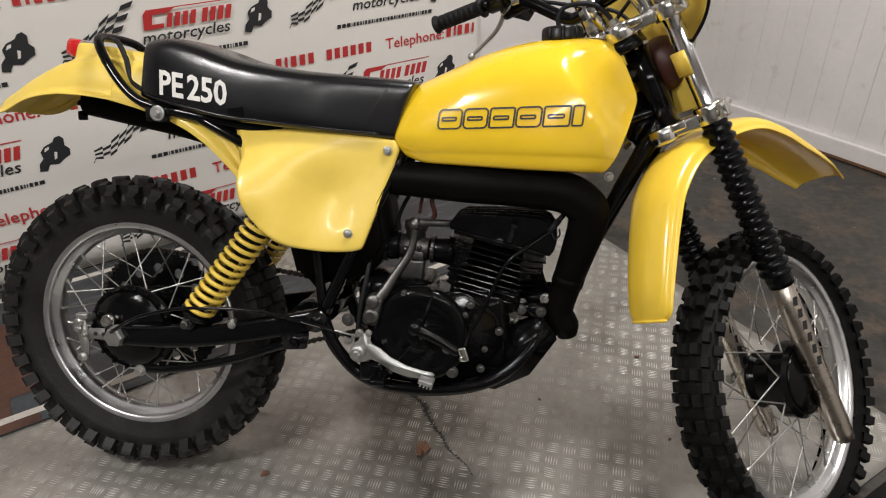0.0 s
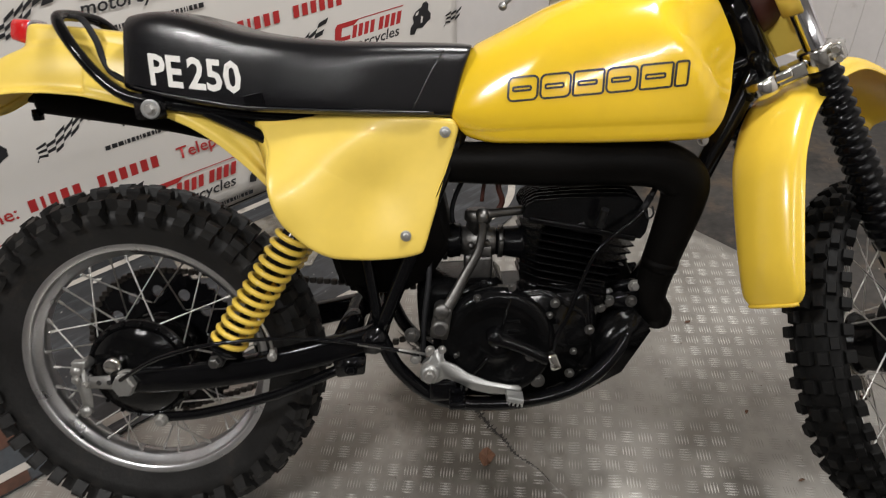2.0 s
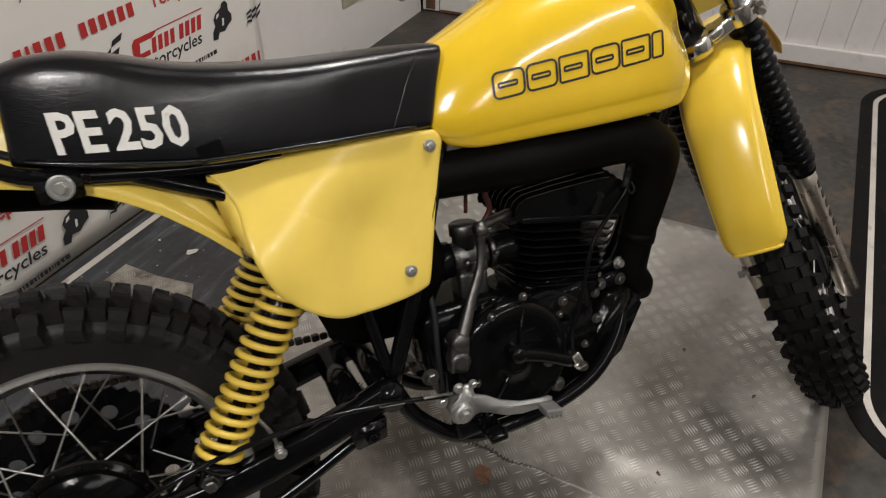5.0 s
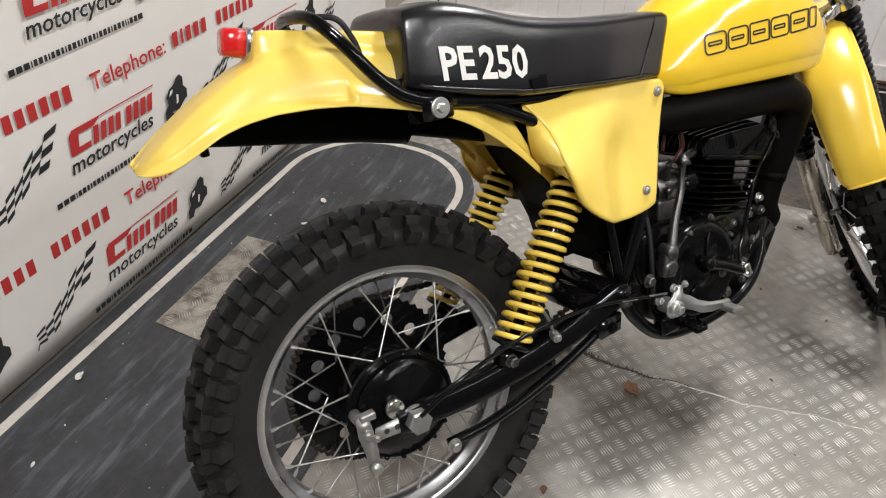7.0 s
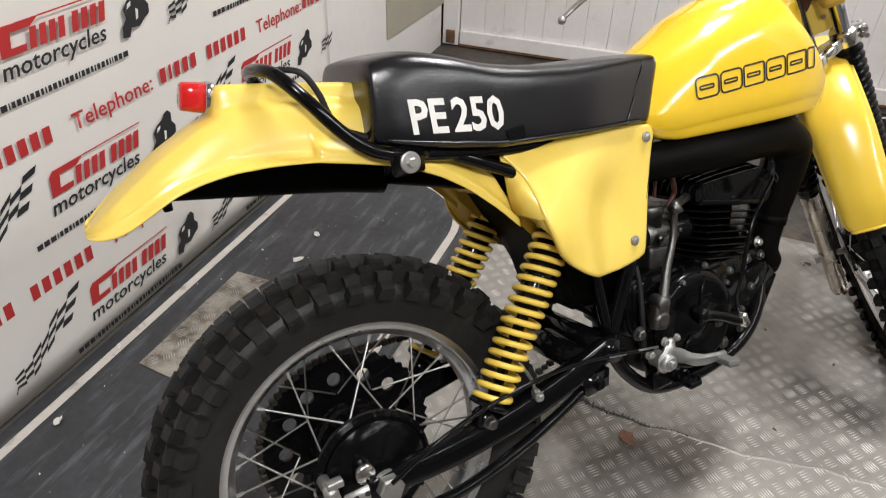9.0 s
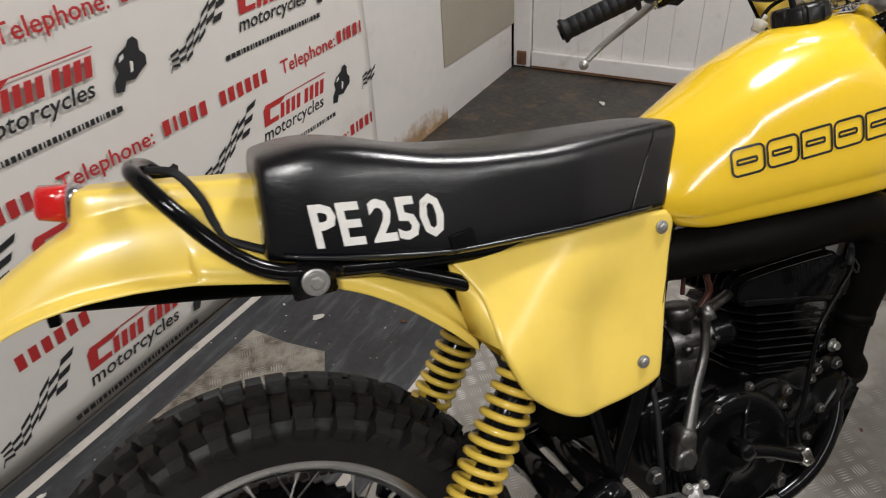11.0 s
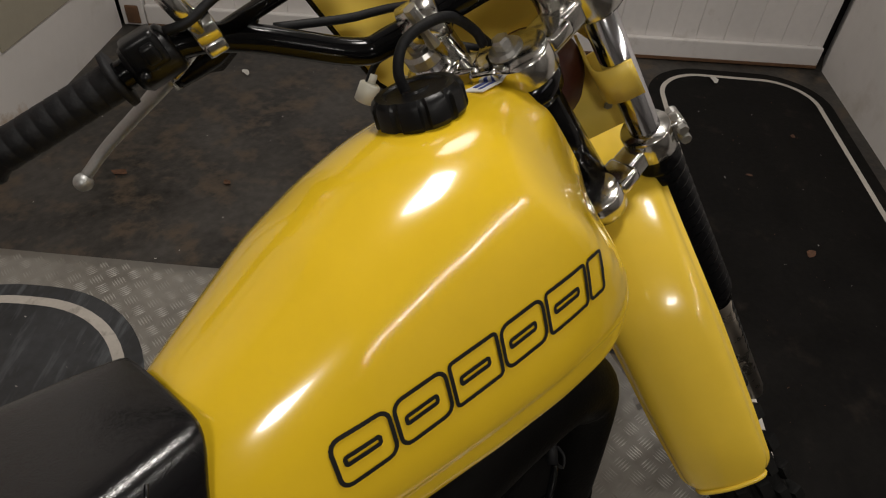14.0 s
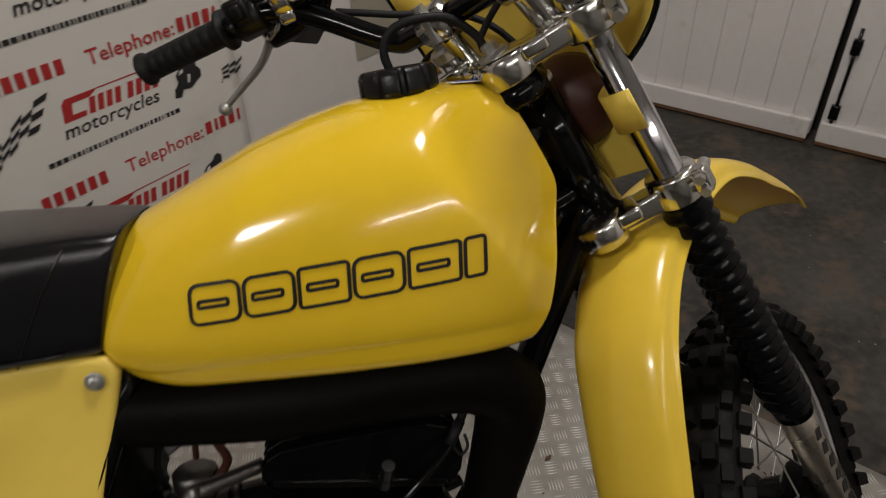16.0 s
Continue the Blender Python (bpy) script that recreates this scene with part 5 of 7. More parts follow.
# seams of the cover, low hem and small patches
for s in (-1, 1):
    pts = [(x, s * (seat_side(x, itp(S_BOT, (x - 0.09) / 0.52) + 0.012) + 0.001), itp(S_BOT, (x - 0.09) / 0.52) + 0.010) for x in np.linspace(0.10, 0.58, 20)]
    part("hem", tube(pts, 0.0025, 6, 2), VINYL, seat)
    pts = [(remap(0.93, z, S_FRONT, S_REAR) - (0.9 - z) * 0.25, s * (seat_side(remap(0.93, z, S_FRONT, S_REAR) - (0.9 - z) * 0.25, z) + 0.0006), z) for z in np.linspace(0.785, 0.885, 10)]
    part("seam", tube(pts, 0.0012, 6, 2), VINYL, seat)
part("tape_patch", block(0.030, 0.0016, 0.022, (0.300, -0.1335, 0.822), 0.0006, (3, -8, 0)), BLACK, seat, "shiny black tape patch", smooth=False)
part("seat_base", block(0.44, 0.15, 0.018, (0.33, 0, 0.800), 0.005, (0, 6.5, 0)), SATIN, BIKE)

# rear mudguard: an arched blade with a flared lip, and a flat-topped box on it that carries the lamp
G_ARCH = [(-0.296, 0.812), (-0.285, 0.821), (-0.264, 0.838), (-0.23, 0.860), (-0.195, 0.883), (-0.13, 0.916), (-0.09, 0.927), (-0.04, 0.930), (0.02, 0.926), (0.09, 0.908), (0.16, 0.882), (0.22, 0.848), (0.27, 0.785), (0.305, 0.705)]
G_LOW = [(-0.296, 0.808), (-0.28, 0.803), (-0.25, 0.808), (-0.227, 0.818), (-0.187, 0.838), (-0.150, 0.847), (-0.109, 0.851), (-0.055, 0.849), (0.0, 0.842), (0.064, 0.826), (0.124, 0.809), (0.18, 0.782), (0.223, 0.752), (0.27, 0.708), (0.305, 0.668)]
G_WA = [(-0.296, 0.034), (-0.285, 0.054), (-0.26, 0.066), (-0.20, 0.066), (-0.10, 0.066), (0.0, 0.064), (0.08, 0.068), (0.16, 0.078), (0.305, 0.090)]
G_WL = [(-0.296, 0.052), (-0.285, 0.074), (-0.262, 0.090), (-0.2, 0.098), (-0.1, 0.096), (0.0, 0.095), (0.13, 0.098), (0.25, 0.102), (0.305, 0.106)]
G_POD = [(-0.12, 0.962), (-0.09, 0.9635), (0.0, 0.951), (0.094, 0.936), (0.15, 0.92)]


def flat_read(tab, q):
    return float(np.interp(q, [p[0] for p in tab], [p[1] for p in tab]))


rings = []
for x in [-0.296, -0.2925, -0.288, -0.28, -0.27] + list(np.linspace(-0.258, -0.116, 14)) + [-0.110, -0.106, -0.102, -0.099, -0.095] + list(np.linspace(-0.085, -0.005, 9)) + [0.002, 0.0045, 0.007] + list(np.linspace(0.02, 0.305, 22)):
    za, zl, wa, wl = curve_at(G_ARCH, x, 0.014), curve_at(G_LOW, x, 0.012), flat_read(G_WA, x), flat_read(G_WL, x)
    pod = min(1.0, max(0.0, (x + 0.109) / 0.012)) * min(1.0, max(0.0, (0.17 - x) / 0.05))
    lip = min(1.0, max(0.3, (x + 0.296) / 0.03)) if x < 0.0046 else 0.12 * max(0.0, 1 - (x - 0.005) / 0.05)
    zt = za + 0.003 * min(1.0, max(0.0, (x + 0.292) / 0.05)) + pod * max(0.0, flat_read(G_POD, x) - za - 0.003)
    wp = 0.024 + 0.014 * min(1.0, max(0.0, (x + 0.12) / 0.03)) + 0.014 * min(1.0, max(0.0, x / 0.12))
    wp = min(wp, wa * 0.6)
    h = za - zl
    q = min(1.0, max(0.05, h / 0.035))
    sec = [(wl, zl), (wl + 0.0005, zl + 0.003 * q), (wl - 0.002 * lip, zl + 0.006 * q), (wl - 0.012 * lip, zl + 0.0085 * q), (wl - 0.0145 * lip, zl + 0.0125 * q), (wl - 0.0145 * lip - 0.0015, zl + 0.020 * q), (wl - 0.015 - 0.10 * (wl - 0.015 - wa), zl + 0.36 * h),
           (wl - 0.016 - 0.32 * (wl - 0.016 - wa), zl + 0.60 * h), (wa + 0.002, za - 0.16 * h), (wa - 0.004, za - 0.06 * h), (wa - 0.012, za - 0.015 * h), (wp + 0.26 * (wa - wp), za + 0.002 + 0.10 * (zt - za)), (wp + 0.008, za + 0.002 + 0.25 * (zt - za)), (wp + 0.0035, za + 0.82 * (zt - za)), (wp + 0.0012, zt - 0.0028), (wp - 0.0025, zt - 0.0004), (wp * 0.5, zt)]
    ring = [Vector((x, -y, z)) for y, z in sec] + [Vector((x, 0, zt))] + [Vector((x, y, z)) for y, z in sec[::-1]]
    rings.append(ring)
rf = part("rear_mudguard", loft(rings, closed=False, caps=False), YELLOW, BIKE, "yellow plastic rear mudguard")
md = rf.modifiers.new("thick", "SOLIDIFY")
md.thickness, md.offset = 0.0035, -1
md = rf.modifiers.new("sub", "SUBSURF")
md.levels = md.render_levels = 1
part("mudguard_clip", block(0.014, 0.02, 0.022, (-0.185, 0.085, 0.806), 0.003), BLACK, BIKE)
# inner flap between the shocks
bm = loft([[Vector((x, y, z)) for y in np.linspace(-0.080, 0.080, 7)] for x, z in ((0.285, 0.78), (0.320, 0.70), (0.352, 0.64), (0.385, 0.575), (0.412, 0.506), (0.45, 0.46))], closed=False, caps=False)
fl = part("inner_flap", bm, SATIN, BIKE, "black rubber inner flap")
md = fl.modifiers.new("thick", "SOLIDIFY")
md.thickness = 0.004
part("air_box", prism([(0.345, 0.76), (0.565, 0.76), (0.600, 0.56), (0.560, 0.50), (0.500, 0.470), (0.400, 0.480), (0.385, 0.54), (0.372, 0.62)], 0.16, 0.014, Matrix.Translation((0, -0.082, 0)), 3), SATIN, BIKE, "black plastic air box")
for s in (-1, 1):
    part("mudguard_stay", prism([(0.30, 0.735), (0.37, 0.70), (0.385, 0.66), (0.34, 0.64), (0.30, 0.69)], 0.004, 0.001, Matrix.Translation((0, 0.085 * s, 0))), YELLOW_IN, BIKE)

# tail lamp
LM = pose(-0.102, 0, 0.9475, 0, 14, 0) @ Matrix.Scale(0.80, 4)
tl = part("tail_lamp", loft([[Vector((x, w * math.copysign(abs(math.cos(a)) ** 0.6, math.cos(a)), h * math.copysign(abs(math.sin(a)) ** 0.6, math.sin(a)))) for a in [2 * math.pi * k / 24 for k in range(24)]] for x, w, h in ((0.012, 0.026, 0.022), (0.004, 0.031, 0.028), (-0.006, 0.031, 0.028), (-0.008, 0.028, 0.025))]), CHROME, BIKE, "red tail lamp in a chrome bezel", bake=LM)
part("lens", loft([[Vector((x, w * math.copysign(abs(math.cos(a)) ** 0.6, math.cos(a)), h * math.copysign(abs(math.sin(a)) ** 0.6, math.sin(a)))) for a in [2 * math.pi * k / 24 for k in range(24)]] for x, w, h in ((-0.006, 0.0285, 0.026), (-0.024, 0.027, 0.0255), (-0.044, 0.025, 0.024), (-0.0475, 0.021, 0.02))]), RED, tl, "ribbed red lens", bake=LM)

# silencer and exhaust
part("silencer", join(tube([(0.162, 0.085, 0.775), (0.06, 0.092, 0.800), (-0.12, 0.100, 0.832), (-0.175, 0.102, 0.842)], [0.036, 0.037, 0.036, 0.036], 24), tube([(-0.17, 0.102, 0.841), (-0.215, 0.104, 0.849)], [0.020, 0.018], 16, curve=False)), SATIN, BIKE, "matt black silencer")
part("silencer_bracket", block(0.03, 0.012, 0.05, (0.165, 0.05, 0.80), 0.003), BLACK, BIKE)
PIPE = [(0.162, 0.085, 0.775), (0.30, 0.06, 0.74), (0.45, -0.02, 0.705), (0.60, -0.048, 0.699), (0.75, -0.078, 0.695), (0.88, -0.080, 0.691), (0.955, -0.079, 0.683), (0.995, -0.074, 0.655), (0.997, -0.068, 0.618), (0.983, -0.058, 0.560), (0.967, -0.046, 0.498), (0.955, -0.040, 0.438), (0.969, -0.037, 0.402), (0.974, -0.035, 0.380)]
part("exhaust_pipe", tube(PIPE, [0.020, 0.025, 0.03, 0.035, 0.038, 0.039, 0.0405, 0.0415, 0.038, 0.034, 0.031, 0.0285, 0.0285, 0.020], 26, 8), SATIN, BIKE, "matt black expansion exhaust pipe")
part("pipe_joint", tube([(0.9705, -0.049, 0.512), (0.9665, -0.046, 0.494)], 0.0325, 26, curve=False), SATIN, BIKE)
part("exhaust_stub", tube([(0.95, 0.005, 0.415), (0.925, 0.012, 0.43), (0.905, 0.012, 0.47), (0.895, 0.0, 0.50)], 0.024, 16), SATIN, BIKE)


# side panels
def side_panel(s):
    out = [(0.285, 0.797), (0.34, 0.797), (0.431, 0.793), (0.53, 0.785), (0.600, 0.777), (0.613, 0.772), (0.619, 0.760), (0.616, 0.745), (0.595, 0.683), (0.565, 0.595), (0.553, 0.562), (0.545, 0.555), (0.52, 0.551), (0.475, 0.551), (0.44, 0.556), (0.412, 0.563), (0.389, 0.575), (0.365, 0.592), (0.345, 0.611), (0.329, 0.633), (0.318, 0.662), (0.312, 0.690), (0.311, 0.716), (0.311, 0.745), (0.300, 0.771)]
    o = smooth_line([(x, 0, z) for x, z in out + out[:1]], 3)[:-1]
    cx, cz = 0.455, 0.672
    bm = bmesh.new()

    CTRL = [(0.285, 0.797, 0.094), (0.298, 0.773, 0.111), (0.312, 0.748, 0.127), (0.312, 0.714, 0.155), (0.318, 0.664, 0.176), (0.330, 0.632, 0.175), (0.347, 0.611, 0.170), (0.389, 0.577, 0.168), (0.44, 0.557, 0.142), (0.52, 0.551, 0.122), (0.523, 0.581, 0.119), (0.553, 0.562, 0.114), (0.597, 0.745, 0.084), (0.612, 0.765, 0.084), (0.595, 0.683, 0.090), (0.50, 0.783, 0.098), (0.40, 0.790, 0.106), (0.44, 0.75, 0.124),
            (0.451, 0.689, 0.120), (0.400, 0.675, 0.150), (0.482, 0.668, 0.105), (0.45, 0.62, 0.126), (0.52, 0.66, 0.103), (0.37, 0.74, 0.138), (0.36, 0.68, 0.162), (0.38, 0.62, 0.166)]

    A = np.array([(a, b) for a, b, c in CTRL])
    D2 = ((A[:, None] - A[None]) ** 2).sum(-1) * 100 + 1e-9
    nc = len(CTRL)
    K = np.zeros((nc + 3, nc + 3))
    K[:nc, :nc] = 0.5 * D2 * np.log(D2) + np.eye(nc) * 0.007
    K[:nc, nc] = K[nc, :nc] = 1
    K[:nc, nc + 1:] = A
    K[nc + 1:, :nc] = A.T
    W = np.linalg.solve(K, np.array([c for a, b, c in CTRL] + [0, 0, 0]))

    def yy(x, z):
        """A thin sheet sprung over the panel's known depths."""
        d2 = ((A - np.array((x, z))) ** 2).sum(-1) * 100 + 1e-9
        return float((0.5 * d2 * np.log(d2)) @ W[:nc] + W[nc] + W[nc + 1] * x + W[nc + 2] * z)

    rows_ = []
    fr_ = [1.0, 0.985, 0.95, 0.9, 0.8, 0.7, 0.58, 0.45, 0.32, 0.2, 0.1]
    lip = []
    for p in o:
        lip.append(bm.verts.new((p.x, s * (yy(p.x, p.z) - 0.012), p.z)))
    rows_.append(lip)
    for f in fr_:
        row = []
        for p in o:
            x, z = cx + (p.x - cx) * f, cz + (p.z - cz) * f
            row.append(bm.verts.new((x, s * (yy(x, z) - (0.004 if f == 1.0 else 0.0008 if f == 0.985 else 0)), z)))
        rows_.append(row)
    n = len(o)
    for a, b in zip(rows_, rows_[1:]):
        for i in range(n):
            j = (i + 1) % n
            bm.faces.new((a[i], a[j], b[j], b[i]))
    c = bm.verts.new((cx, s * yy(cx, cz), cz))
    for i in range(n):
        bm.faces.new((rows_[-1][i], rows_[-1][(i + 1) % n], c))
    # the face that folds back inwards behind the rear crease
    fold = [(0.290, 0.790, 0.286, 0.790, 0.098), (0.300, 0.771, 0.288, 0.766, 0.100), (0.311, 0.745, 0.290, 0.742, 0.099), (0.311, 0.716, 0.293, 0.716, 0.098), (0.312, 0.690, 0.298, 0.693, 0.098), (0.318, 0.662, 0.325, 0.676, 0.106), (0.329, 0.633, 0.345, 0.655, 0.120), (0.345, 0.611, 0.356, 0.625, 0.150), (0.365, 0.592, 0.370, 0.598, 0.160)]
    pa = [bm.verts.new((x, s * (yy(x, z) - 0.004), z)) for x, z, a, b, q in fold]
    pb = [bm.verts.new((a, s * q, b)) for x, z, a, b, q in fold]
    for i in range(len(fold) - 1):
        bm.faces.new((pa[i], pa[i + 1], pb[i + 1], pb[i]))
    ob = part("side_panel", bm, YELLOW, BIKE, "yellow plastic side panel")
    md = ob.modifiers.new("thick", "SOLIDIFY")
    md.thickness, md.offset = 0.003, -1 if s < 0 else 1
    for x, z in ((0.597, 0.755), (0.524, 0.589)):
        y = yy(x, z) * s
        part("panel_screw", join(turned([(0, 0.0092), (s * 0.002, 0.0092), (s * 0.0024, 0.008)], 24, "y", (x, y + s * 0.001, z)), turned([(s * 0.002, 0.0064), (s * 0.0052, 0.0058), (s * 0.0064, 0.0035)], 16, "y", (x, y + s * 0.001, z)), block(0.0065, 0.0012, 0.0012, (x, y + s * 0.0076, z), 0, (0, 30, 0)), block(0.0012, 0.0012, 0.0065, (x, y + s * 0.0076, z), 0, (0, 30, 0))), PEDAL, ob, "zinc screw and washer", smooth=False)
    return ob


side_panel(-1)
side_panel(1)

# engine
ENG = part("engine", join(block(0.30, 0.17, 0.17, (0.705, 0, 0.378), 0.035, (0, -4, 0), 4), block(0.16, 0.15, 0.12, (0.61, 0, 0.43), 0.03, segs=3), block(0.15, 0.13, 0.06, (0.80, 0, 0.455), 0.015)), ENGINE, BIKE, "black painted two-stroke engine")
CCX, CCZ = 0.672, 0.380
part("clutch_cover", turned([(-0.078, 0.104), (-0.098, 0.104), (-0.108, 0.098), (-0.112, 0.090), (-0.1125, 0.075), (-0.109, 0.070), (-0.109, 0.03), (-0.113, 0.026), (-0.113, 0.0)], 56, "y", (CCX, 0, CCZ)), ENGINE, ENG, "round gloss black engine cover")
for a in (20, 100, 170, 215, 290, 340):
    t = radians(a)
    part("cover_screw", bolt((CCX + 0.113 * math.cos(t), -0.096, CCZ + 0.113 * math.sin(t)), 0.0048, 0.005), BLACK, ENG, smooth=False)
part("case_cover", prism([(0.60, 0.46), (0.76, 0.475), (0.83, 0.43), (0.845, 0.37), (0.80, 0.30), (0.72, 0.268), (0.60, 0.275), (0.555, 0.33), (0.56, 0.42)], 0.03, 0.008, Matrix.Translation((0, -0.098, 0)), 3), ENGINE, ENG)
for x, z in ((0.835, 0.40), (0.80, 0.318), (0.775, 0.452), (0.898, 0.387), (0.862, 0.425)):
    part("case_bolt", bolt((x, -0.100 if x < 0.85 else -0.06, z), 0.006, 0.006), CAST, ENG, smooth=False)
part("cover_web", join(prism([(CCX - 0.003, CCZ), (CCX + 0.003, CCZ), (CCX + 0.028, CCZ + 0.088), (CCX + 0.022, CCZ + 0.089)], 0.003, 0.0008, Matrix.Translation((0, -0.1125, 0))), prism([(CCX, CCZ), (CCX + 0.004, CCZ - 0.004), (CCX - 0.055, CCZ - 0.07), (CCX - 0.06, CCZ - 0.066)], 0.003, 0.0008, Matrix.Translation((0, -0.1125, 0)))), ENGINE, ENG)
for k, (x, z, w) in enumerate(((0.70, 0.425, 0.026), (0.702, 0.405, 0.020))):
    part("cast_mark", block(w, 0.002, 0.006, (x, -0.1105, z), 0.0006), ENGINE, ENG)
# cylinder with fins
CYL = pose(0.795, 0, 0.443, 0, 13, 0)


def fin(z, hx, hy, th, cut=0.02):
    o = [(-hx, -hy + cut), (-hx + cut, -hy), (hx - cut, -hy), (hx, -hy + cut), (hx, hy - cut), (hx - cut, hy), (-hx + cut, hy), (-hx, hy - cut)]
    bm = bmesh.new()
    f = bm.faces.new([bm.verts.new((x, y, z)) for x, y in o])
    ext = bmesh.ops.extrude_face_region(bm, geom=[f])
    bmesh.ops.translate(bm, vec=(0, 0, th), verts=[v for v in ext["geom"] if isinstance(v, bmesh.types.BMVert)])
    bmesh.ops.recalc_face_normals(bm, faces=bm.faces)
    bmesh.ops.bevel(bm, geom=[e for e in bm.edges if e.calc_face_angle(0) > 1.2], offset=0.0012, segments=1, affect="EDGES")
    return bm


cyl = part("cylinder", turned([(-0.03, 0.062), (0.03, 0.062), (0.03, 0.056), (0.13, 0.056)], 32, "z"), ENGINE, ENG, "black finned cylinder", bake=CYL)
for k in range(8):
    part("fin", fin(0.022 + 0.0135 * k, 0.086 + 0.0025 * k, 0.078, 0.0036, 0.030), ENGINE, cyl, smooth=False, bake=CYL)
head = part("cylinder_head", join(turned([(0.13, 0.075), (0.150, 0.072), (0.165, 0.05), (0.175, 0.02), (0.175, 0.0)], 32, "z"), block(0.19, 0.15, 0.012, (0, 0, 0.137), 0.004), prism([(-0.09, 0.138), (-0.085, 0.158), (0.03, 0.180), (0.09, 0.180), (0.10, 0.138)], 0.140, 0.012)), ENGINE, ENG, "black radial-finned cylinder head", bake=CYL)
for k in range(9):
    y = -0.072 + 0.018 * k
    h = 0.80 + 0.22 * math.cos(y / 0.08 * 1.4)
    o = [(x, 0.138 + z * h) for x, z in ((-0.104, 0), (-0.107, 0.012), (-0.102, 0.028), (-0.088, 0.040), (-0.04, 0.054), (0.03, 0.071), (0.066, 0.078), (0.088, 0.074), (0.103, 0.060), (0.110, 0.040), (0.110, 0.016), (0.104, 0))]
    part("head_fin", prism(o, 0.0042, 0.0012, CYL @ Matrix.Translation((0, y, 0))), ENGINE, head, smooth=False)
part("spark_plug", join(turned([(0.17, 0.008), (0.185, 0.008), (0.185, 0.007), (0.205, 0.007)], 12, "z")), PLASTIC, head, smooth=False, bake=CYL @ pose(0.02, -0.03, 0, 25, 0, 0))
# carburettor
CM = pose(0.645, -0.030, 0.552, 0, 4, 0)
carb = part("carburettor", join(turned([(-0.034, 0.026), (0.030, 0.026), (0.034, 0.022)], 24, "x"), turned([(-0.02, 0.024), (0.036, 0.021), (0.038, 0.025), (0.054, 0.025), (0.058, 0.02)], 10, "z"), block(0.052, 0.048, 0.050, (0.002, 0, -0.045), 0.010, segs=3), turned([(-0.088, 0.009), (-0.068, 0.010)], 12, "z"), turned([(-0.03, 0.006), (-0.042, 0.006)], 8, "y", (-0.012, 0, 0.0)), turned([(-0.03, 0.005), (-0.04, 0.005)], 8, "y", (0.016, 0, 0.006)), block(0.03, 0.01, 0.02, (0.01, -0.026, -0.012), 0.003)), CAST, BIKE, "grey alloy carburettor", bake=CM)
part("intake_rubber", turned([(-0.085, 0.036), (-0.075, 0.030), (-0.066, 0.034), (-0.058, 0.029), (-0.048, 0.033), (-0.036, 0.030), (-0.030, 0.030)], 24, "x"), GAITER, carb, "black rubber intake boot", bake=CM)
part("manifold", turned([(0.030, 0.024), (0.050, 0.027), (0.075, 0.030), (0.085, 0.030)], 24, "x"), GAITER, carb, bake=CM)
part("clamp", join(turned([(0.037, 0.0295), (0.045, 0.0295)], 24, "x"), block(0.008, 0.012, 0.008, (0.041, -0.032, 0.005), 0.002)), CAST, carb, bake=CM)
part("clamp", turned([(-0.062, 0.0365), (-0.054, 0.0365)], 24, "x"), CAST, carb, bake=CM)
part("throttle_cable", tube([(0.655, -0.035, 0.625), (0.66, -0.036, 0.655), (0.672, -0.03, 0.70), (0.72, -0.02, 0.74)], 0.0035, 8), ORANGE, BIKE)
part("fuel_hose", tube([(0.62, 0.005, 0.53), (0.60, 0.01, 0.60), (0.64, 0.02, 0.68), (0.70, 0.02, 0.72)], 0.0045, 8), GRIP, BIKE)
part("overflow_hose", tube([(0.65, -0.03, 0.47), (0.63, -0.05, 0.43), (0.60, -0.06, 0.36), (0.59, -0.06, 0.29)], 0.004, 8), GRIP, BIKE)
# kick starter
ks = part("kick_starter", join(tube([(0.580, -0.116, 0.446), (0.600, -0.104, 0.474), (0.620, -0.094, 0.507), (0.644, -0.086, 0.546), (0.653, -0.083, 0.580), (0.655, -0.084, 0.608)], [0.0125, 0.0115, 0.0098, 0.0088, 0.0085, 0.0095], 14, flat=0.8), tube([(0.648, -0.088, 0.608), (0.664, -0.080, 0.612), (0.692, -0.066, 0.611), (0.724, -0.050, 0.609)], [0.0105, 0.0090, 0.0078, 0.0084], 14)), CAST, BIKE, "grey steel kick starter lever")
part("knuckle", turned([(-0.011, 0.0105), (0.011, 0.0105)], 16, "z"), CAST, ks, bake=pose(0.655, -0.088, 0.610, -30, 0, 0))
part("boss", join(turned([(-0.098, 0.014), (-0.126, 0.014), (-0.129, 0.011)], 20, "y", (0.577, 0, 0.452)), block(0.032, 0.024, 0.060, (0.575, -0.112, 0.430), 0.007, (0, 12, 0)), turned([(-0.098, 0.0165), (-0.125, 0.0165), (-0.127, 0.0105)], 20, "y", (0.573, 0, 0.420))), CAST, ks)
part("boss_hole_shade", turned([(-0.1262, 0.0098), (-0.1275, 0.0098)], 16, "y", (0.573, 0, 0.420)), GAPSHADE, ks, smooth=False)
# short arm at the cover
sa = part("selector_arm", tube([(0.667, -0.128, 0.402), (0.71, -0.130, 0.385), (0.758, -0.134, 0.360)], [0.013, 0.011, 0.011], 12), ENGINE, BIKE, "black lever on the engine cover")
part("boss", turned([(-0.108, 0.014), (-0.138, 0.014), (-0.142, 0.011)], 14, "y", (0.667, 0, 0.403)), BLACK, sa)
part("clevis", join(block(0.016, 0.024, 0.030, (0.768, -0.134, 0.360), 0.004, (0, -20, 0)), turned([(-0.146, 0.006), (-0.118, 0.006)], 8, "y", (0.766, 0, 0.352))), ALLOY, sa, "bright alloy clevis")
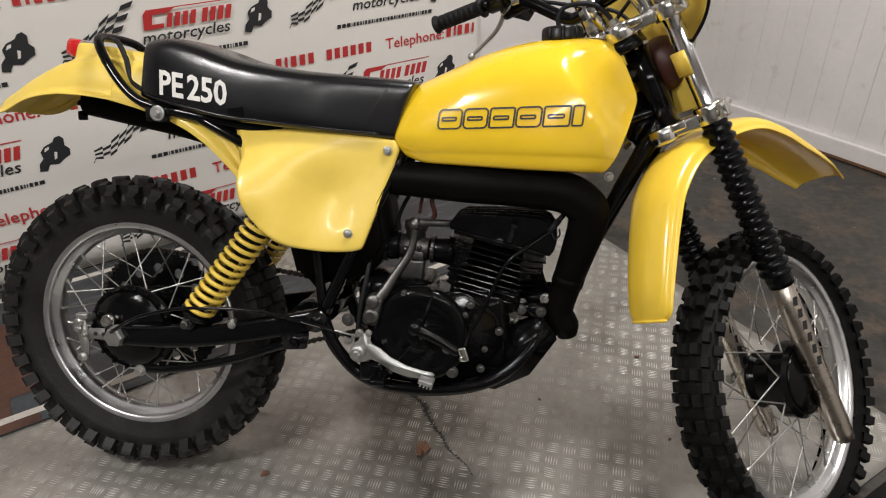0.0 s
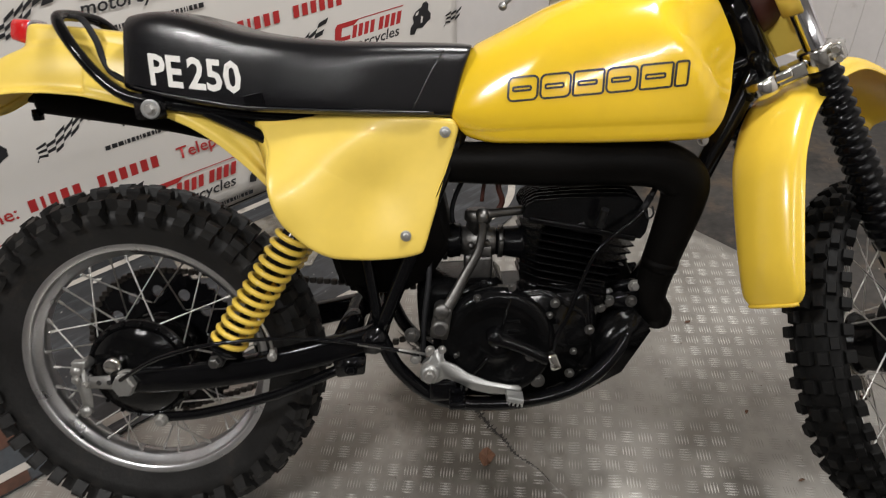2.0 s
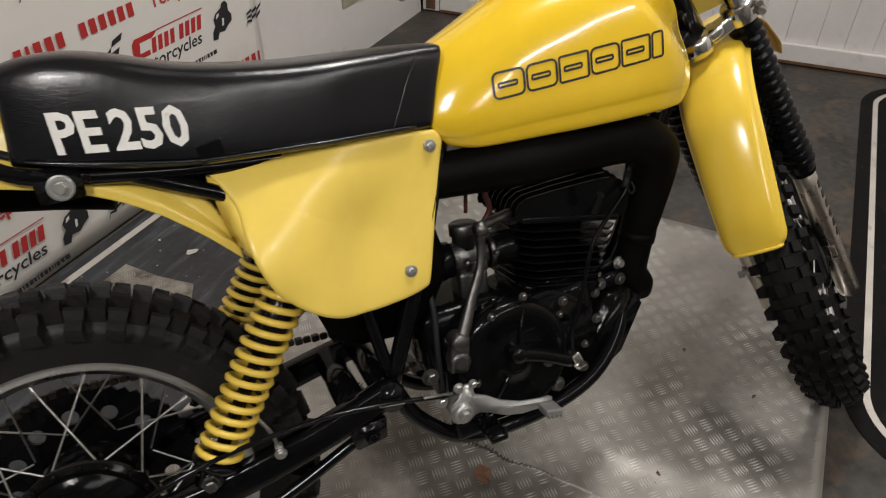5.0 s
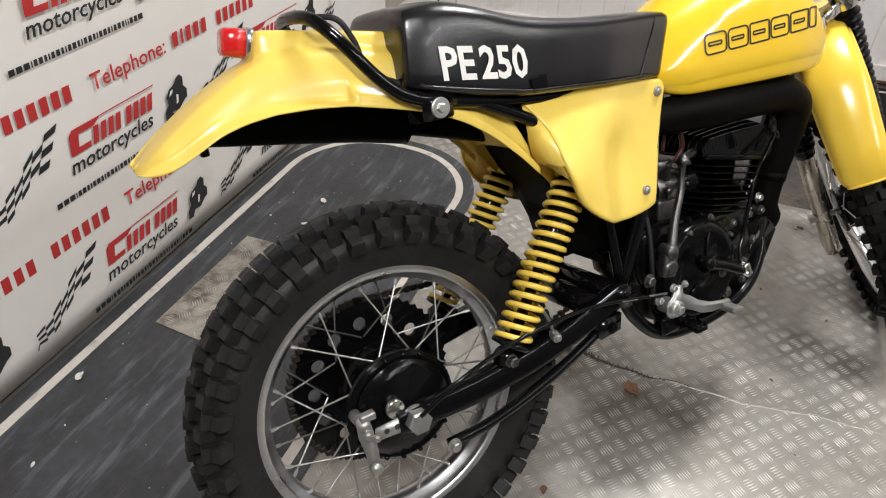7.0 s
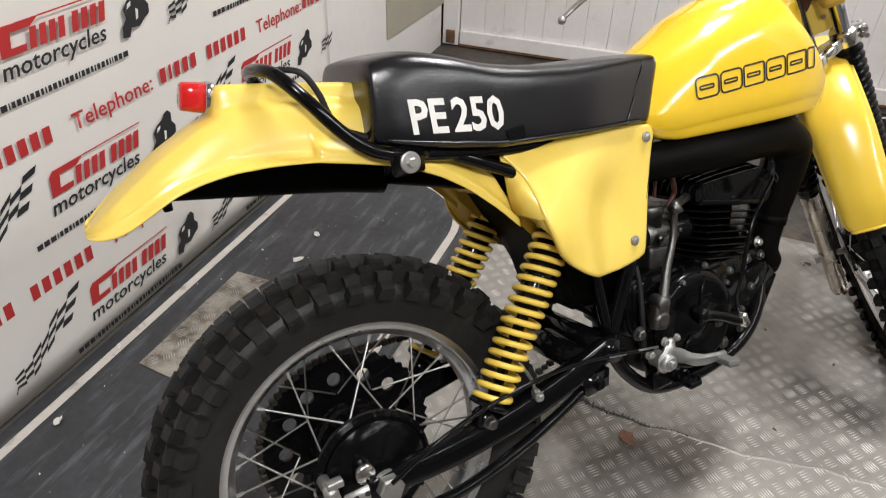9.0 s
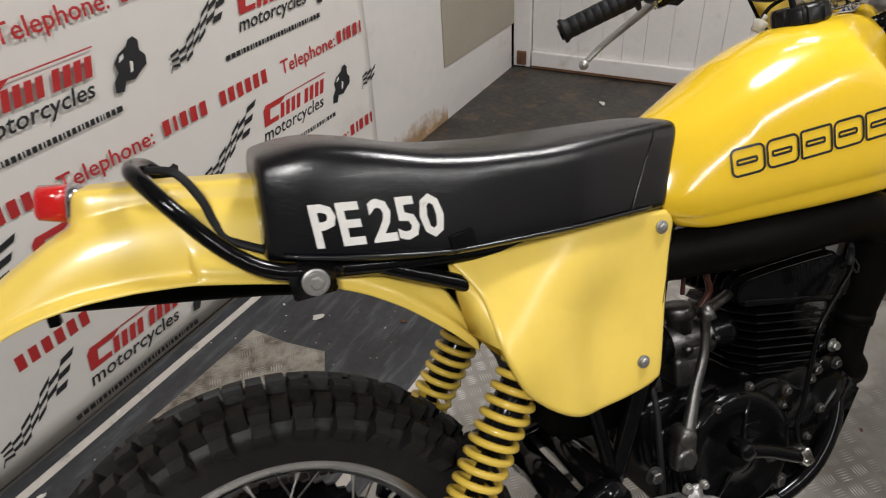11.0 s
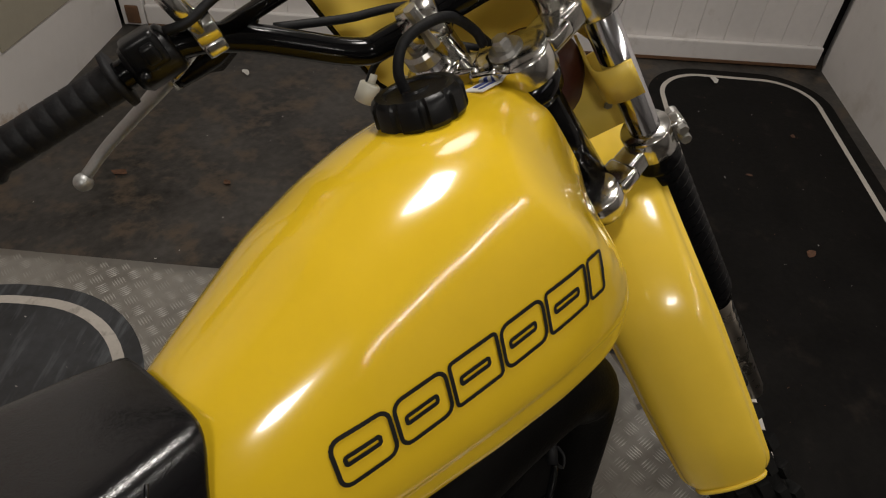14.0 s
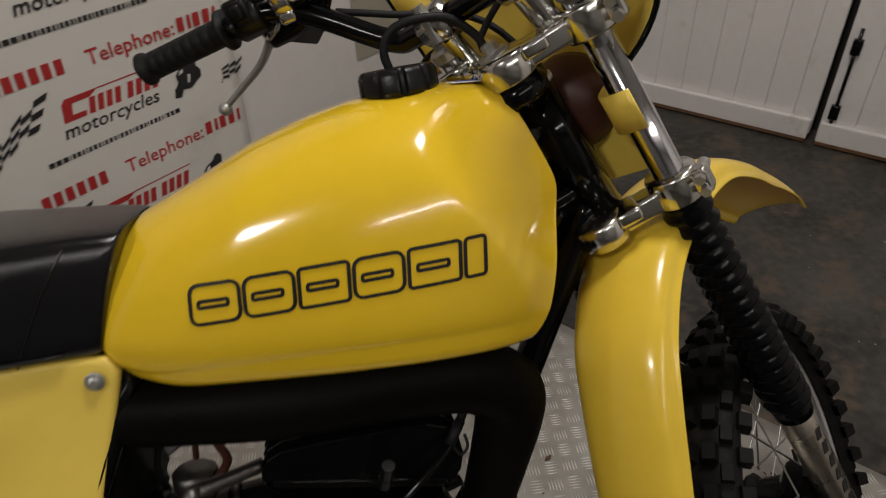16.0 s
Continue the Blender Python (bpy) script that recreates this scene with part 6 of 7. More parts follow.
part("clutch_cable", tube([(0.768, -0.126, 0.368), (0.776, -0.116, 0.397), (0.796, -0.112, 0.433), (0.839, -0.105, 0.534), (0.880, -0.098, 0.573), (0.921, -0.088, 0.602), (0.938, -0.075, 0.623), (0.963, -0.050, 0.652), (0.985, -0.010, 0.680)], 0.0038, 8), BLACK, BIKE, "black cable across the cylinder")
part("cable_ferrule", tube([(0.925, -0.084, 0.607), (0.942, -0.072, 0.628)], 0.0062, 10, curve=False), GRIP, BIKE)
part("cable_ferrule", tube([(0.942, -0.072, 0.628), (0.963, -0.050, 0.652)], 0.0052, 10, curve=False), GRIP, BIKE)
part("cable_clip", tube([(0.929, -0.084, 0.605), (0.936, -0.086, 0.594), (0.945, -0.082, 0.600), (0.944, -0.076, 0.612)], 0.0018, 8), GRIP, BIKE, "small wire clip on the cable")
# foot peg, brake pedal
bp = part("brake_pedal", prism([(0.5375, 0.3639), (0.5515, 0.3726), (0.5609, 0.3884), (0.5702, 0.393), (0.5784, 0.3863), (0.5772, 0.3701), (0.5983, 0.3597), (0.6194, 0.343), (0.6545, 0.3265), (0.6896, 0.3186), (0.7094, 0.3168), (0.7106, 0.307), (0.6896, 0.3025), (0.6545, 0.3054), (0.6252, 0.3138), (0.596, 0.3309), (0.5784, 0.338), (0.5667, 0.3307), (0.5468, 0.3276), (0.5339, 0.3387)], 0.011, 0.003, Matrix.Translation((0, -0.148, 0)), 3), PEDAL, BIKE, "forged satin alloy brake pedal")
part("pivot", turned([(-0.115, 0.016), (-0.155, 0.016), (-0.158, 0.013)], 22, "y", (0.553, 0, 0.350)), PEDAL, bp)
part("pedal_pad", join(block(0.030, 0.034, 0.010, (0.697, -0.158, 0.305), 0.003, (0, 14, 0)), *[block(0.0035, 0.034, 0.006, (0.687 + 0.007 * k, -0.158, 0.3005 - 0.0016 * k), 0.001, (0, 14, 0)) for k in range(4)]), PEDAL, bp, "serrated pedal pad", smooth=False)
part("pivot_bolt", bolt((0.553, -0.158, 0.350), 0.008, 0.006), ZINC, bp, smooth=False)
part("pegbolt", bolt((0.523, -0.112, 0.407), 0.0095, 0.010), CAST, BIKE, smooth=False)
part("link_bolt", join(bolt((0.555, -0.142, 0.39), 0.006, 0.006), bolt((0.528, -0.13, 0.37), 0.007, 0.008), bolt((0.576, -0.15, 0.394), 0.005, 0.006)), ZINC, BIKE, smooth=False)
fp = part("foot_peg", block(0.030, 0.066, 0.012, (0.598, -0.140, 0.296), 0.004), BLACK, BIKE, "black toothed foot peg")
for k in range(5):
    for sx in (-1, 1):
        part("tooth", block(0.005, 0.007, 0.008, (0.598 + sx * 0.012, -0.168 + 0.014 * k, 0.305), 0.0015, segs=1), BLACK, fp, smooth=False)
part("peg_bracket", block(0.05, 0.03, 0.04, (0.572, -0.105, 0.298), 0.008), BLACK, BIKE)
part("foot_peg_left", block(0.036, 0.085, 0.022, (0.575, 0.150, 0.286), 0.004), BLACK, BIKE)
# mounting plate with three bolts ahead of the engine
mp = part("front_mount_plate", prism([(0.862, 0.452), (0.930, 0.452), (0.934, 0.420), (0.912, 0.366), (0.890, 0.362), (0.885, 0.395), (0.905, 0.420), (0.862, 0.425)], 0.006, 0.0015, Matrix.Translation((0, -0.058, 0))), BLACK, BIKE, "gloss black engine mounting plate")
for x, z in ((0.876, 0.437), (0.917, 0.435), (0.899, 0.381)):
    part("plate_bolt", bolt((x, -0.058, z), 0.0075, 0.007), CAST, mp, smooth=False)
for x, z, r in ((0.731, 0.358, 0.0075), (0.807, 0.360, 0.0045), (0.742, 0.309, 0.009), (0.640, 0.470, 0.005), (0.598, 0.365, 0.005), (0.610, 0.300, 0.005), (0.700, 0.487, 0.005), (0.765, 0.430, 0.0045)):
    part("case_screw", bolt((x, -0.108 if x < 0.75 else -0.100, z), r, 0.006), CAST, ENG, smooth=False)
for s in (-1, 1):
    for x in (-0.05, 0.05):
        part("stud_nut", turned([(0.006, 0.008), (0.016, 0.008), (0.020, 0.005)], 6, "z", (x, 0.055 * s, 0)), CAST, ENG, smooth=False, bake=CYL)
tap = part("fuel_tap", join(block(0.020, 0.018, 0.024, (0.705, -0.045, 0.712), 0.004), turned([(-0.052, 0.007), (-0.064, 0.006)], 12, "y", (0.705, 0, 0.708))), CAST, BIKE, "small grey fuel tap under the tank")
part("tap_lever", block(0.022, 0.004, 0.006, (0.697, -0.065, 0.708), 0.0015, (0, 25, 0)), CAST, tap)
part("wire_bundle", tube([(0.690, -0.050, 0.690), (0.684, -0.056, 0.655), (0.690, -0.052, 0.625), (0.672, -0.048, 0.600)], 0.005, 8), ORANGE, BIKE, "brown taped wire bundle")
part("cable_tag", block(0.0035, 0.004, 0.030, (0.714, -0.040, 0.552), 0.001, (0, 8, 0)), TIE, BIKE, "white plastic tag beside the carburettor")
part("hose", tube([(0.560, -0.060, 0.560), (0.556, -0.085, 0.500), (0.545, -0.100, 0.430), (0.538, -0.105, 0.350)], 0.005, 8), GRIP, BIKE)
# skid plate and engine mount
part("skid_plate", prism([(0.74, 0.268), (0.83, 0.262), (0.90, 0.300), (0.955, 0.385), (0.918, 0.425), (0.87, 0.40), (0.80, 0.31)], 0.12, 0.006, Matrix.Translation((0, -0.075, 0))), ENGINE, BIKE, "gloss black skid plate")
for s in (-1, 1):
    part("engine_mount", prism([(0.86, 0.435), (0.92, 0.45), (0.955, 0.46), (0.95, 0.475), (0.90, 0.47), (0.855, 0.46)], 0.005, 0.001, Matrix.Translation((0, 0.045 * s, 0))), BLACK, BIKE)
    part("mount_bolt", bolt((0.875, 0.047 * s, 0.448), 0.008, 0.008, sign=s), ZINC, BIKE, smooth=False)
    part("mount_bolt", bolt((0.925, 0.047 * s, 0.46), 0.008, 0.008, sign=s), ZINC, BIKE, smooth=False)
# side stand on the far side
part("side_stand", tube([(0.17, 0.115, 0.345), (0.155, 0.17, 0.22), (0.14, 0.225, 0.105)], 0.011, 10), BLACK, BIKE, "black side stand swung out")
part("stand_foot", block(0.05, 0.04, 0.008, (0.140, 0.230, 0.098), 0.002, (LEAN, 0, 0)), BLACK, BIKE)

# ---- steered front end: z up along the steering axis, x ahead
RAKE, STEER = 27.76, 42.9
FM = pose(1.092, 0, 0.968, 1.58, 0, 0) @ pose(0, 0, 0, 0, -RAKE, 0) @ pose(0, 0, 0, 0, 0, STEER) @ pose(0, 0.010, 0)
OFF, HALF = 0.016, 0.080
AXX, AXZ = -0.010, -0.755
STX = -0.042      # the steering stem
FORK = pose(1.0878, 0, 0.968, 3.415, 0, 0) @ pose(0, 0, 0, 0, -27.276, 0) @ pose(0, 0, 0, 0, 0, 49.0) @ pose(0, 0.0024, 0)
WM = FORK @ Matrix.Translation((AXX, -0.004, AXZ))
front = part("front_wheel", turned([(-0.050, 0.035), (-0.052, 0.072), (-0.045, 0.080), (-0.018, 0.080), (-0.004, 0.060), (0.03, 0.054), (0.040, 0.062), (0.046, 0.060), (0.050, 0.02)], 44), ENGINE, BIKE, "black drum hub laced to an alloy rim", bake=WM)
sharp(front)
ROWS_F = [(-0.87, 0.0, 0.95, 1.0), (-0.57, 0.5, 0.80, 1.0), (-0.25, 0.0, 0.95, 1.05), (0.25, 0.0, 0.95, 1.05), (0.57, 0.5, 0.80, 1.0), (0.87, 0.0, 0.95, 1.0)]
ft = part("front_tyre", tyre(0.326, 0.270, 0.044, 0.015), RUBBER, BIKE, "black knobbly tyre", bake=WM)
tread_blocks(ft, WM, 0.326, 0.044, ROWS_F, 42, 0.0180, 0.0215, 0.016)
part("rim", rim(0.270, 0.024), RIMM, front, "polished alloy rim", bake=WM)
spokes(front, WM, 36, 0.074, 0.042, 0.241, 0.004, 0.6)
part("brake_plate", turned([(-0.050, 0.070), (-0.056, 0.064), (-0.060, 0.032), (-0.066, 0.018), (-0.066, 0.0)], 36), ENGINE, front, bake=WM)
part("axle", join(turned([(-0.075, 0.008), (0.115, 0.008)], 14), turned([(-0.082, 0.013), (-0.070, 0.013)], 6), turned([(0.108, 0.013), (0.120, 0.013)], 6)), ZINC, front, smooth=False, bake=WM)
LEGX = 0.0
for s in (-1, 1):
    y = HALF * s
    leg = part("fork_leg", join(turned([(-0.908, 0.016), (-0.903, 0.0205), (-0.885, 0.0225), (-0.62, 0.0225), (-0.50, 0.0215)], 24, "z", (LEGX, y, 0)), block(0.040, 0.026, 0.046, (LEGX + (AXX - LEGX) * 0.5, y - s * 0.004, AXZ), 0.012, segs=3)), FORKM, BIKE, "alloy fork slider with rubber gaiter", bake=FORK)
    for k in range(6):
        zc = -0.575 - 0.027 * k
        part("leg_mark", block(0.0012, 0.0095, 0.018, (LEGX - 0.0222 * math.cos(1.15), y - 0.0222 * math.sin(1.15), zc), 0, (14, 0, 65.9)), INK, leg, smooth=False, bake=FORK)
    prof = []
    nb = 17
    z0, z1 = -0.518, -0.190
    prof.append((z0 - 0.022, 0.0255))
    prof.append((z0 - 0.004, 0.0265))
    for k in range(nb):
        a = z0 + (z1 - z0) * k / nb
        w = (z1 - z0) / nb
        rr = 0.031 - 0.003 * k / nb
        prof += [(a, rr - 0.006), (a + w * 0.30, rr), (a + w * 0.55, rr + 0.0005), (a + w * 0.85, rr - 0.005)]
    prof.append((z1, 0.0245))
    prof.append((z1 + 0.012, 0.024))
    part("gaiter", turned(prof, 28, "z", (LEGX, y, 0)), GAITER, leg, "black ribbed rubber gaiter", bake=FORK)
    part("stanchion", turned([(-0.5, 0.0175), (0.085, 0.0175)], 24, "z", (LEGX, y, 0)), CHROME, leg, "chromed fork tube", bake=FORK)
    part("fork_cap", join(turned([(0.072, 0.020), (0.082, 0.020), (0.086, 0.017)], 20, "z", (LEGX, y, 0)), turned([(0.086, 0.012), (0.098, 0.012)], 6, "z", (LEGX, y, 0))), ZINC, leg, smooth=False, bake=FORK)
    for zz, hh, nm in ((0.045, 0.034, "upper_clamp"), (-0.165, 0.036, "lower_clamp")):
        cl_ = part(nm, join(turned([(zz - hh / 2, 0.027), (zz - hh / 2 + 0.003, 0.029), (zz + hh / 2 - 0.003, 0.029), (zz + hh / 2, 0.027)], 26, "z", (LEGX, y, 0)), block(0.022, 0.022, hh * 0.85, (LEGX - 0.004, y + s * 0.030, zz), 0.005)), ALLOY, BIKE, "polished alloy fork clamp", bake=FORK)
        part("pinch_bolt", join(turned([(LEGX - 0.016, 0.007), (LEGX + 0.014, 0.007)], 12, "x", (0, y + s * 0.034, zz + 0.008)), turned([(LEGX - 0.024, 0.0062), (LEGX - 0.016, 0.0062)], 6, "x", (0, y + s * 0.034, zz + 0.008)), turned([(LEGX - 0.022, 0.0062), (LEGX - 0.014, 0.0062)], 6, "x", (0, y + s * 0.034, zz - 0.009))), ZINC, cl_, smooth=False, bake=FORK)
for zz, hh, nm in ((0.045, 0.030, "upper_yoke"), (-0.170, 0.032, "lower_yoke")):
    sx = STX - 0.004
    bms = [turned([(zz - hh / 2, 0.026), (zz - hh / 2 + 0.003, 0.029), (zz + hh / 2 - 0.003, 0.029), (zz + hh / 2, 0.026)], 28, "z", (sx, 0, 0))]
    for s in (-1, 1):
        ln = math.hypot(LEGX - sx, HALF)
        a = math.degrees(math.atan2(s * HALF, LEGX - sx))
        bms.append(block(ln - 0.022, 0.030, hh * 0.86, ((LEGX + sx) / 2, s * HALF / 2, zz), 0.006, (0, 0, a), 3))
        bms.append(block(0.030, 0.040, hh * 0.55, (sx + 0.012, s * 0.030, zz + hh * 0.2), 0.005, (0, 0, s * 60), 2))
    part(nm, join(*bms), ALLOY, BIKE, "polished cast alloy yoke", bake=FORK)
part("stem_nut", join(turned([(0.055, 0.017), (0.063, 0.017), (0.066, 0.014)], 24, "z"), turned([(0.066, 0.009), (0.074, 0.009), (0.076, 0.007)], 6, "z")), ZINC, BIKE, smooth=False, bake=FM @ pose(STX, 0, 0))
part("bearing_cup", turned([(0.006, 0.034), (0.020, 0.036), (0.030, 0.030), (0.033, 0.022)], 28, "z"), BLACK, BIKE, bake=FM @ pose(STX, 0, 0))
# risers and bar
for s in (-1, 1):
    y = 0.052 * s
    rs = part("bar_riser", join(tube([(0.0, y, 0.040), (-0.008, y, 0.068), (-0.018, y, 0.104)], [0.0165, 0.015, 0.0165], 18), turned([(y - 0.018, 0.0215), (y + 0.018, 0.0215)], 24, "y", (-0.022, 0, 0.116))), ALLOY, BIKE, "polished alloy bar riser", bake=FM)
    part("riser_bolt", join(turned([(0.10, 0.006), (0.140, 0.006)], 10, "z", (-0.040, y, 0)), turned([(0.136, 0.0065), (0.143, 0.0065)], 6, "z", (-0.040, y, 0)), turned([(0.136, 0.0065), (0.143, 0.0065)], 6, "z", (-0.004, y, 0))), ZINC, rs, smooth=False, bake=FM)
BAR = [(-0.022, 0.0, 0.116), (-0.022, 0.085, 0.116), (-0.026, 0.120, 0.126), (-0.040, 0.180, 0.192), (-0.050, 0.218, 0.222), (-0.070, 0.255, 0.236), (-0.132, 0.395, 0.262)]
bar_line = [(x, -y, z) for x, y, z in BAR[::-1]] + BAR[1:]
hb = part("handlebar", tube(bar_line, 0.0130, 18), BLACK, BIKE, "gloss black braced handlebar", bake=FM)
part("cross_brace", rod((-0.046, -0.205, 0.214), (-0.046, 0.205, 0.214), 0.0075, 12), BLACK, hb, bake=FM)


def on_bar(k):
    """A pose on the bar's left end, z along it outwards."""
    a, b = Vector(BAR[5]), Vector(BAR[6])
    return FM @ Matrix.Translation(a + (b - a) * k) @ (b - a).to_track_quat("Z", "Y").to_matrix().to_4x4()


GM = on_bar(0.0)
prof = [(0.022, 0.024), (0.027, 0.0245), (0.029, 0.0165)]
for k in range(8):
    a = 0.03 + 0.0135 * k
    prof += [(a, 0.0166), (a + 0.0108, 0.0168), (a + 0.0114, 0.0162), (a + 0.0128, 0.0162)]
prof += [(0.142, 0.0170), (0.147, 0.0205), (0.151, 0.0205), (0.152, 0.015)]
part("grip", turned(prof, 22, "z"), GRIP, hb, "black ribbed rubber grip", bake=GM)
part("switch_block", join(turned([(-0.030, 0.016), (-0.026, 0.0215), (0.006, 0.0225), (0.012, 0.018)], 24, "z"), block(0.026, 0.030, 0.030, (0.012, 0.012, -0.008), 0.005), block(0.012, 0.016, 0.012, (0.027, 0.012, -0.012), 0.003), turned([(0.0, 0.005), (0.014, 0.004)], 8, "x", (0.022, 0.000, 0.002))), PLASTIC, hb, "black switch block", bake=GM)
part("switch_wire", tube([(0.010, 0.016, -0.030), (0.016, 0.014, -0.05), (0.010, 0.017, -0.075), (0.004, 0.017, -0.10)], 0.0042, 8), GRIP, hb, bake=GM)
lever = part("clutch_lever", tube([(-0.046, 0.262, 0.206), (-0.036, 0.295, 0.196), (-0.030, 0.335, 0.186), (-0.036, 0.380, 0.178), (-0.050, 0.416, 0.170)], [0.0085, 0.008, 0.007, 0.0065, 0.006], 12, flat=0.65), PEDAL, hb, "worn alloy clutch lever with a ball end", bake=FM)
bmL = bmesh.new()
bmesh.ops.create_uvsphere(bmL, u_segments=14, v_segments=10, radius=0.0095)
part("ball_end", bmL, PEDAL, hb, bake=FM @ Matrix.Translation((-0.053, 0.420, 0.168)))
part("lever_perch", join(turned([(-0.068, 0.0165), (-0.066, 0.0175), (-0.048, 0.0175), (-0.046, 0.0165)], 24, "z"), block(0.030, 0.014, 0.020, (0.0, -0.016, -0.057), 0.004)), ALLOY, hb, "alloy lever perch with an upright boss", bake=GM)
part("mirror_boss", turned([(0.228, 0.0095), (0.268, 0.0095), (0.271, 0.0075)], 18, "z", (-0.056, 0.203, 0)), ALLOY, hb, bake=FM)
part("perch_arm", join(tube([(-0.052, 0.215, 0.222), (-0.044, 0.235, 0.214), (-0.046, 0.262, 0.207)], [0.011, 0.010, 0.010], 12, flat=0.6), turned([(0.194, 0.0065), (0.222, 0.0065)], 10, "z", (-0.046, 0.262, 0))), ALLOY, hb, bake=FM)
bmB = prism([(0.0, 0.0), (0.030, -0.012), (0.085, 0.000), (0.105, 0.020), (0.055, 0.046), (0.018, 0.056)], 0.004, 0.0015)
bt_ = Vector((-0.046, 0.262, 0.205))
BX, BZ = Vector((0.12, -0.97, 0.12)).normalized(), Vector((0.72, 0.10, -0.68)).normalized()
BY = BZ.cross(BX).normalized()
BZ = BX.cross(BY).normalized()
BM4 = Matrix(((BX.x, BY.x, BZ.x, bt_.x), (BX.y, BY.y, BZ.y, bt_.y), (BX.z, BY.z, BZ.z, bt_.z), (0, 0, 0, 1)))
part("lever_boot", join(bmB, tube([(0.0, 0.002, 0.004), (0.04, 0.004, 0.012), (0.09, 0.002, 0.018)], [0.010, 0.013, 0.007], 12)), GAITER, hb, "black rubber dust boot", bake=FM @ BM4)
part("clutch_line", tube([(-0.026, 0.165, 0.185), (-0.005, 0.12, 0.150), (0.05, 0.05, 0.08), (0.045, 0.01, -0.05), (0.01, 0.0, -0.15)], 0.0042, 10), GRIP, BIKE, "black cable looping from the lever", bake=FM)
part("throttle_line", tube([(-0.06, -0.33, 0.20), (0.03, -0.20, 0.19), (0.06, -0.06, 0.13), (0.02, 0.045, 0.075), (-0.05, 0.055, 0.02)], 0.004, 10), GRIP, BIKE, bake=FM)
GM2 = FM @ Matrix.Translation((BAR[5][0], -BAR[5][1], BAR[5][2])) @ (Vector((BAR[6][0], -BAR[6][1], BAR[6][2])) - Vector((BAR[5][0], -BAR[5][1], BAR[5][2]))).to_track_quat("Z", "Y").to_matrix().to_4x4()
part("grip", turned(prof, 22, "z"), GRIP, hb, "black ribbed rubber grip", bake=GM2)
part("throttle_housing", turned([(-0.03, 0.018), (-0.026, 0.022), (0.006, 0.022), (0.012, 0.018)], 20, "z"), BLACK, hb, bake=GM2)
part("cable_tie", turned([(0.0, 0.0325), (0.006, 0.0325)], 24, "z"), TIE, BIKE, "white nylon cable tie", bake=pose(1.068, 0, 0.962, 0, -RAKE, 0))
part("tie_head", block(0.010, 0.008, 0.008, (1.068, -0.036, 0.964), 0.002), TIE, BIKE)

# front mudguard, with a flat flange along its edges
MG = [(1.0, 1.0), (0.99, 0.93), (0.935, 0.86), (0.90, 0.72), (0.885, 0.55), (0.81, 0.36), (0.64, 0.20), (0.45, 0.11), (0.22, 0.03), (0.0, 0.0)]
P = smooth_line([(-0.296, -0.006, -0.448), (-0.274, -0.007, -0.398), (-0.242, -0.008, -0.350), (-0.196, -0.010, -0.289), (-0.146, -0.010, -0.240), (-0.060, -0.010, -0.200), (0.05, -0.011, -0.193), (0.152, -0.014, -0.214), (0.222, -0.016, -0.260), (0.278, -0.017, -0.316), (0.326, -0.018, -0.380), (0.366, -0.019, -0.445)], 4)
rings = []
for i, p in enumerate(P):
    t = i / (len(P) - 1)
    d = (P[min(i + 1, len(P) - 1)] - P[max(i - 1, 0)]).normalized()
    nrm = Vector((-d.z, 0, d.x))
    w = float(np.interp(t, [0, 0.023, 0.3, 0.5, 0.75, 0.93, 1], [0.043, 0.053, 0.063, 0.068, 0.074, 0.070, 0.058]))
    dr = float(np.interp(t, [0, 0.1, 0.5, 0.8, 1], [0.014, 0.024, 0.036, 0.044, 0.020]))
    ring = []
    for f, g in [(sd * a, b) for sd, tab in ((-1, MG), (1, MG[-2::-1])) for a, b in tab]:
        ring.append(p + Vector((0, f * w, 0)) - nrm * dr * g)
    rings.append(ring)
lip_line = [tuple(q) for q in rings[0]][2:-2]
ff = part("front_mudguard", loft(rings, closed=False, caps=False), YELLOW_F, BIKE, "yellow plastic high front mudguard", bake=FM)
md = ff.modifiers.new("thick", "SOLIDIFY")
md.thickness, md.offset = 0.0035, -1
md = ff.modifiers.new("sub", "SUBSURF")
md.levels = md.render_levels = 1

part("rolled_lip", tube(lip_line, 0.0032, 8, 2), YELLOW_F, ff, bake=FM)

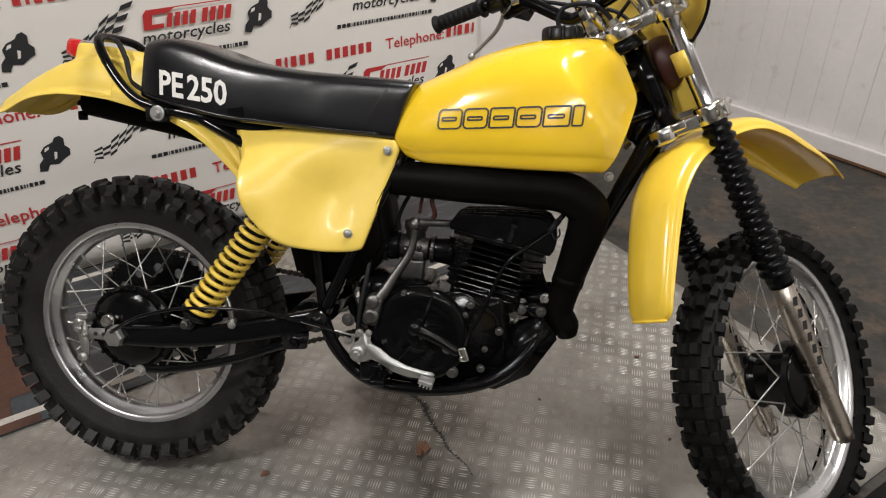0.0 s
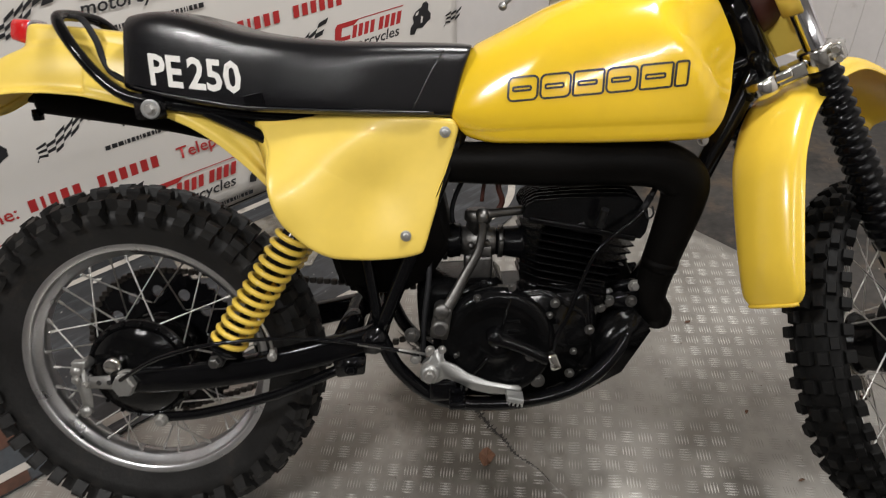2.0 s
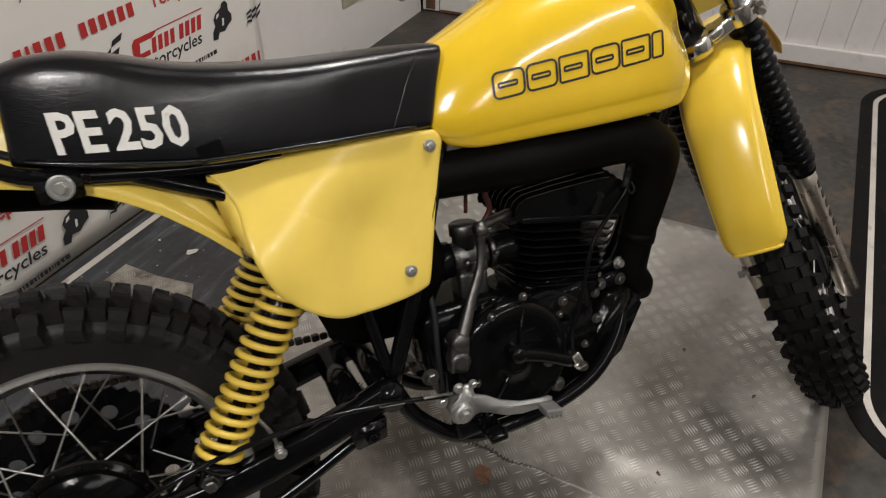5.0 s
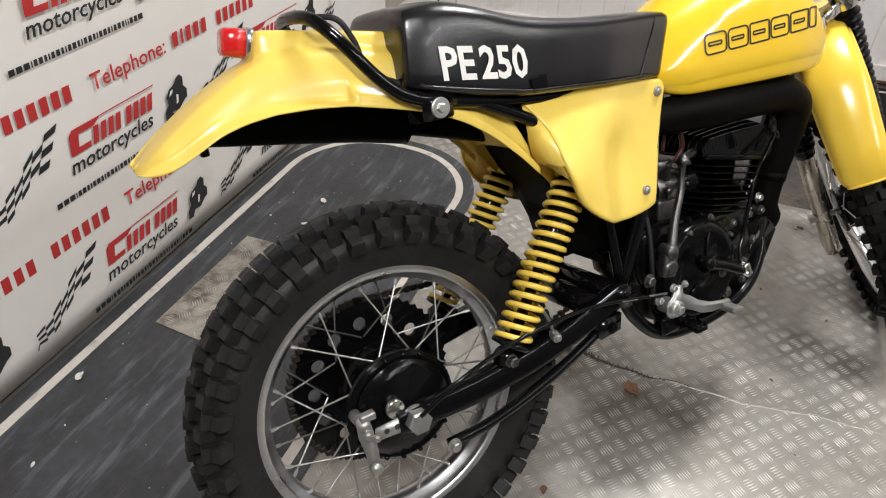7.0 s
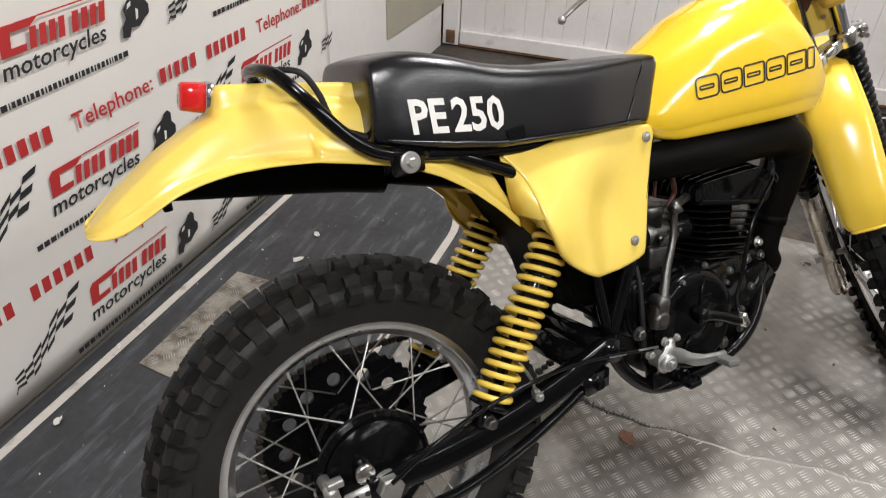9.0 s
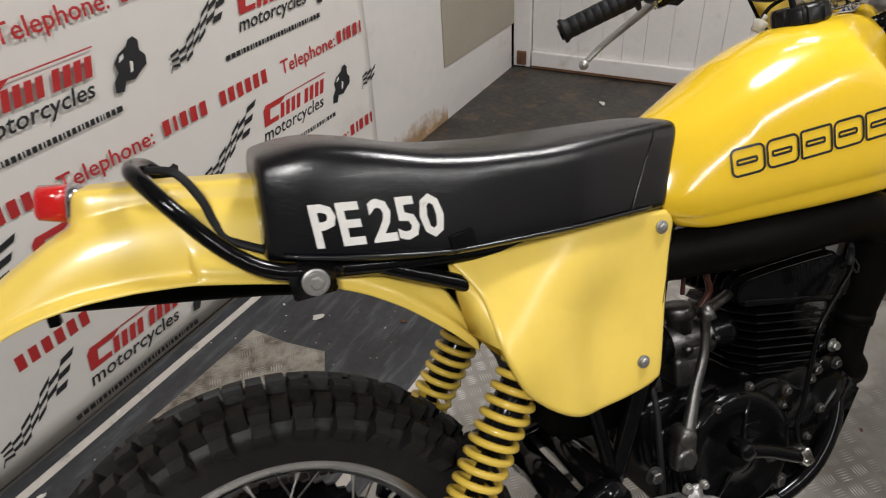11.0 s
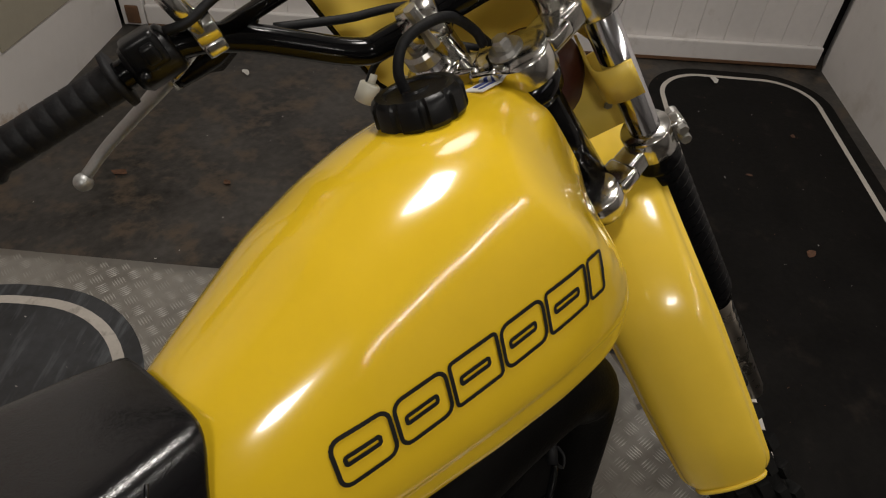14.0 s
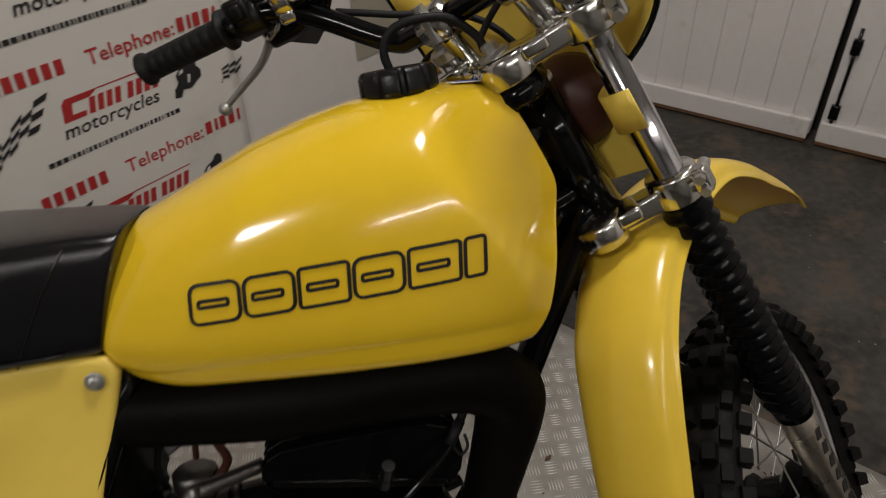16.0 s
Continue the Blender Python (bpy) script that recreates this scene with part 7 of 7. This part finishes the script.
# headlamp shroud: a rounded plate ahead of the fork, a lower plate and tabs round the fork tubes
bm = bmesh.new()
g = []
for j in range(13):
    z = -0.035 + 0.235 * j / 12
    row = []
    for i in range(17):
        t = -1 + 2 * i / 16
        q = min(1.0, (z + 0.04) / 0.10)
        wz = 0.150 * (1 - (1 - q) ** 2.2 * 0.62)
        row.append(bm.verts.new((OFF + 0.105 - 0.075 * abs(t) ** 3, wz * t, z)))
    g.append(row)
for a, b in zip(g, g[1:]):
    for i in range(16):
        bm.faces.new((a[i], a[i + 1], b[i + 1], b[i]))
sh = part("headlamp_shroud", bm, YELLOW, BIKE, "yellow plastic headlamp shroud strapped to the fork", bake=FM)
md = sh.modifiers.new("thick", "SOLIDIFY")
md.thickness = 0.004
edge = [tuple(r[0]) for r in [[v for v in ((OFF + 0.030, -0.150 * (1 - (1 - min(1.0, (z + 0.04) / 0.10)) ** 2.2 * 0.62), z),)] for z in [-0.035 + 0.235 * j / 12 for j in range(13)]]]
part("edge_trim", tube(edge, 0.0035, 8, 2), BLACK, sh, "black rubber edge trim", bake=FM)
part("edge_trim", tube([(x, -y, z) for x, y, z in edge], 0.0035, 8, 2), BLACK, sh, bake=FM)
part("lamp_back", turned([(0.060, 0.056), (0.045, 0.058), (0.015, 0.048), (0.0, 0.026), (0.0, 0.0)], 32, "x", (OFF - 0.012, 0.004, -0.048)), ORANGE, sh, "dark red-brown lamp bowl", bake=FM)
part("lower_plate", block(0.0035, 0.140, 0.100, (OFF + 0.022, 0, -0.100), 0.0012, (0, 8, 0)), YELLOW, sh, bake=FM)
for s in (-1, 1):
    for zz, hh in ((-0.058, 0.046),):
        o = [(OFF + 0.05, 0.056 * s), (OFF - 0.014, 0.058 * s), (OFF - 0.028, 0.072 * s), (OFF - 0.029, 0.096 * s)]
        rr = [[Vector((x, y, zz - hh / 2)), Vector((x, y, zz + hh / 2))] for x, y in [tuple(q)[:2] for q in smooth_line([(a, b, 0) for a, b in o], 4)]]
        st = part("strap", loft(rr, closed=False, caps=False), YELLOW, sh, bake=FM)
        md = st.modifiers.new("thick", "SOLIDIFY")
        md.thickness = 0.003
    part("plate_screw", bolt((0, 0, 0), 0.0055, 0.004), ZINC, sh, smooth=False, bake=FM @ Matrix.Translation((OFF + 0.022, 0.055 * s, -0.118)) @ pose(0, 0, 0, 0, 0, -90))
